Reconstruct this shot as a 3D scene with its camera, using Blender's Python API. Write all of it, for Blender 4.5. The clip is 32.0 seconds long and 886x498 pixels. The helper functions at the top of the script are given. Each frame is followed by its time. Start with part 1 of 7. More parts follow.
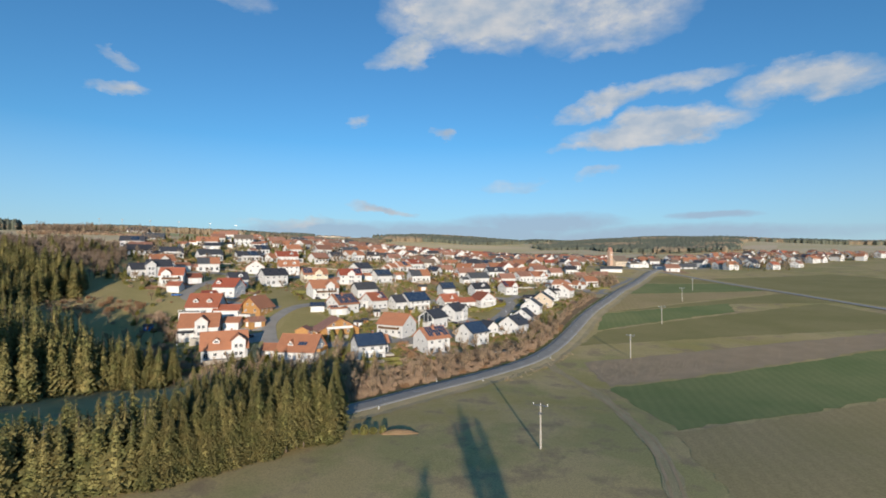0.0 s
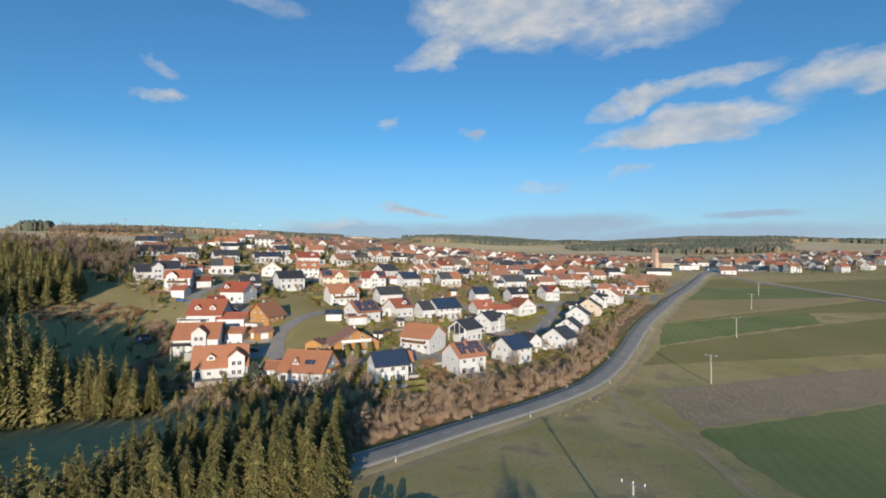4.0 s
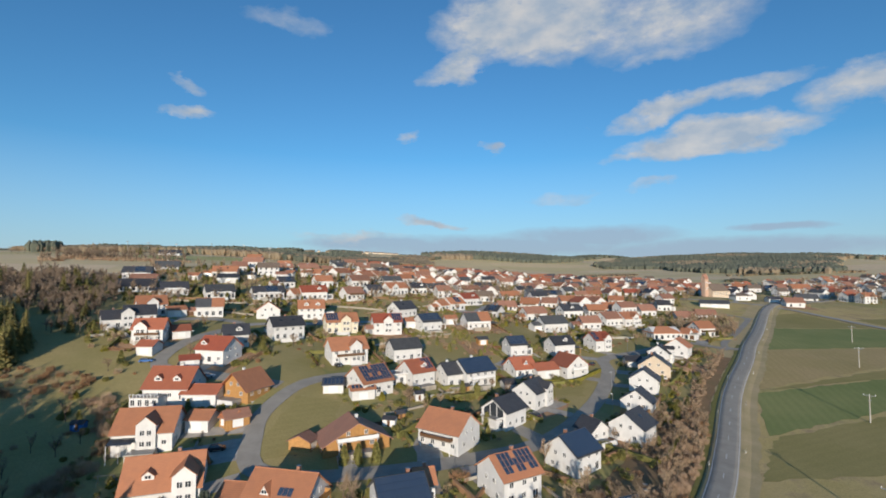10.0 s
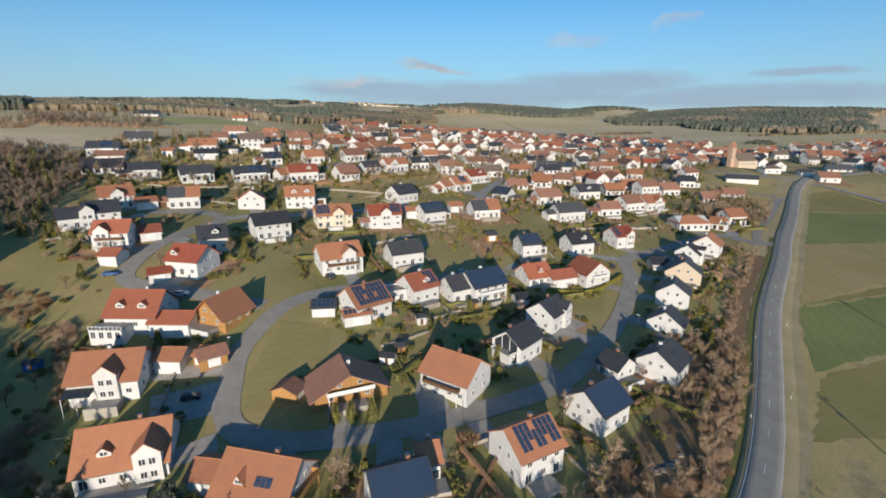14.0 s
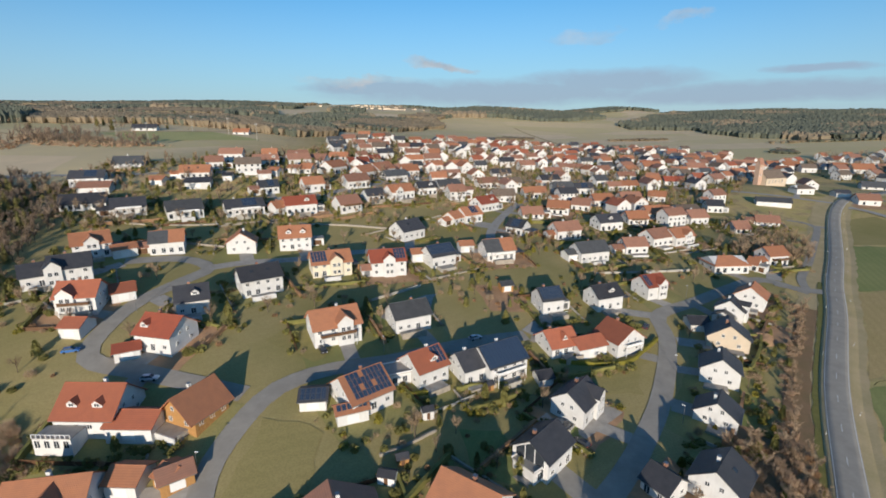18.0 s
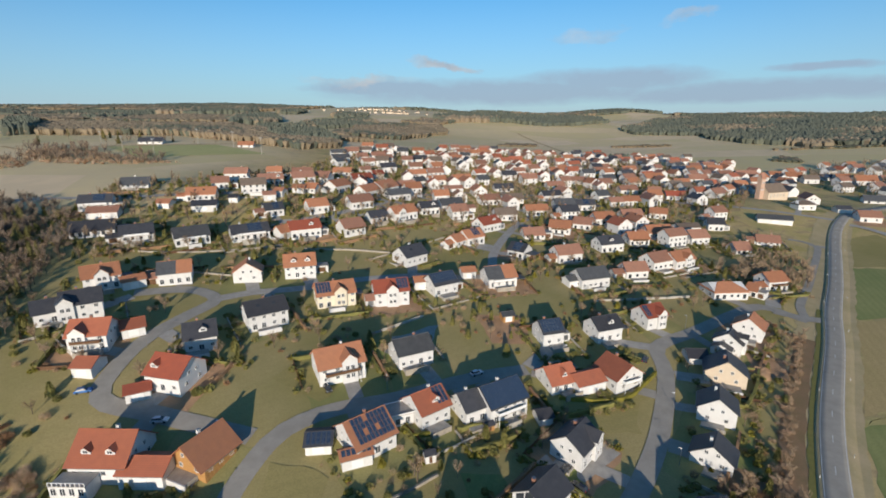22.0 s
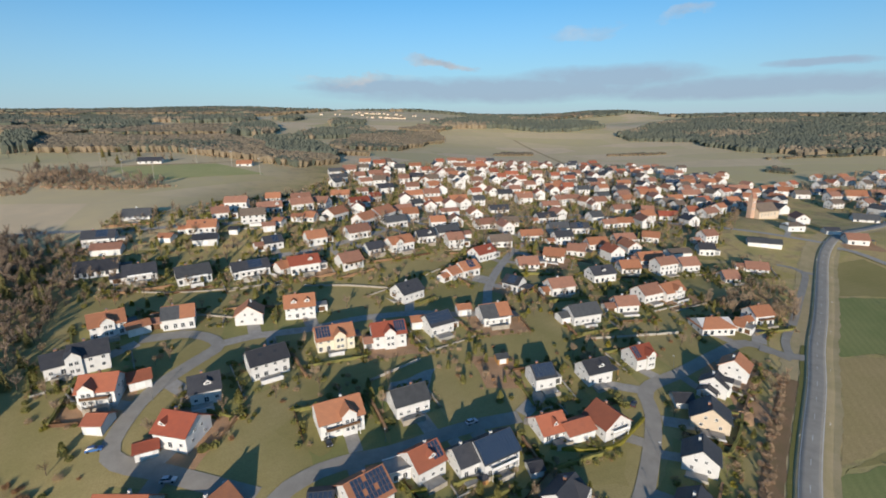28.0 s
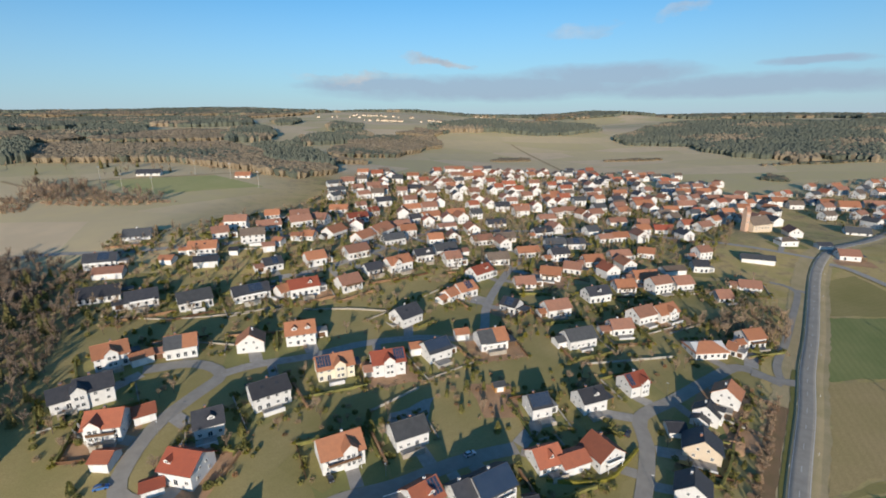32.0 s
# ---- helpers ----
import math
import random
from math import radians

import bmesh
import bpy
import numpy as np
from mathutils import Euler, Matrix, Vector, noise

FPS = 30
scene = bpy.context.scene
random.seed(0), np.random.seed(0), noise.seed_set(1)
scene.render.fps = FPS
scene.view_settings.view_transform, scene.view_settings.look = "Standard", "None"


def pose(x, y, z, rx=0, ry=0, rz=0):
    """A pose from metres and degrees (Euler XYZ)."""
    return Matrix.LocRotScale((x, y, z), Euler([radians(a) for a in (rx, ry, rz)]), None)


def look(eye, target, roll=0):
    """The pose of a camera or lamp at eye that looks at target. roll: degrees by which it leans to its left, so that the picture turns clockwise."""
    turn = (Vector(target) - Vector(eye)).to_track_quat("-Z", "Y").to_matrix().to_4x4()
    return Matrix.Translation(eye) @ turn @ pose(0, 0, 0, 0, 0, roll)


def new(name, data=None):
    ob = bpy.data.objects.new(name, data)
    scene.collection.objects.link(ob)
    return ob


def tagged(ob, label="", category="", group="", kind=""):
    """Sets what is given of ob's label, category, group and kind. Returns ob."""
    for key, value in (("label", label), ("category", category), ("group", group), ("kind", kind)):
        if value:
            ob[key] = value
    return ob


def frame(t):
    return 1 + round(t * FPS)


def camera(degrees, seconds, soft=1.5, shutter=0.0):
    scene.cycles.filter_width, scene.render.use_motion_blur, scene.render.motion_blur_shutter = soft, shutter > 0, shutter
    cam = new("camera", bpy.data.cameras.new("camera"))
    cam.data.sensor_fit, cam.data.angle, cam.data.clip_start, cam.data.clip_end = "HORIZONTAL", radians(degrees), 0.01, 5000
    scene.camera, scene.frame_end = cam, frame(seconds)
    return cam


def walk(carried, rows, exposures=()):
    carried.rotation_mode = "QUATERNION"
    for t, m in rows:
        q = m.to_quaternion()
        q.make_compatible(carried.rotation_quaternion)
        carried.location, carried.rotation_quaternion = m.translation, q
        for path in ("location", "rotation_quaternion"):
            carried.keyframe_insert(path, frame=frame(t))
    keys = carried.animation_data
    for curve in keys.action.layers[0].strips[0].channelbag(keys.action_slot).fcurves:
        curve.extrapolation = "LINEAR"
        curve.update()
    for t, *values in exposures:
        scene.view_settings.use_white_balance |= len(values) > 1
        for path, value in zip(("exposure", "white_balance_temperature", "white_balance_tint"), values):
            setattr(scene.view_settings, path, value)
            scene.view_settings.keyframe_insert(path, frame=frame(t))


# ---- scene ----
cam = camera(85.13, 32.0, soft=1.8)


def eye_row(t, x, y, z, yaw, pitch, roll):
    """A row of the flight: place in metres, yaw to the left, pitch up and roll in degrees."""
    a, b = radians(yaw), radians(pitch)
    way = Vector((-math.sin(a) * math.cos(b), math.cos(a) * math.cos(b), math.sin(b)))
    eye = Vector((x, y, z))
    return t, look(eye, eye + way * 100, roll)


PATH = [
    (0, 1.09, -108.82, 36.82, -6.05, 1.16, 0.03),
    (0.5, 1.30, -105.41, 37.05, -6.05, 1.25, 0.32),
    (1, 1.49, -101.88, 37.21, -6.06, 1.25, 0.36),
    (1.5, 1.62, -98.19, 37.29, -6.12, 1.22, 0.25),
    (2, 1.71, -94.35, 37.26, -6.21, 1.19, 0.13),
    (2.5, 1.86, -90.43, 37.14, -6.18, 1.20, 0.04),
    (4.5, 2.80, -74.80, 37.21, -1.23, 1.26, 0.18),
    (5, 2.78, -70.92, 37.61, -0.55, 1.24, 0.24),
    (5.5, 2.73, -67.11, 38.22, -0.32, 1.38, 0.14),
    (6, 2.66, -63.39, 39.09, -0.22, 1.47, 0.17),
    (6.5, 2.54, -59.81, 40.15, -0.17, 1.48, 0.11),
    (7, 2.40, -56.19, 41.42, -0.11, 1.52, 0.15),
    (7.5, 2.20, -52.53, 42.85, -0.11, 1.50, 0.10),
    (8, 1.95, -48.78, 44.43, -0.13, 1.52, 0.13),
    (8.5, 1.67, -45.00, 46.01, -0.16, 1.51, 0.15),
    (9, 1.36, -41.18, 47.57, -0.18, 2.16, 0.18),
    (9.5, 1.13, -37.38, 49.15, -0.22, 3.00, 0.21),
    (10, 0.93, -33.57, 50.82, -0.23, 2.74, 0.20),
    (10.5, 0.76, -29.75, 52.53, -0.24, 0.55, 0.20),
    (11, 0.68, -25.89, 54.34, -0.19, -2.17, 0.15),
    (11.5, 0.55, -22.21, 56.17, -0.17, -5.83, 0.15),
    (12, 0.40, -18.53, 58.07, -0.14, -10.99, 0.30),
    (12.5, 0.24, -14.83, 59.99, -0.12, -14.61, 0.37),
    (13, 0.10, -11.05, 61.92, -0.11, -14.77, 0.42),
    (13.5, 0.03, -7.32, 63.83, -0.07, -14.84, 0.43),
    (14, 0.01, -3.60, 65.71, -0.04, -14.86, 0.38),
    (14.5, -0.00, -0.00, 67.50, 0.00, -14.88, 0.30),
    (16.5, -0.53, 14.93, 74.48, 0.02, -14.92, 0.26),
    (17, -0.69, 18.08, 76.33, 0.18, -14.88, 0.22),
    (17.5, -0.77, 20.51, 78.07, 0.55, -14.95, 0.18),
    (18, -0.79, 22.00, 79.67, 0.91, -15.02, 0.11),
    (18.5, -0.79, 22.66, 81.17, 1.12, -15.08, 0.09),
    (19, -0.80, 22.84, 82.66, 1.25, -15.08, 0.03),
    (19.5, -0.73, 22.73, 84.14, 1.33, -15.07, -0.02),
    (20, -0.63, 22.52, 85.69, 1.34, -15.04, -0.03),
    (20.5, -0.57, 22.38, 87.28, 1.35, -15.07, -0.07),
    (21, -0.52, 22.29, 88.89, 1.36, -15.07, -0.06),
    (21.5, -0.41, 22.20, 90.50, 1.35, -15.06, -0.11),
    (22, -0.31, 22.13, 92.12, 1.34, -15.06, -0.08),
    (22.5, -0.21, 22.05, 93.73, 1.32, -15.09, -0.11),
    (23, -0.10, 21.98, 95.31, 1.32, -15.10, -0.15),
    (23.5, 0.02, 21.85, 96.89, 1.32, -15.13, -0.16),
    (24, 0.12, 21.73, 98.49, 1.29, -15.14, -0.20),
    (24.5, 0.22, 21.64, 100.10, 1.28, -15.15, -0.22),
    (25, 0.33, 21.54, 101.73, 1.25, -15.14, -0.24),
    (25.5, 0.41, 21.49, 103.35, 1.24, -15.17, -0.28),
    (26, 0.52, 21.44, 104.99, 1.22, -15.18, -0.32),
    (26.5, 0.62, 21.34, 106.61, 1.21, -15.18, -0.35),
    (28.5, 0.89, 21.19, 113.20, 1.08, -15.28, -0.43),
    (29, 0.94, 21.20, 114.89, 1.05, -15.29, -0.42),
    (29.5, 0.97, 21.23, 116.57, 1.03, -15.36, -0.47),
    (30, 0.94, 21.23, 118.26, 0.97, -15.37, -0.43),
    (30.5, 0.87, 21.22, 119.92, 0.90, -15.40, -0.47),
    (31, 0.78, 21.22, 121.59, 0.85, -15.41, -0.43),
    (31.5, 0.72, 21.22, 123.28, 0.80, -15.43, -0.44),
    (32, 0.65, 21.19, 125.00, 0.81, -15.46, -0.49),
]
walk(cam, [eye_row(*row) for row in PATH], [(0, 0.08), (2.5, 0.08), (7, 0.02), (12, 0.0), (20, 0.0), (32, 0.05)])

# ---- light ----
SUN_TURN, SUN_HEIGHT = 182.4, 9.6          # where the sun stands: degrees round from +y to the right, degrees up
sun_way = Vector((math.sin(radians(SUN_TURN)) * math.cos(radians(SUN_HEIGHT)),
                  math.cos(radians(SUN_TURN)) * math.cos(radians(SUN_HEIGHT)), math.sin(radians(SUN_HEIGHT))))
sun = new("sun", bpy.data.lights.new("sun", "SUN"))
sun.data.energy, sun.data.angle, sun.data.color = 5.0, radians(0.6), (1.0, 0.87, 0.72)
sun.matrix_world = look(sun_way * 900, (0, 0, 0))
scene.view_settings.exposure = 0.0

world = bpy.data.worlds.new("sky")
scene.world = world
world.use_nodes = True


class Nodes:
    """Short hand for building a node tree."""

    def __init__(self, tree):
        self.tree = tree

    def add(self, kind, **settings):
        n = self.tree.nodes.new(kind)
        for key, value in settings.items():
            if key == "ins":
                for k, v in value.items():
                    if hasattr(v, "is_output"):
                        self.tree.links.new(v, n.inputs[k])
                    else:
                        n.inputs[k].default_value = v
            else:
                setattr(n, key, value)
        return n

    def math(self, op, a, b=0.0, c=0.0):
        return self.add("ShaderNodeMath", operation=op, ins={0: a, 1: b, 2: c}).outputs[0]

    def mix(self, f, a, b, how="MIX"):
        n = self.add("ShaderNodeMix", data_type="RGBA", blend_type=how, ins={0: f})
        for k, v in ((6, a), (7, b)):
            if hasattr(v, "is_output"):
                self.tree.links.new(v, n.inputs[k])
            else:
                n.inputs[k].default_value = (*v, 1)[:4]
        return n.outputs[2]

    def ramp(self, f, *stops):
        n = self.add("ShaderNodeValToRGB", ins={0: f})
        el = n.color_ramp.elements
        while len(el) < len(stops):
            el.new(0.5)
        for e, (p, col) in zip(el, stops):
            e.position, e.color = p, ((*col, 1)[:4] if isinstance(col, tuple) else (col, col, col, 1))
        return n.outputs[0]

    def noise(self, vec, scale, detail=4.0, rough=0.55, out=0):
        return self.add("ShaderNodeTexNoise", ins={"Vector": vec, "Scale": scale, "Detail": detail, "Roughness": rough}).outputs[out]


def build_sky():
    w = Nodes(world.node_tree)
    world.node_tree.nodes.clear()
    way = w.add("ShaderNodeTexCoord").outputs["Generated"]
    sky = w.add("ShaderNodeTexSky", sky_type="NISHITA", sun_disc=False, sun_elevation=radians(SUN_HEIGHT),
                sun_rotation=radians(SUN_TURN), altitude=500, air_density=1.0, dust_density=0.3, ozone_density=1.6,
                ins={"Vector": way}).outputs[0]
    s = w.add("ShaderNodeSeparateXYZ", ins={0: way})
    x, y, z = s.outputs
    az = w.math("ARCTAN2", x, y)             # radians to the right of +y
    el = w.math("ARCSINE", z)
    # warped coordinates, so that the clouds have torn edges
    flat = w.add("ShaderNodeCombineXYZ", ins={0: az, 1: w.math("MULTIPLY", el, 1.9), 2: 0.0}).outputs[0]
    n1 = w.noise(flat, 7.0, 7.0, 0.6, 1)
    sep = w.add("ShaderNodeSeparateColor", ins={0: n1})
    az2 = w.math("ADD", az, w.math("MULTIPLY", w.math("SUBTRACT", sep.outputs[0], 0.5), 0.16))
    el2 = w.math("ADD", el, w.math("MULTIPLY", w.math("SUBTRACT", sep.outputs[1], 0.5), 0.10))
    fine = w.noise(flat, 26.0, 6.0, 0.62)
    total = None
    # middle (degrees right, degrees up), half sizes, lean, weight
    for a, e, ra, re, lean, k in ((11, 27.4, 13, 5.0, 0.06, 1.7), (2.5, 23.6, 6.5, 2.0, 0.28, 1.2), (25, 26.0, 11, 4.2, -0.05, 1.0), (24.5, 22.6, 4.5, 1.1, 0.1, 0.7),
                                  (25.5, 17.4, 9.0, 1.5, 0.14, 1.25), (33.5, 18.6, 6.0, 1.4, 0.05, 0.9), (29.5, 13.9, 11, 2.1, 0.05, 1.6), (23, 13.2, 5, 1.2, 0.15, 1.1),
                                  (43, 16.4, 6.5, 2.2, 0.0, 1.3), (-28, 16.7, 3.1, 0.9, 0.04, 1.0), (-28.5, 18.9, 2.0, 0.6, -0.25, 0.6), (-18, 26.6, 5, 1.4, 0.1, 0.5),
                                  (-4, 15.6, 2.1, 0.6, 0, 0.75), (6, 14.4, 2.0, 0.7, 0, 0.9), (14, 8.8, 5, 0.8, 0.05, 0.5), (24, 9.3, 3.5, 0.7, 0.1, 0.6),
                                  (-1.2, 5.7, 5.0, 0.75, -0.16, 1.2), (-10.5, 4.0, 7.5, 0.6, -0.03, 0.75)):
        da = w.math("DIVIDE", w.math("SUBTRACT", az2, radians(a)), radians(ra))
        de = w.math("SUBTRACT", el2, radians(e))
        de = w.math("DIVIDE", w.math("SUBTRACT", de, w.math("MULTIPLY", w.math("SUBTRACT", az2, radians(a)), lean)), radians(re))
        m = w.math("SUBTRACT", 1.0, w.math("ADD", w.math("MULTIPLY", da, da), w.math("MULTIPLY", de, de)))
        m = w.math("MULTIPLY", w.math("MAXIMUM", m, 0.0), k)
        total = m if total is None else w.math("MAXIMUM", total, m)
    dens = w.math("MULTIPLY", total, w.math("ADD", 0.05, w.math("MULTIPLY", fine, 1.7)))
    cover = w.ramp(dens, (0.05, 0.0), (1.65, 0.92))
    # sunlit puffs, greyer where thick
    lit = w.ramp(w.noise(flat, 15.0, 5.0), (0.36, (0.36, 0.44, 0.54)), (0.68, (0.60, 0.60, 0.60)))
    bank = None
    for a, e, ra, re in ((6, 2.9, 24, 1.6), (17, 4.0, 12, 1.5), (-7, 3.3, 12, 0.9), (35, 4.5, 5, 0.5), (30, 2.6, 22, 1.2)):
        da = w.math("DIVIDE", w.math("SUBTRACT", az2, radians(a)), radians(ra))
        de = w.math("DIVIDE", w.math("SUBTRACT", w.math("ADD", el, w.math("MULTIPLY", w.math("SUBTRACT", sep.outputs[1], 0.5), 0.03)), radians(e)), radians(re))
        m = w.math("MAXIMUM", w.math("SUBTRACT", 1.0, w.math("ADD", w.math("MULTIPLY", da, da), w.math("MULTIPLY", de, de))), 0.0)
        bank = m if bank is None else w.math("MAXIMUM", bank, m)
    grey = w.math("MULTIPLY", w.ramp(w.math("MULTIPLY", bank, w.math("ADD", 0.5, fine)), (0.04, 0.0), (0.8, 1.0)), 0.75)
    tint = w.mix(1.0, sky, (0.435, 0.893, 1.25), "MULTIPLY")
    tone = w.add("ShaderNodeVectorMath", operation="SCALE", ins={0: tint, "Scale": SKY}).outputs[0]
    haze = w.ramp(el, (0.0, (0.43, 0.53, 0.69)), (0.35, (0.33, 0.52, 0.82)))
    hz = w.ramp(el, (0.0, 0.78), (0.23, 0.0))
    c = w.mix(hz, tone, haze)
    c = w.mix(grey, c, (0.33, 0.42, 0.55))
    c = w.mix(cover, c, lit)
    bg = w.add("ShaderNodeBackground", ins={"Color": c, "Strength": 1.0})
    out = w.add("ShaderNodeOutputWorld", ins={"Surface": bg.outputs[0]})


SKY = 0.127
build_sky()

# ---- materials ----


def material(name, paint):
    """A node material; paint(nodes, position) gives the sockets or values of the Principled shader."""
    m = bpy.data.materials.new(name)
    m.use_nodes = True
    m.node_tree.nodes.clear()
    n = Nodes(m.node_tree)
    pos = n.add("ShaderNodeNewGeometry").outputs["Position"]
    got = paint(n, pos)
    bump = got.pop("bump", None)
    sh = n.add("ShaderNodeBsdfPrincipled")
    for k, v in got.items():
        if hasattr(v, "is_output"):
            n.tree.links.new(v, sh.inputs[k])
        else:
            sh.inputs[k].default_value = (*v, 1)[:4] if isinstance(v, tuple) else v
    if bump:
        b = n.add("ShaderNodeBump", ins={"Strength": bump[1], "Distance": bump[2], "Height": bump[0]})
        n.tree.links.new(b.outputs[0], sh.inputs["Normal"])
    n.add("ShaderNodeOutputMaterial", ins={"Surface": sh.outputs[0]})
    return m


def mottled(name, a, b, scale, fine=None, rough=0.85, bump=0.3, dist=0.02, own=0.0, spec=0.3, metal=0.0):
    """Two colours mixed by a coarse and a fine noise; own: how far each object or clump differs in tone."""
    fine = fine or scale * 9

    def paint(n, pos):
        f = n.math("ADD", n.math("MULTIPLY", n.noise(pos, scale), 0.65), n.math("MULTIPLY", n.noise(pos, fine, 3), 0.35))
        f = n.ramp(f, (0.36, 0.0), (0.64, 1.0))
        c = n.mix(f, a, b)
        if own:
            r = n.math("ADD", n.add("ShaderNodeObjectInfo").outputs["Random"], n.add("ShaderNodeNewGeometry").outputs["Random Per Island"])
            k = n.math("ADD", 1.0 - own, n.math("MULTIPLY", r, own))
            c = n.add("ShaderNodeVectorMath", operation="SCALE", ins={0: c, "Scale": k}).outputs[0]
        return {"Base Color": c, "Roughness": rough, "Metallic": metal, "Specular IOR Level": spec,
                "bump": (n.noise(pos, fine * 2, 3), bump, dist)}
    return material(name, paint)


def tiled_roof(name, a, b, rough=0.7):
    """Roof tiles in courses: fine ribs, moss and sun-bleached patches."""
    def paint(n, pos):
        tc = n.add("ShaderNodeTexCoord").outputs["Object"]
        o = n.add("ShaderNodeObjectInfo").outputs["Random"]
        wave = n.add("ShaderNodeTexWave", wave_type="BANDS", bands_direction="X", ins={"Vector": tc, "Scale": 1.05, "Distortion": 0.2}).outputs[1]
        rows = n.add("ShaderNodeTexWave", wave_type="BANDS", bands_direction="Z", wave_profile="SAW", ins={"Vector": tc, "Scale": 1.35}).outputs[1]
        f = n.ramp(n.math("ADD", n.math("MULTIPLY", n.noise(pos, 0.6), 0.6), n.math("MULTIPLY", n.noise(pos, 5.0), 0.4)), (0.35, 0.0), (0.65, 1.0))
        c = n.mix(f, a, b)
        k = n.math("ADD", 0.78, n.math("MULTIPLY", o, 0.42))
        c = n.add("ShaderNodeVectorMath", operation="SCALE", ins={0: c, "Scale": k}).outputs[0]
        c = n.mix(n.math("MULTIPLY", rows, 0.22), c, (0.05, 0.035, 0.03))
        h = n.math("ADD", n.math("MULTIPLY", wave, 0.6), n.math("MULTIPLY", rows, 0.5))
        return {"Base Color": c, "Roughness": rough, "Specular IOR Level": 0.3, "bump": (h, 0.6, 0.05)}
    return material(name, paint)


def ground_paint(n, pos):
    """Winter meadow: olive grass, straw-coloured patches, bare soil, mown streaks."""
    big = n.noise(pos, 0.006, 5.0, 0.6)
    mid = n.noise(pos, 0.045, 5.0, 0.6)
    fine = n.noise(pos, 0.6, 4.0, 0.6)
    tuft = n.noise(pos, 3.2, 3.0)
    grass = n.mix(n.ramp(mid, (0.38, 0.0), (0.62, 1.0)), (0.46, 0.365, 0.13), (0.62, 0.465, 0.23))
    grass = n.mix(n.ramp(big, (0.42, 0.0), (0.62, 1.0)), grass, (0.59, 0.44, 0.215))
    lush = n.ramp(n.noise(pos, 0.028, 4.0, 0.65), (0.50, 0.0), (0.60, 1.0))
    grass = n.mix(n.math("MULTIPLY", lush, 0.7), grass, (0.40, 0.36, 0.14))
    soil = n.mix(fine, (0.40, 0.265, 0.175), (0.27, 0.215, 0.125))
    c = n.mix(n.math("MULTIPLY", n.ramp(n.noise(pos, 0.09, 6.0, 0.7), (0.52, 0.0), (0.64, 1.0)), 0.7), grass, soil)
    c = n.mix(n.math("MULTIPLY", n.ramp(tuft, (0.3, 1.0), (0.62, 0.0)), 0.4), c, (0.16, 0.145, 0.065))
    # the fields and meadows beyond the village, each of its own tone; their paleness stands in for haze
    s = n.add("ShaderNodeSeparateXYZ", ins={0: pos})
    lot = n.add("ShaderNodeTexVoronoi", ins={"Vector": n.add("ShaderNodeMapping", ins={"Vector": pos, "Rotation": (0, 0, 0.4), "Scale": (0.006, 0.011, 0.0)}).outputs[0], "Scale": 1.0}).outputs["Color"]
    k = n.add("ShaderNodeSeparateColor", ins={0: lot}).outputs[0]
    fields = n.ramp(k, (0.0, (0.60, 0.50, 0.25)), (0.35, (0.74, 0.575, 0.345)), (0.6, (0.64, 0.52, 0.27)), (0.85, (0.77, 0.59, 0.375)))
    fields = n.mix(n.math("MULTIPLY", n.ramp(mid, (0.4, 0.0), (0.6, 1.0)), 0.35), fields, (0.60, 0.47, 0.30))
    reach = n.math("MAXIMUM", s.outputs[1], n.math("SUBTRACT", 400.0, s.outputs[0]))
    out = n.ramp(n.math("MULTIPLY", n.math("ADD", reach, n.math("MULTIPLY", n.noise(pos, 0.02), 60.0)), 0.001), (0.56, 0.0), (0.64, 1.0))
    c = n.mix(out, c, fields)
    return {"Base Color": c, "Roughness": 0.95, "Specular IOR Level": 0.1, "bump": (n.math("ADD", tuft, fine), 0.3, 0.12)}


def field_material(name, a, b, turn=0.0, line=0.35):
    """A field, with the faint lines of the seed drill."""
    def paint(n, pos):
        v = n.add("ShaderNodeVectorRotate", rotation_type="Z_AXIS", ins={"Vector": pos, "Angle": radians(turn)}).outputs[0]
        rows = n.add("ShaderNodeTexWave", bands_direction="X", ins={"Vector": v, "Scale": 0.11, "Distortion": 2.0, "Detail": 2.0}).outputs[1]
        f = n.ramp(n.noise(pos, 0.03, 5.0, 0.6), (0.35, 0.0), (0.65, 1.0))
        c = n.mix(f, a, b)
        c = n.mix(n.math("MULTIPLY", rows, line * 0.5), c, tuple(k * 0.6 for k in a))
        c = n.mix(n.math("MULTIPLY", n.ramp(n.noise(pos, 2.2, 3.0), (0.35, 1.0), (0.6, 0.0)), 0.4), c, tuple(k * 0.55 for k in b))
        return {"Base Color": c, "Roughness": 0.95, "Specular IOR Level": 0.1, "bump": (n.noise(pos, 2.0, 3.0), 0.3, 0.07)}
    return material(name, paint)


def asphalt_paint(n, pos):
    f = n.ramp(n.noise(pos, 0.25, 5.0, 0.65), (0.35, 0.0), (0.65, 1.0))
    c = n.mix(f, (0.31, 0.285, 0.245), (0.385, 0.355, 0.305))
    c = n.mix(n.math("MULTIPLY", n.noise(pos, 9.0, 2.0), 0.35), c, (0.25, 0.24, 0.22))
    return {"Base Color": c, "Roughness": 0.9, "Specular IOR Level": 0.12, "bump": (n.noise(pos, 14.0, 2.0), 0.3, 0.02)}


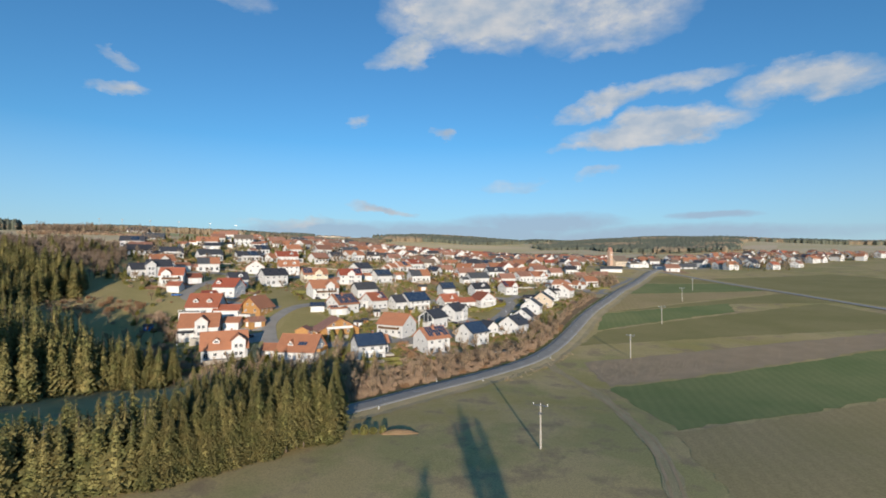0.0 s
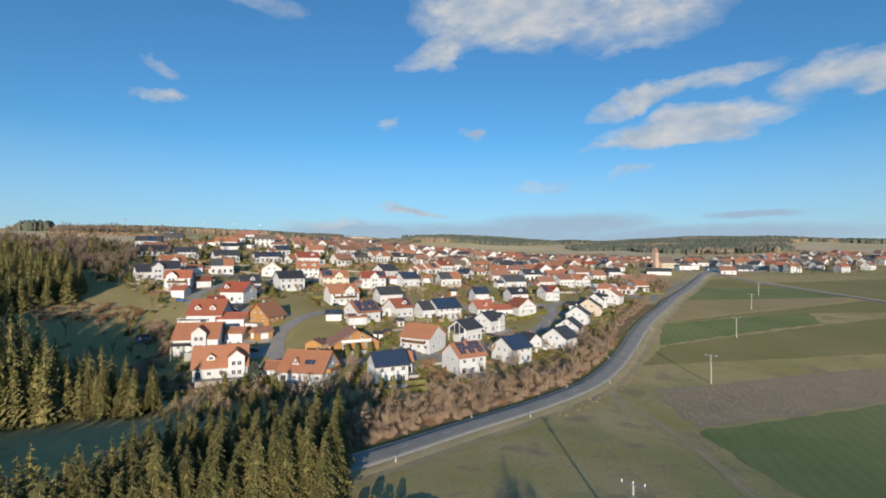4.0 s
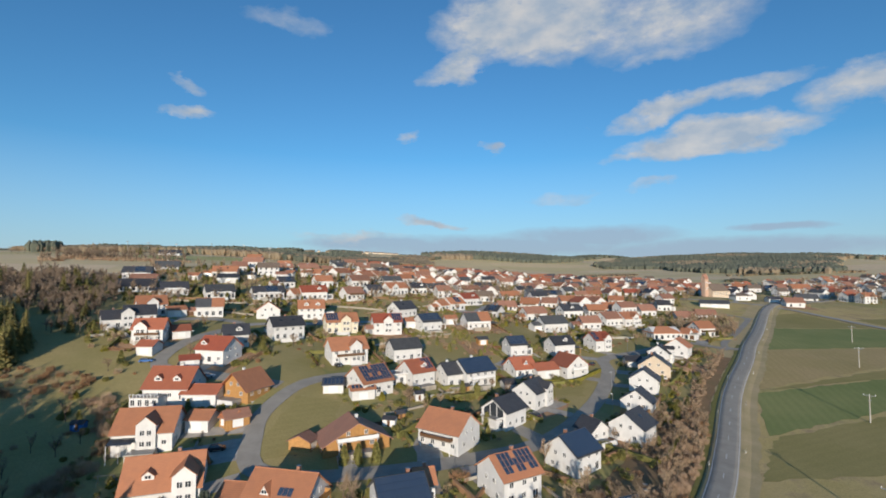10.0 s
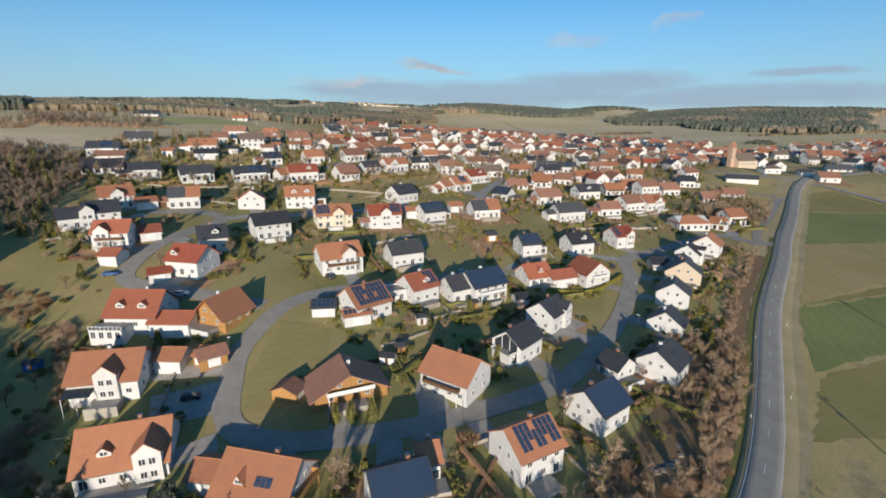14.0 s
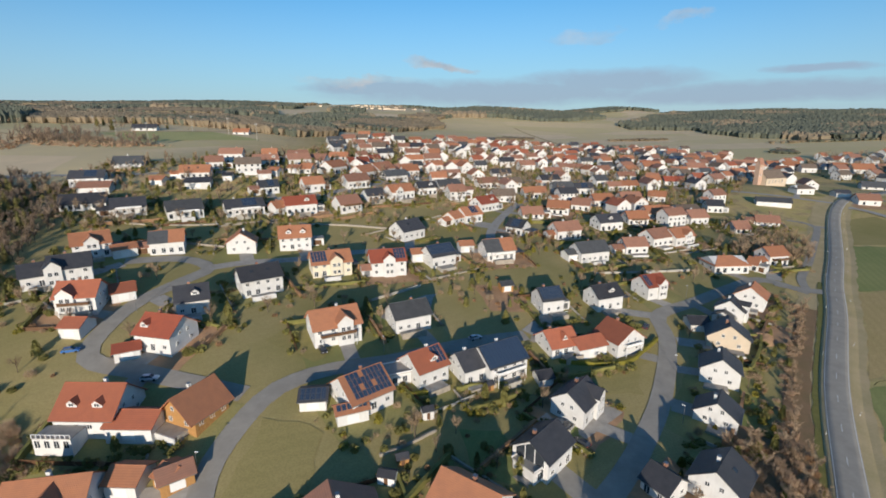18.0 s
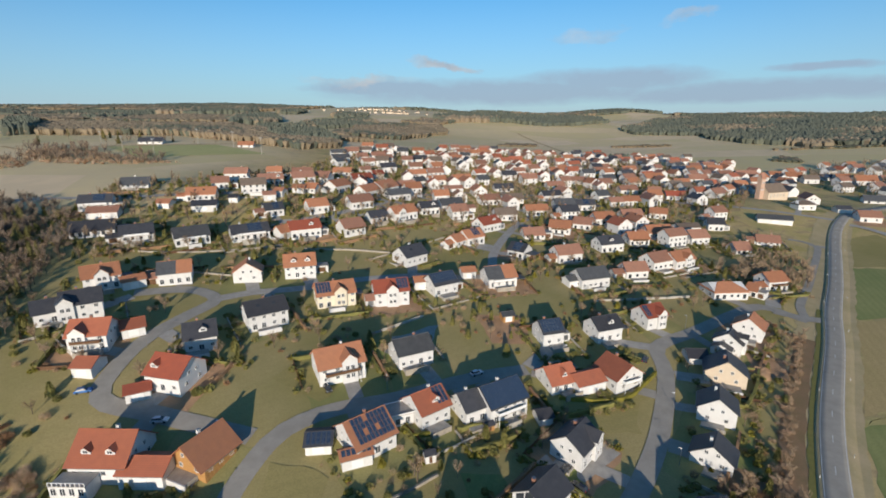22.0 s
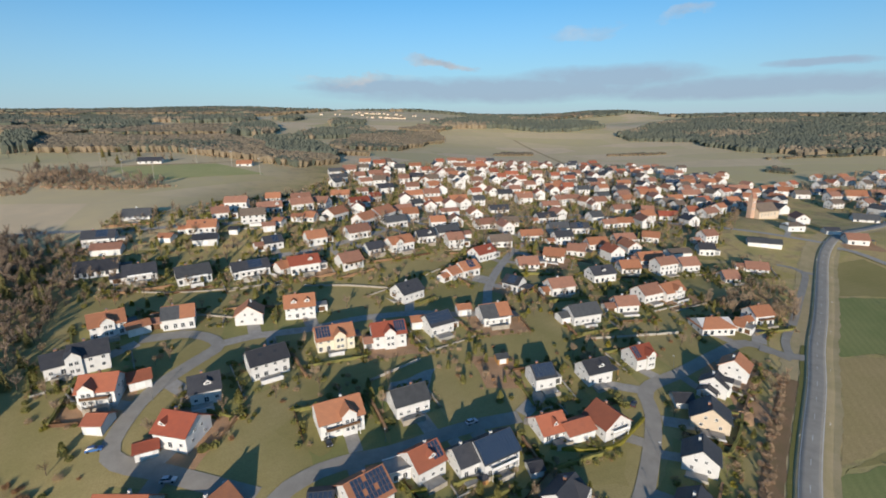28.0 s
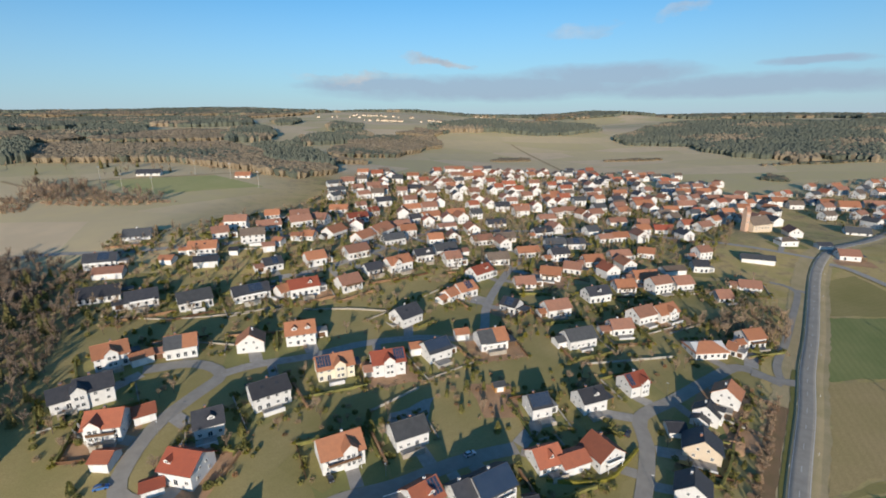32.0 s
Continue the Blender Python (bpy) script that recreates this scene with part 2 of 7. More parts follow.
def panel_paint(n, pos):
    tc = n.add("ShaderNodeTexCoord").outputs["Object"]
    g = n.add("ShaderNodeTexBrick", offset=0.0, ins={"Vector": tc, "Color1": (0.02, 0.042, 0.085, 1), "Color2": (0.028, 0.052, 0.10, 1), "Mortar": (0.13, 0.16, 0.2, 1),
                                             "Scale": 1.0, "Mortar Size": 0.006, "Brick Width": 0.16, "Row Height": 0.16}).outputs[0]
    return {"Base Color": g, "Roughness": 0.22, "Specular IOR Level": 0.5}


def wall_paint(a, b):
    def paint(n, pos):
        o = n.add("ShaderNodeObjectInfo").outputs["Random"]
        f = n.ramp(n.noise(pos, 0.5, 5.0, 0.6), (0.35, 0.0), (0.7, 1.0))
        c = n.mix(f, a, b)
        streak = n.noise(n.add("ShaderNodeMapping", ins={"Vector": pos, "Scale": (2.0, 2.0, 0.25)}).outputs[0], 1.6, 4.0)
        c = n.mix(n.math("MULTIPLY", n.ramp(streak, (0.52, 0.0), (0.75, 1.0)), 0.22), c, (0.42, 0.40, 0.36))
        k = n.math("ADD", 0.9, n.math("MULTIPLY", o, 0.12))
        c = n.add("ShaderNodeVectorMath", operation="SCALE", ins={0: c, "Scale": k}).outputs[0]
        return {"Base Color": c, "Roughness": 0.9, "Specular IOR Level": 0.2, "bump": (n.noise(pos, 30.0, 2.0), 0.25, 0.01)}
    return paint


M = {
    "ground": material("meadow", ground_paint),
    "asphalt": material("asphalt", asphalt_paint),
    "tile": tiled_roof("orange_clay_tiles", (0.50, 0.215, 0.11), (0.41, 0.18, 0.10)),
    "red": tiled_roof("red_clay_tiles", (0.37, 0.095, 0.05), (0.29, 0.08, 0.05)),
    "vermilion": tiled_roof("red_orange_clay_tiles", (0.46, 0.15, 0.08), (0.385, 0.13, 0.075)),
    "brown": tiled_roof("brown_tiles", (0.41, 0.20, 0.13), (0.31, 0.165, 0.115)),
    "slate": tiled_roof("anthracite_tiles", (0.046, 0.05, 0.06), (0.072, 0.074, 0.082), 0.5),
    "grey": tiled_roof("grey_tiles", (0.11, 0.115, 0.12), (0.075, 0.08, 0.085), 0.55),
    "umber": tiled_roof("weathered_concrete_tiles", (0.23, 0.17, 0.125), (0.155, 0.125, 0.10)),
    "panel": material("solar_glass", panel_paint),
    "white": material("white_render", wall_paint((0.70, 0.695, 0.68), (0.62, 0.615, 0.60))),
    "cream": material("cream_render", wall_paint((0.72, 0.66, 0.52), (0.66, 0.60, 0.47))),
    "beige": material("beige_render", wall_paint((0.66, 0.55, 0.42), (0.60, 0.50, 0.38))),
    "rosy": material("rosy_plaster", wall_paint((0.58, 0.40, 0.30), (0.5, 0.34, 0.25))),
    "wood": mottled("larch_boards", (0.46, 0.25, 0.09), (0.34, 0.18, 0.065), 1.5, rough=0.75, own=0.15),
    "darkwood": mottled("dark_boards", (0.10, 0.05, 0.025), (0.15, 0.08, 0.04), 1.5, rough=0.7),
    "frame": mottled("white_plastic", (0.78, 0.78, 0.77), (0.70, 0.70, 0.69), 2.0, rough=0.45),
    "glass": material("window_glass", lambda n, pos: {"Base Color": n.mix(n.noise(pos, 0.8), (0.02, 0.025, 0.035), (0.07, 0.08, 0.09)), "Roughness": 0.08, "Specular IOR Level": 0.6}),
    "metal": mottled("zinc_sheet", (0.33, 0.34, 0.35), (0.24, 0.25, 0.26), 1.2, rough=0.4, metal=0.8),
    "stone": mottled("garden_stone", (0.42, 0.37, 0.30), (0.28, 0.25, 0.21), 0.9, rough=0.9, bump=0.6, dist=0.08),
    "concrete": mottled("pole_concrete", (0.46, 0.43, 0.37), (0.36, 0.34, 0.30), 1.0, rough=0.9),
    "paving": mottled("paving", (0.42, 0.39, 0.345), (0.31, 0.29, 0.26), 0.5, rough=0.9, bump=0.4),
    "marking": mottled("road_paint", (0.70, 0.70, 0.68), (0.5, 0.5, 0.49), 0.8, rough=0.7),
    "verge": mottled("dry_verge_grass", (0.52, 0.40, 0.235), (0.40, 0.33, 0.17), 0.12, fine=2.0, rough=0.95, bump=0.6, dist=0.2, spec=0.1),
    "track": mottled("worn_track", (0.532, 0.375, 0.228), (0.42, 0.312, 0.156), 0.3, rough=0.95, spec=0.1),
    "earth": mottled("bare_earth", (0.504, 0.306, 0.18), (0.364, 0.231, 0.132), 0.2, fine=2.5, rough=0.95, bump=0.7, dist=0.2, spec=0.1),
    "spruce": mottled("spruce_needles", (0.125, 0.132, 0.047), (0.25, 0.203, 0.08), 0.33, fine=4.0, rough=0.8, own=0.3, spec=0.15),
    "thuja": mottled("hedge_green", (0.145, 0.145, 0.045), (0.21, 0.19, 0.065), 0.6, fine=5.0, rough=0.85, own=0.25, spec=0.15),
    "gold": mottled("golden_conifer", (0.22, 0.19, 0.03), (0.15, 0.14, 0.03), 0.8, fine=5.0, rough=0.85, own=0.2, spec=0.15),
    "bluespruce": mottled("blue_spruce", (0.12, 0.14, 0.115), (0.085, 0.105, 0.08), 0.8, fine=5.0, rough=0.85, own=0.1, spec=0.15),
    "twig": mottled("bare_twigs", (0.43, 0.31, 0.20), (0.32, 0.235, 0.155), 0.12, fine=1.5, rough=0.9, own=0.35, spec=0.1),
    "tanbrush": mottled("tan_scrub", (0.52, 0.37, 0.25), (0.38, 0.27, 0.19), 0.1, fine=1.5, rough=0.9, own=0.3, spec=0.1),
    "greytwig": mottled("wood_twigs", (0.29, 0.215, 0.155), (0.21, 0.16, 0.12), 0.05, fine=1.2, rough=0.9, own=0.35, spec=0.1),
    "litter": mottled("leaf_litter", (0.30, 0.19, 0.115), (0.22, 0.16, 0.085), 0.15, fine=2.2, rough=0.95, bump=0.7, dist=0.2, spec=0.1),
    "lawn": field_material("garden_lawn", (0.255, 0.255, 0.095), (0.37, 0.32, 0.135), 35, 0.1),
    "russet": mottled("russet_leaves", (0.34, 0.20, 0.11), (0.27, 0.165, 0.095), 0.2, fine=1.5, rough=0.9, own=0.3, spec=0.1),
    "bark": mottled("bark", (0.16, 0.12, 0.085), (0.10, 0.08, 0.06), 1.0, rough=0.95),
    # far woods: base colours paled, the distance haze is put into them
    "hazedwood": mottled("far_conifers", (0.098, 0.112, 0.092), (0.135, 0.142, 0.105), 0.012, fine=0.05, rough=0.95, own=0.16, spec=0.05),
    "hazedbrown": mottled("far_bare_trees", (0.27, 0.215, 0.15), (0.21, 0.175, 0.12), 0.012, fine=0.05, rough=0.95, own=0.16, spec=0.05),
    "winter_wheat": field_material("winter_wheat", (0.215, 0.255, 0.09), (0.31, 0.315, 0.125), 20),
    "village_grass": field_material("village_grass", (0.31, 0.27, 0.105), (0.43, 0.345, 0.16), 50, 0.1),
    "pitch": field_material("mown_pitch", (0.50, 0.48, 0.19), (0.58, 0.52, 0.23), 60, 0.2),
    "stubble": field_material("stubble", (0.52, 0.38, 0.19), (0.44, 0.34, 0.15), 20),
    "pasture": field_material("pasture", (0.305, 0.265, 0.10), (0.385, 0.315, 0.135), 70, 0.2),
    "brush": mottled("dry_brush", (0.44, 0.325, 0.205), (0.36, 0.275, 0.17), 0.15, fine=2.0, rough=0.95, bump=0.35, dist=0.15, spec=0.1),
    "carpaint": mottled("dark_car_paint", (0.03, 0.035, 0.045), (0.04, 0.045, 0.055), 0.4, rough=0.25, spec=0.6),
    "carwhite": mottled("pale_car_paint", (0.62, 0.65, 0.70), (0.58, 0.61, 0.66), 0.4, rough=0.25, spec=0.6),
    "rubber": mottled("rubber", (0.02, 0.02, 0.02), (0.035, 0.035, 0.035), 2.0, rough=0.9),
    "blue": mottled("blue_plastic", (0.03, 0.12, 0.35), (0.04, 0.16, 0.42), 1.0, rough=0.5),
    "reddish": mottled("red_lens", (0.5, 0.04, 0.03), (0.42, 0.03, 0.03), 1.0, rough=0.4),
}
SLOPE = {(0, 0): 21.39, (0, 1): 57.54, (0, 2): -14.93, (0, 3): 12.50, (1, 0): -34.79, (1, 1): -40.88, (1, 2): 21.49, (2, 0): 3.59, (2, 1): 4.55, (3, 0): 40.17}


def knolls():
    """Rises and hollows of the land near the village, then the hills towards the skyline: middle, reach, height."""
    yield 5, 90, 140, -5.2
    yield -85, 75, 45, -14.2
    yield -158, 939, 250, -15.0
    yield -39, 130, 45, 1.8
    yield 60, -60, 45, 4.8
    yield 236, 403, 45, 6.6
    yield -151, 327, 45, 6.1
    yield -0, 105, 80, -8.4
    yield 261, 449, 45, -3.0
    yield -55, 100, 45, 6.8
    yield -58, 323, 45, 8.6
    yield 107, 640, 45, 3.2
    yield -58, 323, 80, -6.2
    yield 20, 220, 45, 2.3
    yield -200, 0, 80, -6.4
    yield 305, 369, 45, 2.0
    yield 280, 1650, 300, 10
    yield 800, 1380, 260, 14
    yield 1150, 1850, 400, 20
    yield 170, 1420, 190, 35
    yield 756, 2386, 170, 44
    yield 900, 1300, 260, 11
    yield -382, 2207, 330, 30
    yield 1900, 1600, 500, 14
    yield 860, 2900, 170, 34
    yield 1500, 2900, 500, 17
    yield 100, 3100, 420, 30
    yield 400, 3000, 300, 22
    yield -1250, 2850, 450, 50
    yield -2300, 2700, 600, 38
    yield -500, 3300, 500, 20
    yield 1900, 3400, 900, 18
    yield -3300, 3500, 900, 40
    yield 3000, 2700, 900, 20
    yield -700, 1500, 300, 10


KNOLLS = list(knolls())


def height(x, y):
    """The height of the land, for numbers or arrays."""
    if isinstance(x, (int, float)):
        u, v = math.tanh(x / 450), math.tanh((y - 150) / 650)
        z = sum(c * u ** i * v ** j for (i, j), c in SLOPE.items())
        for a, b, r, h in KNOLLS:
            q = ((x - a) ** 2 + (y - b) ** 2) / (2 * r * r)
            if q < 12:
                z += h * math.exp(-q)
        return z
    u, v = np.tanh(x / 450), np.tanh((y - 150) / 650)
    z = sum(c * u ** i * v ** j for (i, j), c in SLOPE.items())
    for a, b, r, h in KNOLLS:
        z = z + h * np.exp(-((x - a) ** 2 + (y - b) ** 2) / (2 * r * r))
    return z


# ---- helpers for building ----


def mesh_from(name, verts, faces, mats, which=None, smooth=False):
    me = bpy.data.meshes.new(name)
    me.from_pydata([tuple(v) for v in verts], [], [tuple(f) for f in faces])
    for m in mats:
        me.materials.append(M[m] if isinstance(m, str) else m)
    if which is not None:
        me.polygons.foreach_set("material_index", np.asarray(which, dtype=np.int32))
    if smooth:
        me.polygons.foreach_set("use_smooth", [True] * len(me.polygons))
    me.update()
    return me


def limb(s, a, b, ra, rb, sides=5, w=0):
    """A tapered round limb between two points."""
    a, b = Vector(a), Vector(b)
    d = (b - a).normalized()
    u = d.orthogonal().normalized()
    v = d.cross(u)
    k = len(s.v)
    for p, r in ((a, ra), (b, rb)):
        for i in range(sides):
            t = 2 * math.pi * i / sides
            s.v.append(tuple(p + (u * math.cos(t) + v * math.sin(t)) * r))
    for i in range(sides):
        j = (i + 1) % sides
        s.f.append((k + i, k + j, k + sides + j, k + sides + i))
        s.w.append(w)


class Shape:
    """A bag of faces that becomes one mesh."""

    def __init__(self):
        self.v, self.f, self.w = [], [], []

    def face(self, pts, w=0):
        k = len(self.v)
        self.v += [tuple(p) for p in pts]
        self.f.append(tuple(range(k, k + len(pts))))
        self.w.append(w)

    def solid(self, bottom, top, w=0, wtop=None):
        """A prism between two rings of points, the ring running anticlockwise from above."""
        k, n = len(self.v), len(bottom)
        self.v += [tuple(p) for p in bottom] + [tuple(p) for p in top]
        self.f.append(tuple(range(k + n - 1, k - 1, -1)))
        self.f.append(tuple(range(k + n, k + 2 * n)))
        self.w += [w, w if wtop is None else wtop]
        for i in range(n):
            j = (i + 1) % n
            self.f.append((k + i, k + j, k + n + j, k + n + i))
            self.w.append(w)

    def box(self, x0, x1, y0, y1, z0, z1, w=0):
        self.solid([(x0, y0, z0), (x1, y0, z0), (x1, y1, z0), (x0, y1, z0)], [(x0, y0, z1), (x1, y0, z1), (x1, y1, z1), (x0, y1, z1)], w)

    def slab(self, a, b, c, d, thick, w=0):
        """A plate with corners a to d on its upper side."""
        a, b, c, d = (Vector(p) for p in (a, b, c, d))
        n = (b - a).cross(d - a).normalized() * thick
        self.solid([p - n for p in (a, b, c, d)], [a, b, c, d], w)

    def mesh(self, name, *mats, smooth=False):
        return mesh_from(name, self.v, self.f, mats, self.w, smooth)


def part(name, shape, mats, parent, label="", m=None):
    me = shape.mesh(name, *((mats,) if isinstance(mats, str) else mats)) if isinstance(shape, Shape) else shape
    ob = new(name, me)
    ob.parent = parent
    if m is not None:
        ob.matrix_basis = m
    return tagged(ob, label)


def thing(name, label, category, m, group="", kind=""):
    ob = new(name)
    ob.empty_display_size = 0.5
    ob.matrix_world = m
    return tagged(ob, label, category, group, kind)


def smooth_line(pts, step=4.0):
    """A curve through the points, with a point every few metres."""
    p = [Vector((*q, 0)) for q in pts]
    p = [2 * p[0] - p[1]] + p + [2 * p[-1] - p[-2]]
    out = []
    for i in range(1, len(p) - 2):
        a, b, c, d = p[i - 1:i + 3]
        n = max(1, int((c - b).length / step))
        for k in range(n):
            t = k / n
            out.append(0.5 * (2 * b + (c - a) * t + (2 * a - 5 * b + 4 * c - d) * t * t + (3 * b - a - 3 * c + d) * t ** 3))
    out.append(p[-2])
    return out


def strip(name, line, width, mat, lift, label, category, side=0.0, rows=3, kind="structure", ragged=0.0, profile=None):
    """A band laid over the land along a line; side: how far to the right of the line it runs."""
    verts, faces = [], []
    for i, q in enumerate(line):
        d = (line[min(i + 1, len(line) - 1)] - line[max(i - 1, 0)]).normalized()
        right = Vector((d.y, -d.x, 0))
        for k in range(len(profile) if profile else rows):
            o = profile[k][0] if profile else (k / (rows - 1) - 0.5) * width + side
            up = profile[k][1] if profile else lift
            if ragged and k in (0, rows - 1):
                o += random.uniform(-ragged, ragged)
            p = q + right * o
            verts.append((p.x, p.y, float(height(p.x, p.y)) + up))
    rows = len(profile) if profile else rows
    for i in range(len(line) - 1):
        for k in range(rows - 1):
            a = i * rows + k
            faces.append((a, a + 1, a + rows + 1, a + rows))
    return tagged(new(name, mesh_from(name, verts, faces, [mat], smooth=True)), label, category, kind=kind)


def patch(name, a, b, c, d, mat, lift, label, category):
    """A field with four corners, laid over the land."""
    a, b, c, d = (Vector(p) for p in (a, b, c, d))
    n = max(2, int(max((b - a).length, (c - d).length) / 4))
    m = max(2, int(max((d - a).length, (c - b).length) / 4))
    verts, faces = [], []
    for j in range(m + 1):
        for i in range(n + 1):
            s, t = i / n, j / m
            p = (a * (1 - s) + b * s) * (1 - t) + (d * (1 - s) + c * s) * t
            e = 0 if 0 < i < n and 0 < j < m else 0.8
            x, y = p.x + random.uniform(-e, e), p.y + random.uniform(-e, e)
            verts.append((x, y, float(height(x, y)) + lift))
    for j in range(m):
        for i in range(n):
            k = j * (n + 1) + i
            faces.append((k, k + 1, k + n + 2, k + n + 1))
    return tagged(new(name, mesh_from(name, verts, faces, [mat], smooth=True)), label, category, kind="structure")


# ---- the land ----


def build_ground():
    def lines(lo, hi, step, far_lo, far_hi):
        mid = list(np.arange(lo, hi + 0.1, step))
        out, s, p = [], step, hi
        while p < far_hi:
            s = min(s * 1.12, 90)
            p += s
            out.append(p)
        back, s, p = [], step, lo
        while p > far_lo:
            s = min(s * 1.12, 90)
            p -= s
            back.append(p)
        return np.array(back[::-1] + mid + out)
    xs, ys = lines(-260, 420, 4.0, -4300, 4300), lines(-70, 560, 4.0, -1200, 4600)
    gx, gy = np.meshgrid(xs, ys)
    gz = height(gx, gy)
    n = len(xs)
    verts = np.stack([gx.ravel(), gy.ravel(), gz.ravel()], 1)
    i = (np.arange(len(ys) - 1)[:, None] * n + np.arange(n - 1)[None]).ravel()
    faces = np.stack([i, i + 1, i + n + 1, i + n], 1)
    tagged(new("ground", mesh_from("ground", verts.tolist(), faces.tolist(), ["ground"], smooth=True)),
           "rolling olive-brown winter meadow reaching the hills", "meadow", kind="structure")


build_ground()

ROAD = smooth_line([(-120, -75), (-60, -27), (-30, -4), (-9, 10.5), (12, 28), (33, 45), (52, 62.5), (66, 80), (82, 104), (107.5, 143.5),
                    (140, 187), (159, 214), (182, 244), (207, 278), (235, 316.5), (254, 340), (276, 362), (300, 380), (340, 402), (400, 440)], 3.0)
strip("verge", ROAD, 9.0, "verge", 0.10, "straw-coloured grass verge below the country road", "verge", side=-8.0, ragged=0.8, rows=5)
strip("verge", ROAD, 3.6, "verge", 0.12, "straw-coloured grass verge beside the country road", "verge", side=5.6, ragged=0.5, rows=3)
strip("bank", ROAD, 0, "verge", 0, "grassy bank of the raised country road", "verge", profile=((-4.6, 0.02), (-3.75, 0.60), (-3.0, 0.60), (2.6, 0.40), (3.9, 0.36), (5.6, 0.05)))
road = strip("road", ROAD, 0, "asphalt", 0, "grey asphalt country road curving past the village", "road",
             profile=((-3.3, 0.60), (-3.25, 0.66), (-1.5, 0.64), (0, 0.62), (1.5, 0.56), (2.75, 0.49), (2.8, 0.40)))


def marking(i0, i1, o, w, step=1):
    """White paint on the road from one point of its line to another."""
    verts, faces = [], []
    idx = list(range(i0, i1 + 1, step))
    for i in idx:
        d = (ROAD[min(i + 1, len(ROAD) - 1)] - ROAD[max(i - 1, 0)]).normalized()
        right = Vector((d.y, -d.x, 0))
        for k in (o - w / 2, o + w / 2):
            p = ROAD[i] + right * k
            verts.append((p.x, p.y, float(height(p.x, p.y)) + np.interp(k, (-3.3, 0, 1.5, 3.3), (0.66, 0.62, 0.56, 0.46)) + 0.012))
    faces = [(2 * i, 2 * i + 1, 2 * i + 3, 2 * i + 2) for i in range(len(idx) - 1)]
    ob = new("marking", mesh_from("marking", verts, faces, ["marking"]))
    ob.parent = road


for i in range(4, len(ROAD) - 6, 4):
    marking(i, i + 1, -0.25, 0.16)
marking(2, len(ROAD) - 3, 2.55, 0.14)
marking(2, len(ROAD) - 3, -3.05, 0.12)
SIDE = smooth_line([(258, 345), (270, 336), (277, 300), (279, 256), (280, 203), (278, 135), (275, 60), (272, -40)])
strip("side_road", SIDE, 5.5, "paving", 0.2, "narrow pale grey side road between the fields", "road")
# narrow dark green band laid flat along one edge of the side road
strip("ditch", SIDE, 0.9, "thuja", 0.12, "dark overgrown ditch beside the side road", "ditch", side=3.6, ragged=0.2)
strip("street", smooth_line([(143, 206), (131, 218), (115, 210), (92, 195), (74, 184), (71, 170), (64, 153), (51, 130), (30, 104), (8, 90.5),
                             (-10, 83), (-31, 79.5), (-44, 84), (-49, 97), (-51, 109), (-47, 126), (-41, 134), (-32, 140), (-17, 146.5), (-2, 155.5),
                             (10, 161.5), (24, 166.5)]), 5.4, "asphalt", 0.2, "grey asphalt residential street between the gardens", "street")
strip("street", smooth_line([(-52, 128), (-66, 131), (-80, 134), (-98, 138), (-101.5, 153), (-100, 167), (-95, 180), (-91, 193), (-104, 198), (-121, 191)]),
      5.4, "asphalt", 0.19, "grey asphalt residential street climbing the hillside", "street")
strip("street", smooth_line([(-91, 193), (-80, 201), (-60, 210), (-40, 222), (-15, 230), (14, 234), (20, 262), (26, 284), (39, 319), (54, 347), (75, 385), (120, 425)]),
      4.6, "paving", 0.19, "pale paved residential street in the upper village", "street")
strip("street", smooth_line([(-300, 262), (-249, 281), (-228, 288), (-191, 293), (-168, 300), (-139, 311), (-114, 330), (-98, 352), (-88, 400)]), 4.6, "paving", 0.19,
      "pale lane along the top of the village", "street")
strip("street", smooth_line([(-95, 276), (-77, 287), (-60, 304), (-43, 329), (-25, 365), (-10, 392), (20, 400), (60, 408), (120, 425), (180, 400), (225, 375), (262, 352)]), 4.6,
      "paving", 0.19, "pale lane through the old village", "street")
strip("lane", smooth_line([(143, 206)] + [(149, 220), (166, 240), (185, 264), (207, 292), (213, 302), (211, 311), (205, 315)]), 3.4, "asphalt", 0.17, "narrow grey farm lane beside the country road", "lane")
strip("lane", smooth_line([(134, 214), (143, 208), (150, 206.5), (155, 205)]), 5.0, "asphalt", 0.3, "grey mouth of the residential street at the country road", "lane")
strip("lane", smooth_line([(214, 303), (218, 300), (221, 297)]), 4.0, "asphalt", 0.18, "short grey lane joining the country road", "lane")
strip("track", smooth_line([(57, 60), (56.5, 48), (58, 22), (55, -5), (50, -25), (43, -42), (30, -70)]), 3.0, "verge", 0.05,
      "rutted field track with worn wheel marks", "track", ragged=0.5)
for o in (-0.9, 0.9):
    strip("rut", smooth_line([(57, 60), (56.5, 48), (58, 22), (55, -5), (50, -25), (43, -42), (30, -70)]), 0.5, "track", 0.075,
          "bare wheel rut in the field track", "track", side=o)
patch("field", (62.5, -10), (178, 22), (205, 62), (63.8, 27), "winter_wheat", 0.036, "dark green field of winter wheat", "field")
patch("field", (178, 22), (262, 46), (262, 76), (205, 62), "winter_wheat", 0.036, "dark green field of winter wheat", "field")
patch("field", (65, 28.5), (205, 63.5), (262, 90), (69, 59), "brush", 0.036, "brown fallow strip of dry brush", "field")
patch("field", (47, -60), (262, -40), (262, 44), (60, -12), "stubble", 0.028, "brown stubble field", "field")
patch("field", (97, 109), (190, 140), (206, 167), (116, 144), "winter_wheat", 0.036, "green strip of winter wheat", "field")
patch("field", (78, 84), (262, 92), (262, 160), (97, 107), "pasture", 0.028, "olive pasture strip beside the road", "field")
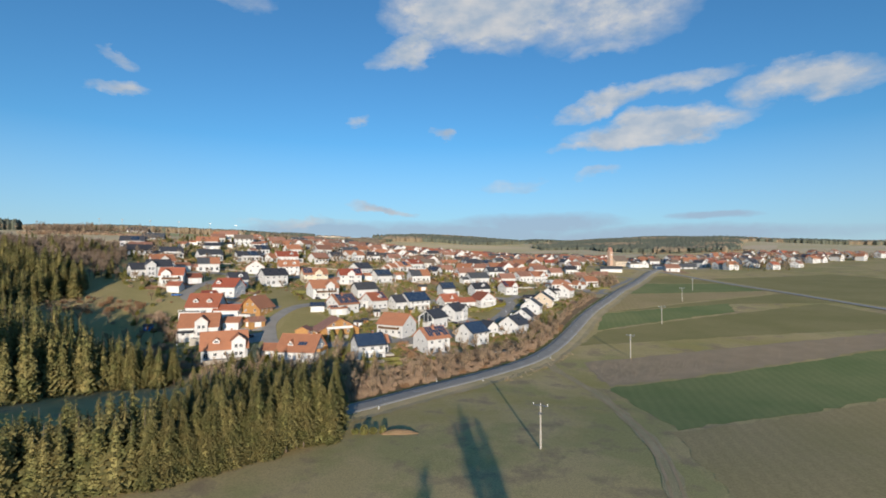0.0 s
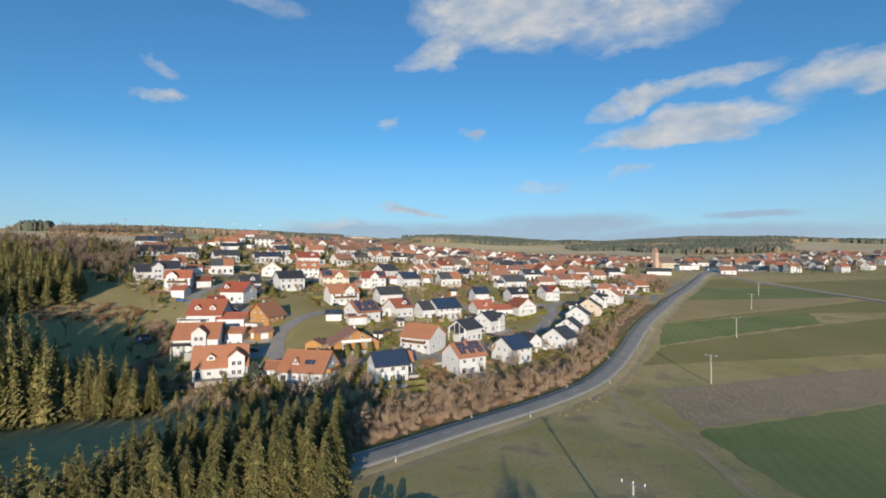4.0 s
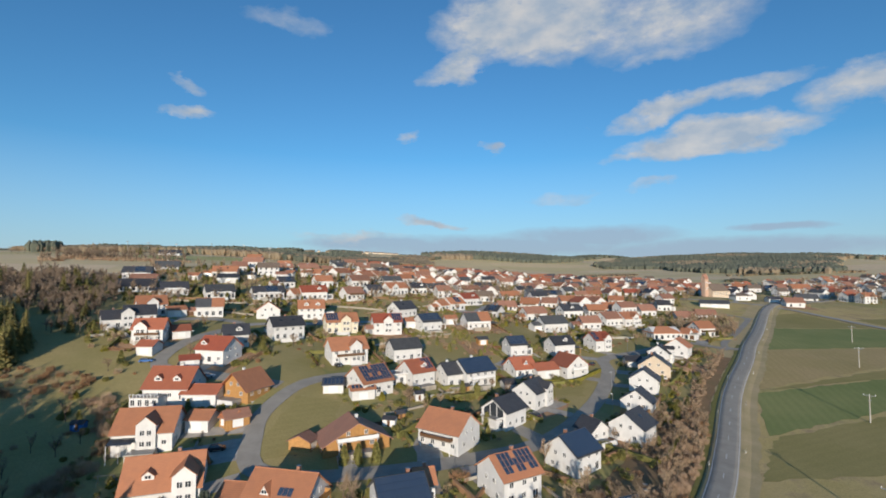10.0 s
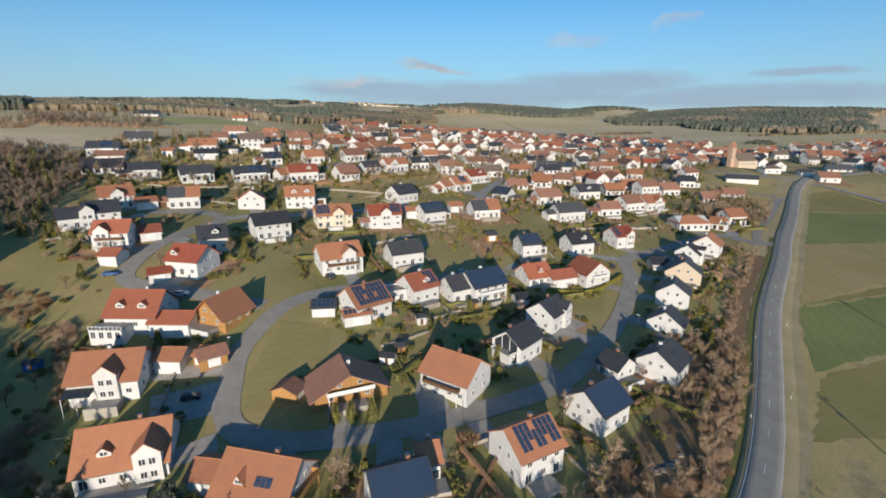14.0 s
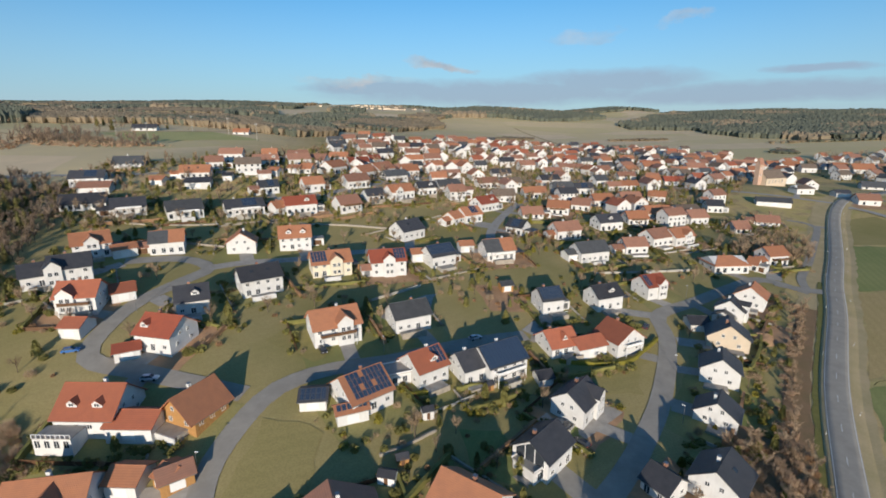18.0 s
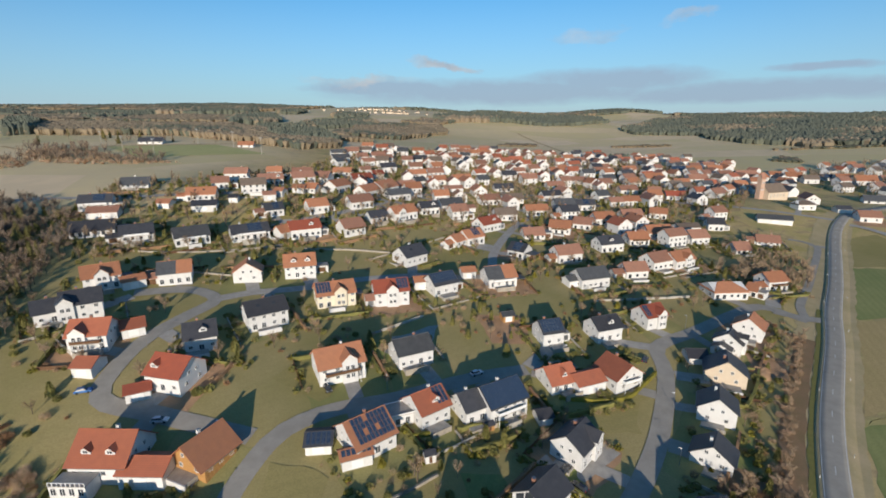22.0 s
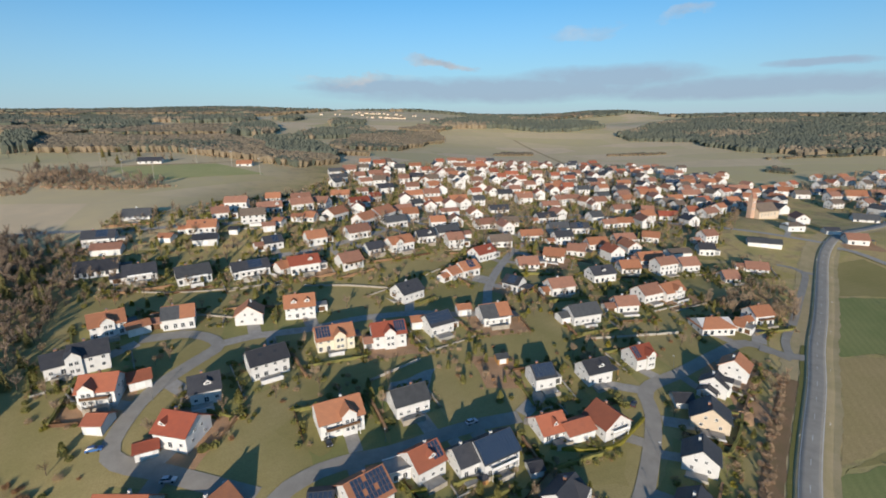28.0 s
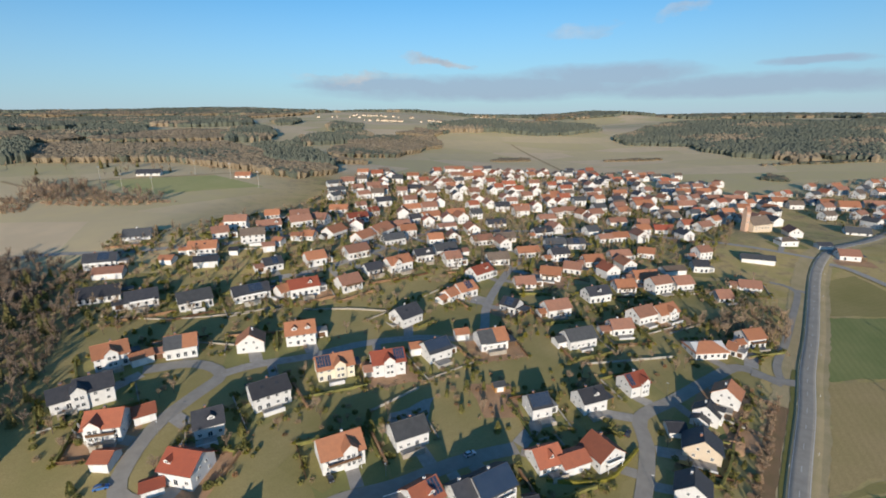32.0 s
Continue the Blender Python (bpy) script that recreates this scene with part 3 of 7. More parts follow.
patch("field", (118, 146), (206, 168), (272, 160), (274, 204), "pasture", 0.030, "olive pasture strip beside the road", "field")
patch("field", (120, 148), (262, 204), (274, 218), (163, 207), "stubble", 0.036, "brown stubble strip between green fields", "field")
patch("field", (164, 209), (274, 220), (273, 268), (206, 268), "winter_wheat", 0.036, "bright green field of young winter wheat", "field")
patch("field", (208, 270), (272, 270), (266, 325), (240, 316), "pasture", 0.028, "olive meadow at the road junction", "field")
patch("field", (286, 60), (430, 40), (430, 320), (287, 300), "pasture", 0.028, "wide olive pasture beyond the side road", "field")

patch("meadow", (-165, 60), (42, 58), (205, 322), (-215, 262), "village_grass", 0.035, "olive winter grass between the gardens", "meadow")

# ---- houses ----

WINDOW = {}


def window_mesh(w, h):
    """A window: frame with sill, and its panes set back in it."""
    key = (round(w, 2), round(h, 2))
    if key not in WINDOW:
        t = 0.09
        xs, zs = [-w / 2, -w / 2 + t, -t / 2, t / 2, w / 2 - t, w / 2], [-h / 2, -h / 2 + t, h / 2 - t, h / 2]
        v = [(x, y, z) for y in (-0.08, 0.04) for z in zs for x in xs]
        q = []
        hole = {(1, 1), (3, 1)}
        for i in range(5):
            for k in range(3):
                if (i, k) in hole:
                    p = [k * 6 + i, k * 6 + i + 1, k * 6 + i + 7, k * 6 + i + 6]
                    q += [(p[e], p[(e + 1) % 4], p[(e + 1) % 4] + 24, p[e] + 24) for e in range(4)]
                else:
                    a = k * 6 + i
                    q += [(a, a + 1, a + 7, a + 6), (a + 30, a + 31, a + 25, a + 24)]
        rim = [0, 1, 2, 3, 4, 5, 11, 17, 23, 22, 21, 20, 19, 18, 12, 6]
        q += [(rim[e], rim[e] + 24, rim[(e + 1) % 16] + 24, rim[(e + 1) % 16]) for e in range(16)]
        f = mesh_from("window", v, q, ["frame"])
        g = Shape()
        g.box(-w / 2 + 0.02, w / 2 - 0.02, -0.03, 0.03, -h / 2 + 0.02, h / 2 - 0.02)
        WINDOW[key] = (f, g.mesh("pane", "glass"))
    return WINDOW[key]


def add_window(house, x, y, z, face, w=1.2, h=1.25, near=True):
    """A window on a wall; face: the way that the wall looks, degrees from the local -y."""
    f, g = window_mesh(w, h)
    ob = part("window", f, None, house, m=pose(x, y, z, 0, 0, face))
    if near:
        part("pane", g, None, ob)
    else:
        ob.data = far_window_mesh(w, h)


def far_window_mesh(w, h):
    """The same window in one mesh, for houses far off."""
    key = ("far", round(w, 2), round(h, 2))
    if key not in WINDOW:
        s = Shape()
        s.box(-w / 2, w / 2, -0.06, 0.04, -h / 2, h / 2)
        s.w = [0] * 6
        s.w[2] = 1
        WINDOW[key] = s.mesh("window", "frame", "glass")
    return WINDOW[key]


def box_part(name, parent, mat, x0, x1, y0, y1, z0, z1, label=""):
    s = Shape()
    s.box(x0, x1, y0, y1, z0, z1)
    return part(name, s, mat, parent, label)


def gable_walls(length, width, eave, ridge, down=2.5):
    s = Shape()
    a, b = length / 2, width / 2
    s.face([(-a, -b, -down), (a, -b, -down), (a, -b, eave), (-a, -b, eave)])
    s.face([(a, b, -down), (-a, b, -down), (-a, b, eave), (a, b, eave)])
    s.face([(a, -b, -down), (a, b, -down), (a, b, eave), (a, 0, ridge), (a, -b, eave)])
    s.face([(-a, b, -down), (-a, -b, -down), (-a, -b, eave), (-a, 0, ridge), (-a, b, eave)])
    s.face([(-a, -b, eave), (a, -b, eave), (a, 0, ridge), (-a, 0, ridge)])
    s.face([(a, b, eave), (-a, b, eave), (-a, 0, ridge), (a, 0, ridge)])
    return s


def ridged(s, x0, x1, b, lo, r, t, w=0):
    """One bent roof sheet over a gable, from x0 to x1 along the ridge."""
    ring = [(-b, lo - t), (0, r - t), (b, lo - t), (b, lo), (0, r), (-b, lo)]
    s.solid([(x0, y, z) for y, z in ring], [(x1, y, z) for y, z in ring], w)


def gable_roof(length, width, eave, ridge, over=0.55, end=0.45, hip=0.0, both=None):
    """A roof with thickness; hip: how far the ridge stops short of the ends; both: where a second covering takes over."""
    s = Shape()
    a, b, k = length / 2 + end, width / 2, (ridge - eave) / (width / 2)
    lo, t = eave - over * k + 0.18, 0.22
    r, o = ridge + 0.18, b + over
    if hip:
        h = a - hip
        for d in (0, t):
            s.v += [(-a, -o, lo - d), (a, -o, lo - d), (a, o, lo - d), (-a, o, lo - d), (-h, 0, r - d), (h, 0, r - d)]
        up = [(0, 1, 5, 4), (1, 2, 5), (2, 3, 4, 5), (3, 0, 4)]
        s.f += up + [tuple(i + 6 for i in f[::-1]) for f in up] + [(i, i + 6, (i + 1) % 4 + 6, (i + 1) % 4) for i in range(4)]
        s.w += [0] * 12
    elif both is not None:
        ridged(s, -a, a * both, o, lo, r, t, 1)
        ridged(s, a * both, a, o, lo, r, t, 0)
    else:
        ridged(s, -a, a, o, lo, r, t)
    return s


PANEL = {}


def panel(parent, x, s0, eave, ridge, width, over, w=1.0, h=1.65):
    """A solar panel on the front slope: x along the ridge, s0 metres down the slope from the ridge."""
    run = math.hypot(width / 2, ridge - eave)
    tilt = math.degrees(math.atan2(ridge - eave, width / 2))
    if (w, h) not in PANEL:
        s = Shape()
        s.box(-w / 2 + 0.02, w / 2 - 0.02, -h / 2 + 0.02, h / 2 - 0.02, 0.0, 0.05)
        PANEL[w, h] = s.mesh("solar_panel", "panel")
    d = (s0 + h / 2) / run
    y, z = -width / 2 * d, ridge + 0.18 - (ridge - eave) * d
    n = Vector((0, -math.sin(radians(tilt)), math.cos(radians(tilt)))) * 0.06
    part("solar_panel", PANEL[w, h], None, parent, m=pose(x, y + n.y, z + n.z, tilt, 0, 0))


HOUSES = []
ROOFS = {"tile": "orange clay-tile roof", "vermilion": "red-orange clay-tile roof", "red": "red tiled roof", "brown": "brown tiled roof", "slate": "anthracite roof", "grey": "grey tiled roof",
         "umber": "weathered grey-brown roof", "navy": "roof fully clad in dark blue solar panels", "half": "roof half grey and half orange"}


def house(x, y, turn, length, width, ridge, roof, extras="", wall="white"):
    """A gabled house; turn: the way of its ridge; extras: what its front and roof carry."""
    ex = [e for e in extras.split(",") if e]
    small = ridge < 5.2
    z = float(height(x, y))
    dist = math.hypot(x, y - 20)
    near = dist < 230
    far = dist > 400
    eave = max(2.2, ridge - width / 2 * (0.5 if small else 0.70))
    if "hip" in ex:
        eave = ridge - width / 2 * 0.45
    for e in ex:
        if e.startswith("eave"):
            eave = float(e[4:])
    end = 1.5 if "hood" in ex else 0.55
    walls = {"white": "white rendered", "wood": "timber-clad", "cream": "cream rendered", "beige": "beige rendered"}[wall]
    what = "garage" if small else "house"
    label = f"{walls} {what} with {ROOFS[roof]}"
    if any(e.startswith(("pv", "navy")) for e in ex) and roof != "navy":
        label += " and solar panels"
    elif any(e.startswith(("dorm", "tri", "xg")) for e in ex):
        label += " and dormer"
    elif "balc" in ex:
        label += " and balcony"
    label = " ".join(label.split()[:12])
    HOUSES.append((x, y, turn, length, width, ridge))
    hs = thing(what, label, what, pose(x, y, z, 0, 0, turn), "garages in the village" if small else "houses in the village")
    part("wall", gable_walls(length, width, eave, ridge), wall, hs, f"{walls} walls")
    mats = ("tile", "grey") if roof == "half" else ("slate" if roof == "navy" else roof)
    hip = width * 0.42 if "hip" in ex else 0.0
    over = 0.35 if small else 0.6
    part("roof", gable_roof(length, width, eave, ridge, over, end, hip=hip, both=0.1 if roof == "half" else None), mats, hs, ROOFS[roof])
    a, b = length / 2, width / 2
    rise = (ridge - eave) / b
    if near and not hip:
        s = Shape()
        limb(s, (-a - end, 0, ridge + 0.16), (a + end, 0, ridge + 0.16), 0.13, 0.13, 6)
        part("ridge_tiles", s, mats if isinstance(mats, str) else mats[0], hs)

    def roof_z(yy):
        return ridge + 0.18 - rise * abs(yy)
    # gutters
    if near:
        for q in (-1, 1):
            box_part("gutter", hs, "metal", -a - 0.4, a + 0.4, q * (b + over) - 0.08, q * (b + over) + 0.08, eave - over * rise - 0.08, eave - over * rise + 0.06)
    if not small and dist < 470:
        cx = a * random.uniform(-0.5, 0.5)
        s = Shape()
        s.box(cx - 0.35, cx + 0.35, 0.5, 1.2, ridge - 1.2, ridge + 0.85)
        chim = part("chimney", s, "white" if random.random() < 0.4 else "brown", hs)
        if not far:
            box_part("cap", chim, "metal", cx - 0.42, cx + 0.42, 0.43, 1.27, ridge + 0.85, ridge + 0.93)
    blocked = []
    for e in ex:
        if e[:2] == "xg" and e[2:3] in ".0123456789":
            f = -a + length * float(e[2:])
            w2, out = min(4.6, length * 0.42), 0.9
            top2 = ridge - 0.5
            ev2 = max(eave + 0.2, top2 - w2 / 2 * 0.85)
            g = Shape()
            y0 = -b - out
            g.face([(f - w2 / 2, y0, -2.5), (f + w2 / 2, y0, -2.5), (f + w2 / 2, y0, ev2), (f, y0, top2), (f - w2 / 2, y0, ev2)])
            g.face([(f + w2 / 2, y0, -2.5), (f + w2 / 2, 0, -2.5), (f + w2 / 2, 0, ev2), (f + w2 / 2, y0, ev2)])
            g.face([(f - w2 / 2, 0, -2.5), (f - w2 / 2, y0, -2.5), (f - w2 / 2, y0, ev2), (f - w2 / 2, 0, ev2)])
            bay = part("bay", g, wall, hs, "gabled bay")
            r = Shape()
            k = (top2 - ev2) / (w2 / 2)
            lo, o = ev2 - 0.4 * k + 0.18, w2 / 2 + 0.4
            ring = [(-o, lo - 0.18), (0, top2), (o, lo - 0.18), (o, lo), (0, top2 + 0.18), (-o, lo)]
            r.solid([(f + q, y0 - 0.5, zz) for q, zz in ring][::-1], [(f + q, 0, zz) for q, zz in ring][::-1])
            part("bay_roof", r, mats if isinstance(mats, str) else mats[0], bay)
            for zz in (1.5, 4.2):
                if zz + 1 < top2 - 0.6:
                    for dx in (-0.8, 0.8):
                        add_window(hs, f + dx, y0 - 0.02, zz, 0, 1.2, 1.4)
            blocked.append((f - w2 / 2 - 0.5, f + w2 / 2 + 0.5))
        elif e[:4] == "dorm" or e[:3] == "tri":
            f = -a + length * float(e[4:] if e[:4] == "dorm" else e[3:])
            y0 = -b * 0.72
            zb = roof_z(y0) - 0.1
            w2, hh, wh = (2.3, 1.5, 1.0) if e[:4] == "dorm" else (2.4, 1.6, 0.05)
            yb = -(ridge + 0.18 - (zb + hh)) / rise
            g = Shape()
            g.face([(f - w2 / 2, y0, zb), (f + w2 / 2, y0, zb), (f + w2 / 2, y0, zb + wh), (f, y0, zb + hh + 0.4), (f - w2 / 2, y0, zb + wh)])
            g.face([(f + w2 / 2, y0, zb), (f + w2 / 2, yb, zb + wh), (f + w2 / 2, y0, zb + wh)])
            g.face([(f - w2 / 2, y0, zb + wh), (f - w2 / 2, yb, zb + wh), (f - w2 / 2, y0, zb)])
            dm = part("dormer", g, wall, hs)
            r = Shape()
            o, lo, hi = w2 / 2 + 0.25, zb + wh - 0.05, zb + hh + 0.55
            ring = [(-o, lo - 0.12), (0, hi - 0.12), (o, lo - 0.12), (o, lo), (0, hi), (-o, lo)]
            back = [yb + 0.4 if abs(q) > 0.1 else yb + 1.2 for q, zz in ring]
            r.solid([(f + q, y0 - 0.35, zz) for q, zz in ring][::-1], [(f + q, yy, zz) for (q, zz), yy in zip(ring, back)][::-1])
            part("dormer_roof", r, mats if isinstance(mats, str) else mats[0], dm)
            add_window(hs, f, y0 - 0.03, zb + 0.72, 0, 1.3, 0.85)
        elif e[:3] == "win":
            f = -a + length * float(e[3:])
            s = Shape()
            yy = -b * 0.45
            n = 0.12
            s.slab((f - 0.6, yy - 0.45, roof_z(yy - 0.45) + n), (f + 0.6, yy - 0.45, roof_z(yy - 0.45) + n), (f + 0.6, yy + 0.45, roof_z(yy + 0.45) + n), (f - 0.6, yy + 0.45, roof_z(yy + 0.45) + n), 0.15)
            part("roof_window", s, "glass", hs, "roof window")
        elif e[:3] == "pv." or e in ("pvgrid", "pvrows"):
            run = math.hypot(b, ridge - eave) - 0.2
            rows = int(run / 1.7)
            cols = int((length - 0.3) / 1.05)
            for j in range(rows):
                for i in range(cols):
                    u = (i + 0.5) / cols
                    if e[:3] == "pv." and abs(u - float(e[2:])) > 0.19:
                        continue
                    if e == "pvgrid" and (i == 0 or (i, j) in ((4, 0), (3, 2), (6, 2))):
                        continue
                    panel(hs, -a + length * u, 0.2 + j * 1.7, eave, ridge, width, over)
        elif e == "balc":
            x0, x1 = -a * 0.75, a * 0.75
            s = Shape()
            s.box(x0, x1, -b - 1.5, -b, 2.55, 2.75)
            bl = part("balcony", s, "paving", hs, "balcony")
            s = Shape()
            ring = [(x0, -b), (x0, -b - 1.5), (x1, -b - 1.5), (x1, -b), (x1 - 0.08, -b), (x1 - 0.08, -b - 1.42), (x0 + 0.08, -b - 1.42), (x0 + 0.08, -b)]
            s.solid([(*q, 2.75) for q in ring], [(*q, 3.65) for q in ring])
            part("railing", s, "darkwood" if roof in ("tile", "red", "brown", "vermilion") else "frame", bl)
            for q in (x0 + 0.1, x1 - 0.25):
                box_part("post", bl, "frame", q, q + 0.15, -b - 1.45, -b - 1.3, -3.2, 2.55)
        elif e[:5] == "solar":
            f = -a + length * float(e[5:])
            for i in range(3):
                panel(hs, f - 1.05 + i * 1.05, math.hypot(b, ridge - eave) * 0.48, eave, ridge, width, over)
        elif e in ("gbalc", "wbalc"):
            # a balcony across the gable end
            s = Shape()
            s.box(a + 0.01, a + 1.5, -b * 0.62, b * 0.62, 2.6, 2.78)
            bl = part("balcony", s, "wood" if e == "wbalc" else "paving", hs, "balcony across the gable")
            s = Shape()
            ring = [(a + 0.01, -b * 0.62), (a + 1.5, -b * 0.62), (a + 1.5, b * 0.62), (a + 0.01, b * 0.62), (a + 0.01, b * 0.62 - 0.08), (a + 1.42, b * 0.62 - 0.08), (a + 1.42, -b * 0.62 + 0.08), (a + 0.01, -b * 0.62 + 0.08)]
            s.solid([(*q, 2.78) for q in ring], [(*q, 3.7) for q in ring])
            part("railing", s, "wood" if e == "wbalc" else "frame", bl)
            for q in (-b * 0.58, b * 0.58 - 0.14):
                box_part("post", bl, "wood" if e == "wbalc" else "frame", a + 1.33, a + 1.47, q, q + 0.14, -2.6, 2.6)
        elif e == "deck":
            # a white ground-floor wing with a railed terrace on its roof
            x0, x1, y0 = -a - 1.0, a * 0.1, -b - 4.6
            box_part("wing", hs, "white", x0, x1, y0, -b - 0.02, -2.6, 1.6, "white flat-roofed wing")
            box_part("terrace", hs, "paving", x0 - 0.1, x1 + 0.1, y0 - 0.1, -b - 0.03, 1.6, 1.75)
            for i in range(9):
                q = x0 + (x1 - x0) * i / 8
                box_part("baluster", hs, "frame", q - 0.07, q + 0.07, y0 - 0.05, y0 + 0.09, 1.75, 2.55)
            box_part("handrail", hs, "frame", x0, x1, y0 - 0.06, y0 + 0.1, 2.55, 2.67)
            for i in range(4):
                add_window(hs, x0 + (x1 - x0) * (i + 0.5) / 4, y0 - 0.02, 0.3, 0, 1.3, 1.9)
        elif e == "glass":
            s = Shape()
            s.face([(-a - 0.05, b * 0.8, 0.3), (-a - 0.05, -b * 0.8, 0.3), (-a - 0.05, -b * 0.8, eave), (-a - 0.05, 0, ridge - 0.7), (-a - 0.05, b * 0.8, eave)])
            part("glazed_gable", s, "glass", hs, "glazed gable")
            for yy in (-b * 0.8, -b * 0.27, b * 0.27, b * 0.8):
                box_part("mullion", hs, "frame", -a - 0.16, -a - 0.03, yy - 0.08, yy + 0.08, 0.3, ridge - 0.6 - abs(yy) * rise)
            box_part("beam", hs, "frame", -a - 0.18, -a - 0.03, -b * 0.8, b * 0.8, 2.7, 2.95)
        elif e == "conserv":
            s = Shape()
            s.slab((-a, -b - 3, 2.3), (-a * 0.2, -b - 3, 2.3), (-a * 0.2, -b, 3.0), (-a, -b, 3.0), 0.1)
            cv = part("conservatory", s, "glass", hs, "glass conservatory roof")
            for q in (-a + 0.05, -a * 0.6, -a * 0.2 - 0.15):
                box_part("post", cv, "frame", q, q + 0.12, -b - 3, -b - 2.88, -3.2, 2.25)
        elif e == "terrace":
            s = Shape()
            s.box(-a * 0.8, a * 0.6, -b - 5, -b - 0.02, -2.2, -0.05)
            tr = part("terrace", s, "paving", hs, "raised paved terrace")
            s = Shape()
            s.box(-a * 0.8 - 0.3, a * 0.6 + 0.3, -b - 5.4, -b - 5, -2.2, 0.5)
            part("terrace_wall", s, "stone", tr)
    if roof == "navy":
        run = math.hypot(b, ridge - eave) + over
        rows, cols = int(run / 1.5), int((length + 0.6) / 1.04)
        tall = (run - 0.2) / rows
        for j in range(rows):
            for i in range(cols):
                panel(hs, -a - 0.3 + (length + 0.6) * (i + 0.5) / cols, 0.12 + j * tall, eave, ridge, width, over, (length + 0.6) / cols, tall)
    # openings
    if wall == "wood" and near:
        n = int(length / 0.9)
        for i in range(n):
            xx = -a + (i + 0.5) * length / n
            box_part("board", hs, "wood", xx - 0.4, xx + 0.4, -b - 0.05, -b - 0.005, -1.5, eave - 0.15)
    front = -b - 0.01

    def free(xx):
        return all(not (lo < xx < hi) for lo, hi in blocked)
    if small:
        s = Shape()
        s.box(-min(1.4, a * 0.7), min(1.4, a * 0.7), front - 0.05, front + 0.02, 0, 2.1)
        part("garage_door", s, "frame", hs)
        return hs
    n = max(2, int(length / (5.2 if far else 2.9)))
    levels = [1.45] + ([4.1] if eave > 4.9 else [])
    for zz in levels:
        for i in range(n):
            xx = -a + length * (i + 0.5) / n + random.uniform(-0.25, 0.25)
            if free(xx):
                tall = zz < 2 and random.random() < 0.45
                add_window(hs, xx, front, zz - (0.35 if tall else 0), 0, 1.5 if tall else 1.2, 2.0 if tall else 1.2, near)
    if near:
        for i in range(2):
            add_window(hs, -a + length * (i + 0.7) / 2.4, b + 0.01, 1.5, 180)
    for q, face in ((-1, -90), (1, 90)):
        if "glass" in ex and q < 0:
            continue
        if not near and (q > 0) == (math.sin(radians(turn)) * 0 + x > 0):
            continue
        for yy in () if far else (-b * 0.5, b * 0.45):
            add_window(hs, q * (a + 0.01), yy, 1.5, face, 1.1, 1.2, near)
        for yy in ((0.0,) if far and abs(math.sin(radians(turn))) < 0.6 else (-b * 0.27, b * 0.27)):
            if ridge - rise * abs(yy) > 5.3:
                add_window(hs, q * (a + 0.01), yy, 4.25, face, 0.95, 1.15, near)
    if far:
        return hs
    s = Shape()
    s.box(a * 0.2 - 0.5, a * 0.2 + 0.5, b - 0.02, b + 0.05, 0, 2.1)
    part("door", s, "darkwood", hs, "dark front door")
    return hs

# the houses that can be told apart, from the near rows to the old village
house(-59.9, 76.2, 19, 15.1, 12.5, 8.6, "tile", "xg.8,dorm.32,terrace,eave3.4")
house(-30.7, 68.0, -13, 13.5, 12, 8, "tile", "tri.33,solar.64,wbalc,eave3.2")
house(-41.8, 71.0, -8, 5.3, 7, 4.5, "tile")
house(-7.3, 65.2, 22, 9.7, 9, 8.5, "navy", "balc")
house(-2.8, 73.6, 14, 4.0, 6, 6, "tile")
house(16.3, 76.7, 30, 10.2, 10, 9, "tile", "pvgrid")
house(34.4, 90.9, 38, 9.8, 10, 8.5, "navy")
house(-21.8, 94.5, -66, 8.5, 17, 6.8, "brown", "hood,gbalc,eave2.2", "wood")
house(-34.2, 92.5, 76, 4.0, 6, 3.6, "brown", "", "wood")
house(3.3, 99.2, -34, 12.6, 11, 8.5, "tile", "balc")
house(20.2, 115.3, 48, 10.5, 9, 8, "slate", "glass")
house(31.9, 132.6, 50, 10.2, 9, 8, "slate", "xg.8")
house(57.0, 109.3, 47, 10.0, 10, 8, "slate", "win.5")
house(44.9, 108.9, -57, 6.2, 7, 5.5, "slate")
house(68.0, 132.0, 55, 7.1, 10, 6.5, "slate")
house(77.3, 149.0, 63, 8.5, 10, 8, "slate")
house(89.1, 167.3, 66, 9.0, 12, 8, "slate", "", "beige")
house(84.1, 177.3, -4, 6.3, 7, 4, "slate")
house(98.9, 183.7, 51, 5.5, 9, 7.5, "slate", "xg.7")
house(112.6, 194.8, 51, 8.5, 10, 8, "tile")
house(121.0, 229.9, 5, 15.5, 12, 6, "tile", "hip")
house(147.6, 239.3, 13, 10.1, 9, 8, "tile", "balc")
house(134.9, 230.7, -46, 4.1, 7, 5.5, "tile")
house(76.5, 200.6, 23, 9.4, 9, 8, "red", "xg.7,pv.1")
house(86.4, 247.1, 9, 11.0, 9, 7, "brown")
house(34.1, 185.1, 18, 8.1, 9, 8, "slate", "pvrows")
house(55.4, 189.9, 22, 10.7, 9, 8, "slate", "dorm.6")
house(32.6, 161.1, 22, 9.4, 10, 6.5, "vermilion", "tri.55")
house(41.6, 160.6, 23, 10.0, 8, 5, "vermilion")
house(53.0, 164.0, -63, 10.3, 11, 8, "vermilion", "gbalc")
house(4.1, 143.8, 31, 7.1, 9, 7.5, "slate")
house(12.8, 147.2, 32, 12.8, 11, 9, "navy", "balc")
house(25.4, 144.1, 16, 4.0, 5, 3.5, "slate")
house(20.4, 196.5, 16, 4.4, 4, 3.5, "grey", "", "wood")
house(-67.5, 180.7, 36, 13.4, 10, 9, "slate", "win.3,win.7")
house(-47.4, 200.5, 24, 14.7, 10, 8.5, "tile", "xg.6,pv.2", "cream")
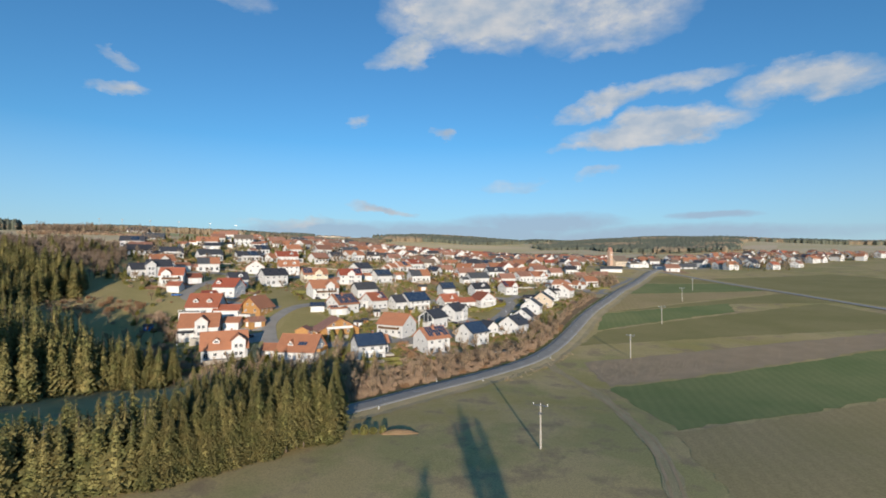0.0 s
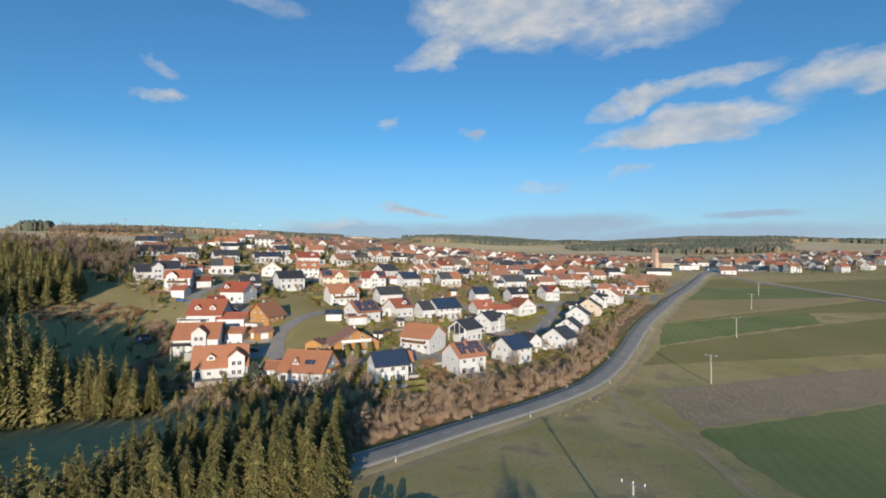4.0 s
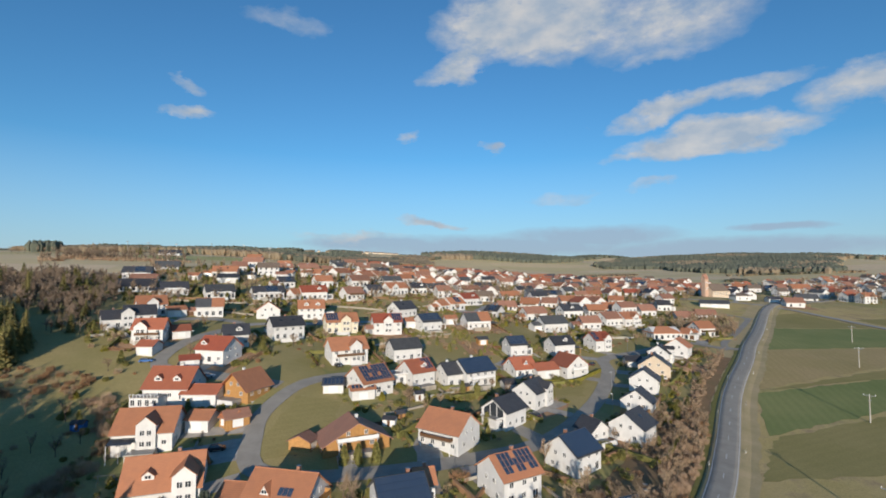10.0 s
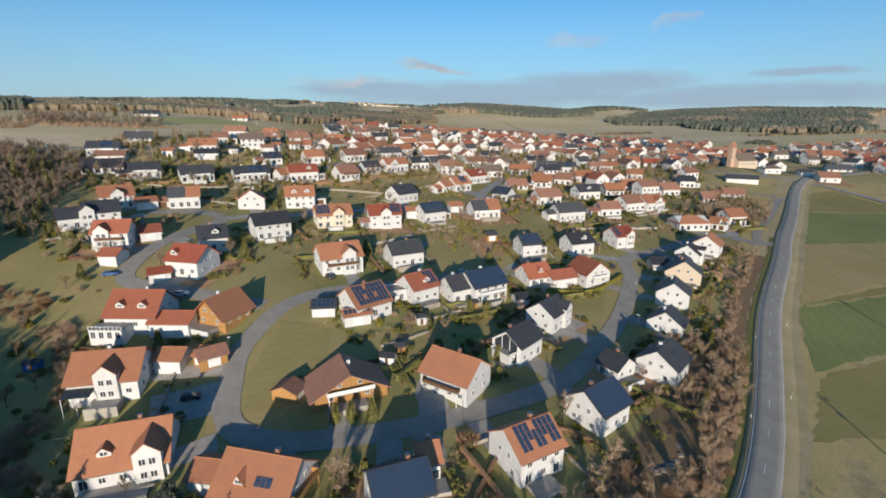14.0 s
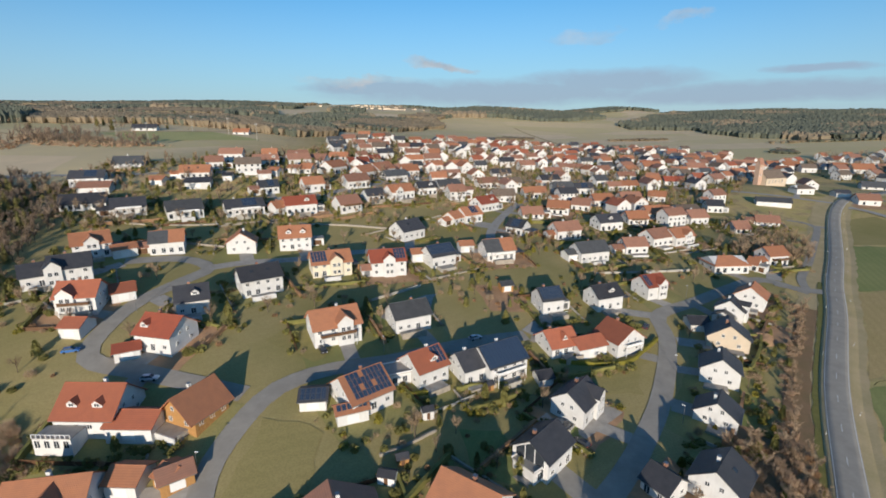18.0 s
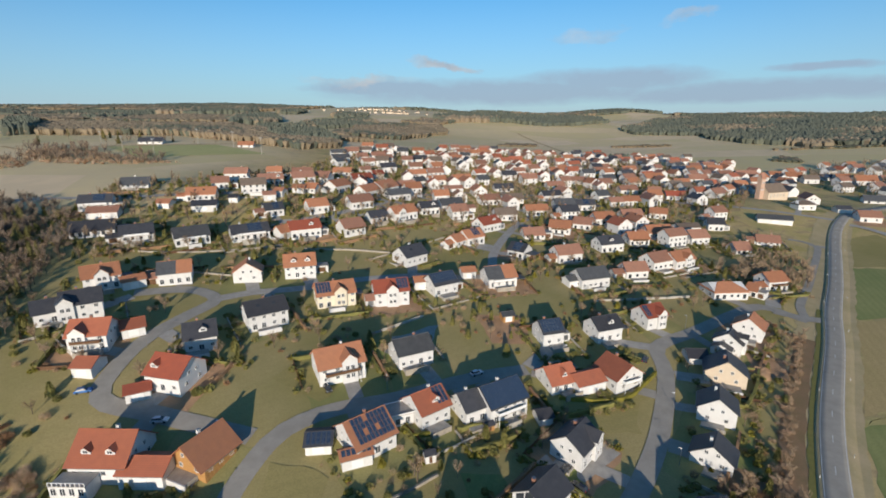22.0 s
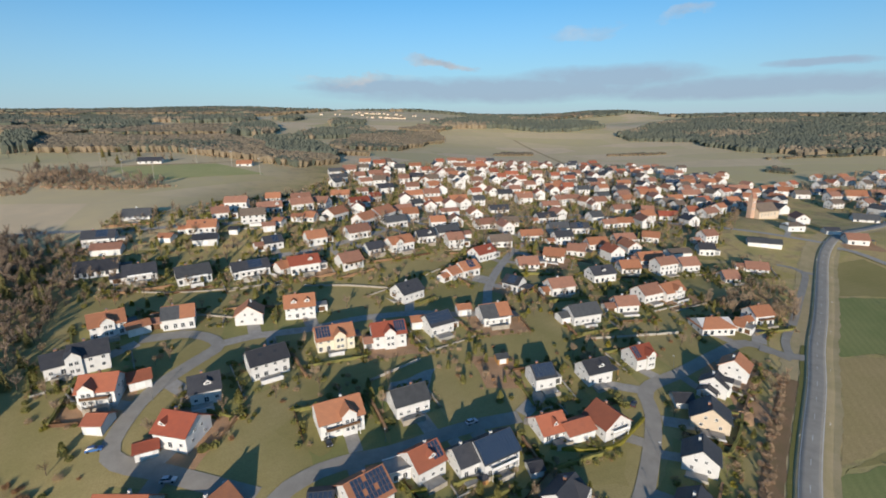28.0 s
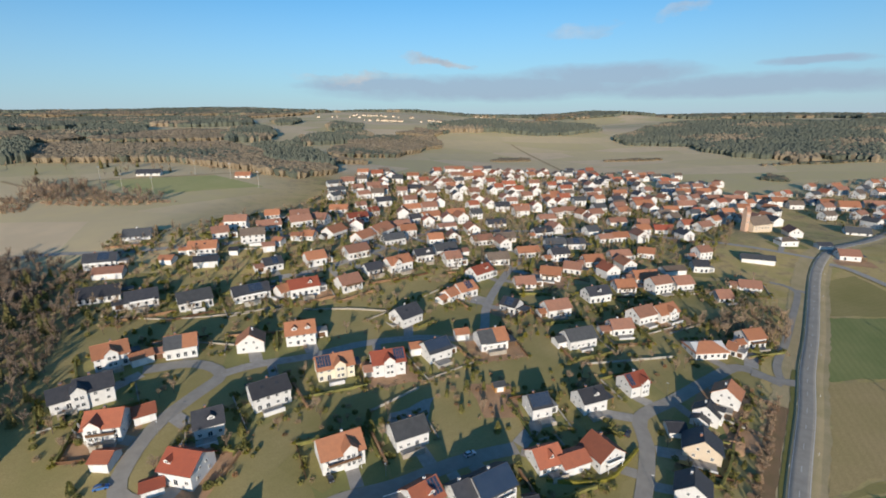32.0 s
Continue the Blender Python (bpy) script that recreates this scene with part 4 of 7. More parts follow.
house(-26.0, 205.5, 18, 13.5, 10, 9, "red", "xg.5,pv.85")
house(-6.0, 217.3, 34, 11.4, 10, 8, "slate", "pvrows")
house(-14.7, 218.7, 17, 5.7, 6, 5, "tile")
house(-35.9, 156.1, 28, 13.9, 11, 9, "tile", "xg.65,balc")
house(-14.4, 166.9, 28, 12.0, 9.5, 8, "grey")
house(-7.9, 141.4, 38, 9.4, 10, 8, "vermilion", "dorm.6,pv.85")
house(-23.0, 129.3, 41, 11.3, 12, 8, "tile", "pvgrid")
house(-34.1, 127.1, 8, 6.3, 7, 3.6, "slate", "pvrows")
house(-86.5, 213.0, -72, 8.8, 11, 8, "tile")
house(-67.6, 222.5, 19, 12.7, 11, 9, "tile", "dorm.3,dorm.75")
house(-135.0, 194.4, 38, 11.8, 10, 8.5, "tile", "xg.5")
house(-124.5, 196.4, 44, 7.9, 6, 4.5, "tile")
house(-112.4, 205.1, 24, 11.7, 10, 8, "half")
house(-127.9, 174.6, 36, 11.3, 10, 9, "slate", "xg.1")
house(-136.6, 169.4, 41, 6.9, 9, 7, "slate")
house(-114.0, 159.9, 14, 10.9, 10, 8.5, "vermilion", "xg.3,balc")
house(-106.8, 167.9, 34, 6.6, 8, 4.5, "vermilion")
house(-107.5, 148.1, 1, 5.8, 7, 4.5, "vermilion")
house(-82.5, 164.5, 28, 9.2, 10, 8, "slate", "dorm.6")
house(-81.0, 146.7, -12, 11.4, 11, 8.5, "red", "dorm.2")
house(-88.6, 140.6, 29, 6.0, 6, 3.5, "red")
house(-82.2, 120.0, -0, 13.4, 12, 8.8, "vermilion", "dorm.27,dorm.7,deck,eave3.6")
house(-71.6, 116.9, -0, 10.4, 8, 5, "vermilion")
house(-60.5, 121.0, 68, 9.5, 10.5, 7.6, "tile", "eave2.8,hood", "wood")
house(-56.7, 104.3, 37, 6.2, 6, 4, "brown", "", "wood")
house(-76.1, 97.2, 12, 14.1, 12, 8.8, "tile", "xg.58,conserv,eave4.2")
house(-65.4, 103.6, -1, 6.3, 7, 4.5, "tile")
house(-57.5, 104.8, -22, 4.0, 6, 3.5, "tile", "", "wood")
house(-196.3, 315.9, 16, 15.5, 11, 6, "grey")
house(-191.5, 274.3, 20, 15.5, 10, 7.5, "slate", "pv.6,balc")
house(-180.9, 264.1, 17, 13.9, 10, 5, "brown")
house(-170.6, 241.0, 28, 17.6, 11, 6.5, "slate")
house(-149.5, 239.9, 33, 13.4, 11, 7, "slate", "balc")
house(-125.7, 243.1, 36, 14.8, 11, 7.5, "grey", "balc")
house(-102.5, 254.8, 34, 17.5, 10, 7, "slate", "pv.6,balc")
house(-146.5, 297.8, 15, 15.5, 10, 7, "tile", "win.3,win.6")
house(-146.9, 321.6, 28, 9.8, 9, 7, "brown")
house(-123.7, 344.3, 28, 15.5, 9, 7, "brown", "dorm.8")
house(-160.0, 282.9, 2, 7.5, 8, 4, "tile")
house(-138.2, 283.5, 17, 12.6, 9, 5, "slate")
house(-128.9, 299.2, 11, 4.9, 6, 4, "slate")
house(-111.4, 308.0, 25, 6.9, 7, 5, "brown")
house(-107.9, 317.3, -10, 5.8, 7, 5, "tile")
house(-101.8, 286.3, 35, 10.0, 9, 6.5, "slate", "pv.6")
house(-77.8, 263.8, 30, 15.2, 10, 8, "red", "dorm.7")
house(-86.8, 259.9, 51, 7.9, 8, 6, "tile")
house(-55.6, 273.1, 40, 11.9, 11, 7.5, "brown", "balc")
house(-79.9, 296.1, 34, 11.3, 10, 7.5, "tile")
house(-58.1, 311.0, 40, 14.8, 10, 7.5, "brown")
house(-31.1, 301.7, 40, 15.5, 10, 8, "tile", "xg.3")
house(-44.9, 292.4, 35, 10.1, 9, 6, "slate")
house(-57.6, 336.7, 63, 15.5, 10, 8, "tile")
house(-49.5, 357.5, 65, 20.0, 12, 9, "tile")
house(-38.3, 343.0, 35, 15.5, 9, 7, "grey", "glass")
house(-37.7, 383.5, 31, 15.5, 9, 7, "brown")
house(-78.3, 342.4, 64, 15.3, 10, 8, "tile")
house(-108.1, 362.8, 35, 15.5, 10, 8, "brown")
house(-96.6, 376.8, -10, 11.3, 11, 8, "brown")
house(-99.2, 328.8, -2, 7.5, 7, 5, "tile")
house(-92.2, 331.9, -9, 7.3, 8, 6, "tile")
house(-91.8, 419.1, 5, 14.5, 9, 6, "tile")
house(-76.5, 435.3, 28, 8.5, 7, 6, "brown")
house(-72.3, 395.4, 29, 15.5, 9, 7, "red")
house(-63.5, 418.2, 33, 8.8, 8, 7, "red")
house(-103.6, 458.2, 61, 13.5, 8, 7, "grey")
house(-106.7, 477.4, 30, 15.5, 8, 7, "grey")
house(-115.5, 506.7, 28, 14.6, 8, 7, "grey")
house(-80.2, 472.3, 31, 11.4, 8, 7, "brown")
house(-59.3, 451.4, 28, 13.9, 9, 8, "slate")
house(-33.0, 440.2, 25, 15.5, 9, 7, "tile")
house(-15.3, 421.8, 31, 15.5, 9, 7, "tile")
house(-28.9, 408.4, 36, 9.4, 8, 7, "grey")
house(-1.6, 398.2, 20, 14.8, 8, 5, "brown")
house(-3.2, 337.0, 28, 15.5, 10, 8, "grey")
house(-16.6, 320.7, 25, 11.8, 9, 7.5, "slate", "dorm.7")
house(8.6, 342.3, 26, 8.8, 7, 4, "brown")
house(24.5, 369.7, 24, 15.5, 9, 7, "brown")
house(8.9, 278.9, 37, 11.3, 10, 7.5, "tile", "pv.6")
house(0.5, 271.9, 51, 7.5, 8, 6, "tile")
house(19.0, 304.9, 43, 14.8, 10, 8, "red", "dorm.7")
house(32.5, 332.5, 14, 14.3, 10, 7.5, "umber")
house(-21.5, 245.5, 45, 12.8, 11, 8, "slate", "win.4")
house(39.6, 418.1, 12, 15.2, 9, 6, "slate")
house(42.6, 381.3, 13, 15.5, 10, 6.5, "umber")
house(5.6, 437.5, 20, 15.5, 9, 7, "tile")
house(55.6, 350.3, 11, 15.5, 9, 7, "tile")
house(78.8, 369.6, 9, 14.5, 10, 8, "grey")
house(94.9, 373.0, 5, 13.2, 9, 7.5, "slate", "pv.5")
house(74.5, 397.6, 19, 15.5, 9, 7.5, "slate")
house(86.5, 441.8, 14, 15.4, 9, 7, "brown")
house(67.9, 474.3, 7, 15.5, 9, 7, "tile")
house(122.6, 391.2, 15, 11.3, 8, 6.5, "brown")
house(135.9, 396.0, 8, 12.7, 9, 7, "tile")
house(98.2, 338.9, 10, 13.6, 10, 7.5, "tile")
house(120.9, 352.1, 9, 14.5, 9, 7, "brown")
house(81.8, 324.5, -24, 11.0, 10, 7, "brown")
house(64.8, 312.4, -18, 12.5, 10, 7.5, "tile", "balc")
house(45.6, 298.1, 9, 11.9, 10, 6, "brown")
house(33.9, 264.3, -38, 9.2, 9, 7, "slate", "pv.5")
house(57.4, 263.3, 19, 13.5, 10, 8, "brown")
house(85.0, 284.0, 19, 14.2, 10, 8, "slate", "dorm.5")
house(105.9, 298.3, 6, 11.7, 10, 7, "tile", "balc")
house(124.6, 314.8, 7, 15.5, 11, 7, "tile")
house(102.6, 260.6, 27, 13.1, 10, 8, "brown")
house(115.3, 264.1, 27, 13.6, 10, 8, "tile", "xg.6")
house(143.0, 359.0, -23, 11.0, 9, 7, "tile")
house(169.2, 334.2, -6, 9.7, 9, 7.5, "slate")
house(149.1, 329.3, 9, 14.7, 9, 5, "umber")
house(149.1, 442.4, 10, 15.5, 9, 7, "brown")
house(178.7, 416.5, -3, 15.0, 9, 7, "red")
house(215.3, 422.9, 29, 15.5, 10, 8, "brown")
house(170.6, 438.6, -7, 10.3, 9, 7, "brown")
house(114.6, 478.0, -2, 13.6, 9, 7, "brown")
house(247.1, 522.5, 2, 18.9, 12, 9, "brown")
house(200.8, 518.9, 12, 20.0, 12, 9, "tile")
house(222.8, 503.2, 5, 14.8, 9, 7, "tile")
house(297.9, 588.9, -2, 15.5, 11, 9, "tile")
house(276.4, 591.4, -14, 15.5, 10, 8, "tile")
house(259.9, 594.9, -8, 15.0, 9, 7, "navy")
house(196.3, 577.5, 7, 15.5, 10, 8, "tile")
house(244.3, 668.0, -5, 15.5, 10, 9, "tile")
house(104.7, 527.2, 17, 15.5, 9, 8, "tile")
house(257.3, 380.6, 4, 13.3, 9, 6, "umber", "hip")
house(283.9, 412.5, 76, 15.5, 10, 8, "brown")
house(297.3, 459.1, -75, 13.5, 11, 9, "slate")
house(283.4, 354.1, -13, 13.0, 10, 7, "brown")
house(281.4, 374.6, -7, 9.3, 8, 5, "slate")
house(345.9, 423.4, -24, 17.3, 12, 6, "grey")
house(392.6, 522.8, -12, 12.6, 12, 8, "tile")
house(402.6, 507.2, -15, 18.0, 14, 9, "tile")
house(433.5, 513.1, -10, 19.4, 12, 7, "brown")
house(358.4, 519.0, -11, 13.2, 10, 8, "umber")
house(350.1, 532.7, -15, 14.1, 11, 9, "tile")
house(344.0, 552.6, -4, 12.2, 9, 7, "tile")
house(384.2, 533.3, -15, 9.8, 8, 6, "navy")
house(186.6, 306.4, -18, 12, 10, 5.4, "brown")
house(161.0, 290.0, 4, 8.7, 10, 6, "brown")
house(216.9, 348.9, -22, 20, 10, 5.0, "grey")
house(300.6, 511.4, -16, 11.1, 10, 8, "tile")
house(310.2, 547.4, -7, 20.0, 12, 9, "brown")
house(290.5, 474.3, 90, 14.1, 10, 8, "brown")
house(19.6, 228.3, 18, 13.2, 11, 8, "half", "balc")
house(6.0, 232.9, 16, 6.2, 6, 4.5, "tile")
house(61.9, 233.7, 20, 14.6, 10, 8, "grey")
house(52.9, 231.3, 23, 5.7, 6, 4.5, "grey")
house(-24.2, 122.7, 24, 7.4, 4.5, 4, "tile", "pvrows")

# the dense old village behind, and the part beyond the junction: lots laid out along the lanes
PLACED = [(o.matrix_world.translation.x, o.matrix_world.translation.y) for o in scene.objects if o.type == "EMPTY"]


def inside(x, y, ring):
    hit = False
    for (ax, ay), (bx, by) in zip(ring, ring[1:] + ring[:1]):
        if (ay > y) != (by > y) and x < ax + (y - ay) * (bx - ax) / (by - ay):
            hit = not hit
    return hit


OLD_VILLAGE = [(-116, 465), (-124, 565), (-68, 630), (47, 720), (188, 770), (237, 760), (303, 735), (343, 650), (350, 580), (404, 573), (354, 493),
               (254, 451), (203, 405), (204, 450), (106, 440), (26, 415), (-16, 402), (-53, 430)]
BEYOND = [(341, 460), (372, 385), (425, 370), (532, 455), (620, 470), (720, 520), (720, 600), (620, 640), (455, 620), (360, 560)]
UPPER = [(-150, 330), (-120, 300), (-60, 285), (40, 290), (120, 290), (190, 330), (205, 405), (100, 430), (-20, 405), (-110, 450)]
rng = random.Random(7)
FAR_MATS = ["white", "tile", "red", "vermilion", "brown", "umber", "grey", "slate", "glass"]
far_village = Shape()


def far_house(x, y, turn, length, width, ridge, roof):
    """One of the many small houses at the far end of the village: walls, roof, chimney and windows in the joined mesh."""
    m = pose(x, y, float(height(x, y)), 0, 0, turn)
    eave = ridge - width / 2 * 0.7
    a, b = length / 2, width / 2
    s = gable_walls(length, width, eave, ridge)
    s.w = [0] * len(s.f)
    r = gable_roof(length, width, eave, ridge, 0.6)
    r.w = [FAR_MATS.index(roof)] * len(r.f)
    g = Shape()
    for z in (1.4, 4.1):
        for q in (-0.55, 0.0, 0.55):
            if z + 0.7 < eave:
                g.box(q * a - 0.6, q * a + 0.6, -b - 0.04, -b + 0.02, z - 0.6, z + 0.6, 8)
            for e in (-1, 1):
                if z < 2 or q == 0.0:
                    g.box(e * a - 0.04, e * a + 0.04, q * b - 0.5, q * b + 0.5, z - 0.6, z + 0.6, 8)
    g.box(-0.3, 0.4, 0.5, 1.2, ridge - 1.0, ridge + 0.8, 4)
    for t in (s, r, g):
        k = len(far_village.v)
        far_village.v += [tuple(m @ Vector(p)) for p in t.v]
        far_village.f += [tuple(i + k for i in f) for f in t.f]
        far_village.w += t.w


for ring, gap, count in ((UPPER, 15.0, 22), (OLD_VILLAGE, 12.6, 190), (BEYOND, 16.0, 84)):
    xs, ys = [p[0] for p in ring], [p[1] for p in ring]
    made = 0
    for _ in range(9000):
        if made >= count:
            break
        x, y = rng.uniform(min(xs), max(xs)), rng.uniform(min(ys), max(ys))
        if not inside(x, y, ring) or any((x - a) ** 2 + (y - b) ** 2 < gap * gap for a, b in PLACED):
            continue
        roof = rng.choice(["tile", "tile", "vermilion", "brown", "brown", "brown", "umber", "grey", "slate"])
        build = house if ring is not BEYOND and len(HOUSES) < 322 else far_house
        build(x, y, rng.choice([10, 15, 20, 25, 100, 110, 105, 15]) + rng.uniform(-8, 8), rng.uniform(9.5, 14.5), rng.uniform(8.5, 10.5), rng.uniform(7.6, 9.8), roof)
        PLACED.append((x, y))
        made += 1

tagged(new("far_village_houses", far_village.mesh("far_village_houses", *FAR_MATS)), "small white gabled houses with clay-tile roofs far off", "houses", kind="stuff")

# ---- the church ----


def church(x, y, turn):
    z = float(height(x, y))
    c = thing("church", "village church with pale nave and rosy saddle-roofed tower", "church", pose(x, y, z, 0, 0, turn))
    part("nave_wall", gable_walls(20, 12, 7, 13), "beige", c)
    part("nave_roof", gable_roof(20, 12, 7, 13), "umber", c, "weathered grey-brown roof")
    s = Shape()
    s.box(-14.8, -10.6, -2.1, 2.1, -2, 18)
    t = part("tower", s, "rosy", c, "rosy plastered tower")
    s = gable_walls(4.2, 4.2, 18, 22.5, -18)
    part("tower_gable", s, "rosy", t, m=pose(-12.7, 0, 0))
    part("tower_roof", gable_roof(4.2, 4.2, 18, 22.5, 0.25, 0.25), "brown", t, m=pose(-12.7, 0, 0))
    for zz in (9, 14.5):
        for q in (-0.8, 0.8):
            add_window(c, -12.7 + q, -2.12, zz, 0, 0.8, 1.6)
    for i in range(5):
        add_window(c, -7 + i * 3.6, -6.02, 4, 0, 1.0, 3.0)
    s = Shape()
    s.box(10, 15, -4, 4, -2, 6)
    part("chancel", s, "beige", c)
    s = Shape()
    s.solid([(9.8, -4.4, 6), (15.4, -4.4, 6), (15.4, 4.4, 6), (9.8, 4.4, 6)], [(9.8, -0.1, 10), (12, -0.1, 10), (12, 0.1, 10), (9.8, 0.1, 10)])
    part("chancel_roof", s, "umber", c)


church(263, 428, 20)

# ---- trees and shrubs ----


def spruce_shapes(rnd, tall, wide, bare=0.08, light=False):
    """Trunk and crown of a spruce: whorls of drooping boughs, each a folded spray with a ragged tip."""
    trunk = Shape()
    limb(trunk, (0, 0, -0.6), (0, 0, tall * 0.96), wide * 0.085, 0.03, 6)
    crown = Shape()
    tiers = 19 if light else 34
    for i in range(tiers):
        f = i / (tiers - 1)
        r = wide * (1 - f) ** 0.78 * rnd.uniform(0.82, 1.1) + 0.16
        n = (8 if f < 0.7 else 5) if light else (17 if f < 0.5 else (12 if f < 0.85 else 6))
        off = rnd.uniform(0, 6.28)
        for k in range(n):
            t = off + 2 * math.pi * k / n + rnd.uniform(-0.22, 0.22)
            q = r * rnd.uniform(0.6, 1.2)
            z = tall * (bare + (0.985 - bare) * min(1.0, max(0.0, f + rnd.uniform(-0.03, 0.03))))
            d, e = Vector((math.cos(t), math.sin(t), 0)), Vector((-math.sin(t), math.cos(t), 0))
            drop = q * rnd.uniform(0.30, 0.55)
            w = q * rnd.uniform(0.20, 0.30) * (1.25 if light else 0.68) + 0.06
            base, tip = Vector((0, 0, z + q * 0.22)), Vector((0, 0, z - drop)) + d * q
            stations = (0.38, 0.78) if light else (0.28, 0.52, 0.76, 0.94)
            for g in stations:
                m = base.lerp(tip, g) + Vector((0, 0, q * 0.10 * g * (1 - g) * 4))
                k = w * (1.25 - 0.55 * g) * (1.35 if light else 1.0)
                for sgn in (-1, 1):
                    out = m + e * sgn * k * rnd.uniform(0.9, 1.5) + d * k * rnd.uniform(0.1, 0.9) - Vector((0, 0, k * rnd.uniform(0.25, 0.9)))
                    crown.face([m - d * k * 0.75, m + d * k * 0.75, out] if sgn > 0 else [m + d * k * 0.75, m - d * k * 0.75, out])
            crown.face([base - e * w * 0.35, base.lerp(tip, 0.55) + e * w * 0.4, tip])
            crown.face([base + e * w * 0.35, tip, base.lerp(tip, 0.55) - e * w * 0.4])
    # the shaded heart of the crown
    k = len(crown.v)
    for i in range(7):
        t = 2 * math.pi * i / 7
        crown.v.append((math.cos(t) * wide * 0.62, math.sin(t) * wide * 0.62, tall * bare))
    crown.v.append((0, 0, tall * 0.93))
    for i in range(7):
        crown.f.append((k + i, k + (i + 1) % 7, k + 7))
        crown.w.append(0)
    return trunk, crown


def bare_shapes(rnd, tall, wide, twigs=300, thick=1.0):
    """Trunk with limbs, and a crown of fine bare twigs with gaps."""
    trunk, crown = Shape(), Shape()
    limb(trunk, (0, 0, -0.5), (0, 0, tall * 0.45), tall * 0.022, tall * 0.014)
    ends = []
    for i in range(9):
        t, h = rnd.uniform(0, 6.28), tall * rnd.uniform(0.22, 0.45)
        q = Vector((math.cos(t) * wide * rnd.uniform(0.35, 0.8), math.sin(t) * wide * rnd.uniform(0.35, 0.8), tall * rnd.uniform(0.55, 0.95)))
        limb(trunk, (0, 0, h), q, tall * 0.010, 0.02, 4)
        ends.append((Vector((0, 0, h)), q))
    for i in range(twigs):
        a, b = rnd.choice(ends)
        p = a.lerp(b, rnd.uniform(0.35, 1.0))
        t = rnd.uniform(0, 6.28)
        d = Vector((math.cos(t), math.sin(t), rnd.uniform(-0.1, 1.1))).normalized()
        n = d.orthogonal().normalized() * rnd.uniform(0.025, 0.055) * thick
        q = p + d * rnd.uniform(0.5, 1.5) * tall / 9
        crown.face([p - n, p + n, q])
    return trunk, crown


def bush_shape(rnd, tall, wide, twigs=130, thick=0.05):
    """A bare shrub: fine twigs rising and leaning outward through its whole body."""
    s = Shape()
    for i in range(twigs):
        t, r = rnd.uniform(0, 6.28), wide * math.sqrt(rnd.random())
        low = rnd.uniform(-0.05, 0.55) * tall * (1 - 0.5 * (r / wide) ** 2)
        p = Vector((math.cos(t) * r * 0.75, math.sin(t) * r * 0.75, low))
        k = t + rnd.uniform(-1.2, 1.2)
        q = p + Vector((math.cos(k) * 0.32, math.sin(k) * 0.32, rnd.uniform(0.55, 1.0))) * tall * rnd.uniform(0.28, 0.5)
        n = (q - p).orthogonal().normalized() * rnd.uniform(0.6, 1.5) * thick
        n.rotate(Matrix.Rotation(rnd.uniform(0, 3.1), 3, (q - p).normalized()))
        s.face([p - n, p + n, q])
    return s


def leafy_shape(rnd, tall, wide, leaves=260, size=0.16, slim=0.0):
    """A dense evergreen shrub of many small sprays; slim: how far it narrows to a point."""
    s = Shape()
    for i in range(leaves):
        f = rnd.random() ** 0.8
        r = wide * ((1 - f) ** 0.7 if slim else math.sqrt(max(0.02, 1 - (2 * f - 0.9) ** 2 / 1.3))) * rnd.uniform(0.75, 1.05)
        t = rnd.uniform(0, 6.28)
        p = Vector((math.cos(t) * r, math.sin(t) * r, tall * f))
        d = Vector((math.cos(t + rnd.uniform(-.7, .7)), math.sin(t + rnd.uniform(-.7, .7)), rnd.uniform(0.2, 1.2))).normalized()
        e = d.orthogonal().normalized()
        e.rotate(Matrix.Rotation(rnd.uniform(0, 3.1), 3, d))
        k = size * rnd.uniform(0.7, 1.5)
        s.face([p - e * k, p + d * k * 0.4 - e * 0.1 * k, p + e * k, p + d * k * 1.9])
    k = len(s.v)
    for i in range(6):
        t = 2 * math.pi * i / 6
        for h, q in ((0.0, 0.7), (0.45, 0.8 if not slim else 0.55)):
            s.v.append((math.cos(t) * wide * q, math.sin(t) * wide * q, tall * h))
    s.v.append((0, 0, tall * 0.93))
    for i in range(6):
        a, b = k + 2 * i, k + 2 * ((i + 1) % 6)
        s.f += [(a, b, b + 1, a + 1), (a + 1, b + 1, k + 12)]
        s.w += [0, 0]
    return s


rnd = random.Random(3)
SPRUCE = [tuple(s.mesh(n, m) for s, n, m in zip(spruce_shapes(rnd, rnd.uniform(11.8, 14.0), rnd.uniform(2.2, 2.7), b), ("trunk", "crown"), ("bark", "spruce")))
          for b in (0.03, 0.04, 0.06, 0.05, 0.18, 0.03)]
SPRUCE_LIGHT = [tuple(s.mesh(n, m) for s, n, m in zip(spruce_shapes(rnd, rnd.uniform(11.8, 14.0), rnd.uniform(2.3, 2.8), b, True), ("trunk", "crown"), ("bark", "spruce")))
                for b in (0.03, 0.04, 0.06, 0.05, 0.03)]
BARE = [tuple(s.mesh(n, m) for s, n, m in zip(bare_shapes(rnd, rnd.uniform(7.5, 10), rnd.uniform(2.6, 3.6), 620), ("trunk", "crown"), ("bark", "twig"))) for _ in range(5)]
WOODLAND = [tuple(s.mesh(n, m) for s, n, m in zip(bare_shapes(rnd, rnd.uniform(8.5, 11), rnd.uniform(2.8, 3.8), 260, 2.6), ("trunk", "crown"), ("bark", "greytwig"))) for _ in range(4)]
LIGHT_BARE = [tuple(s.mesh(n, m) for s, n, m in zip(bare_shapes(rnd, rnd.uniform(7.5, 10), rnd.uniform(2.6, 3.6), 170, 2.4), ("trunk", "crown"), ("bark", "twig"))) for _ in range(4)]
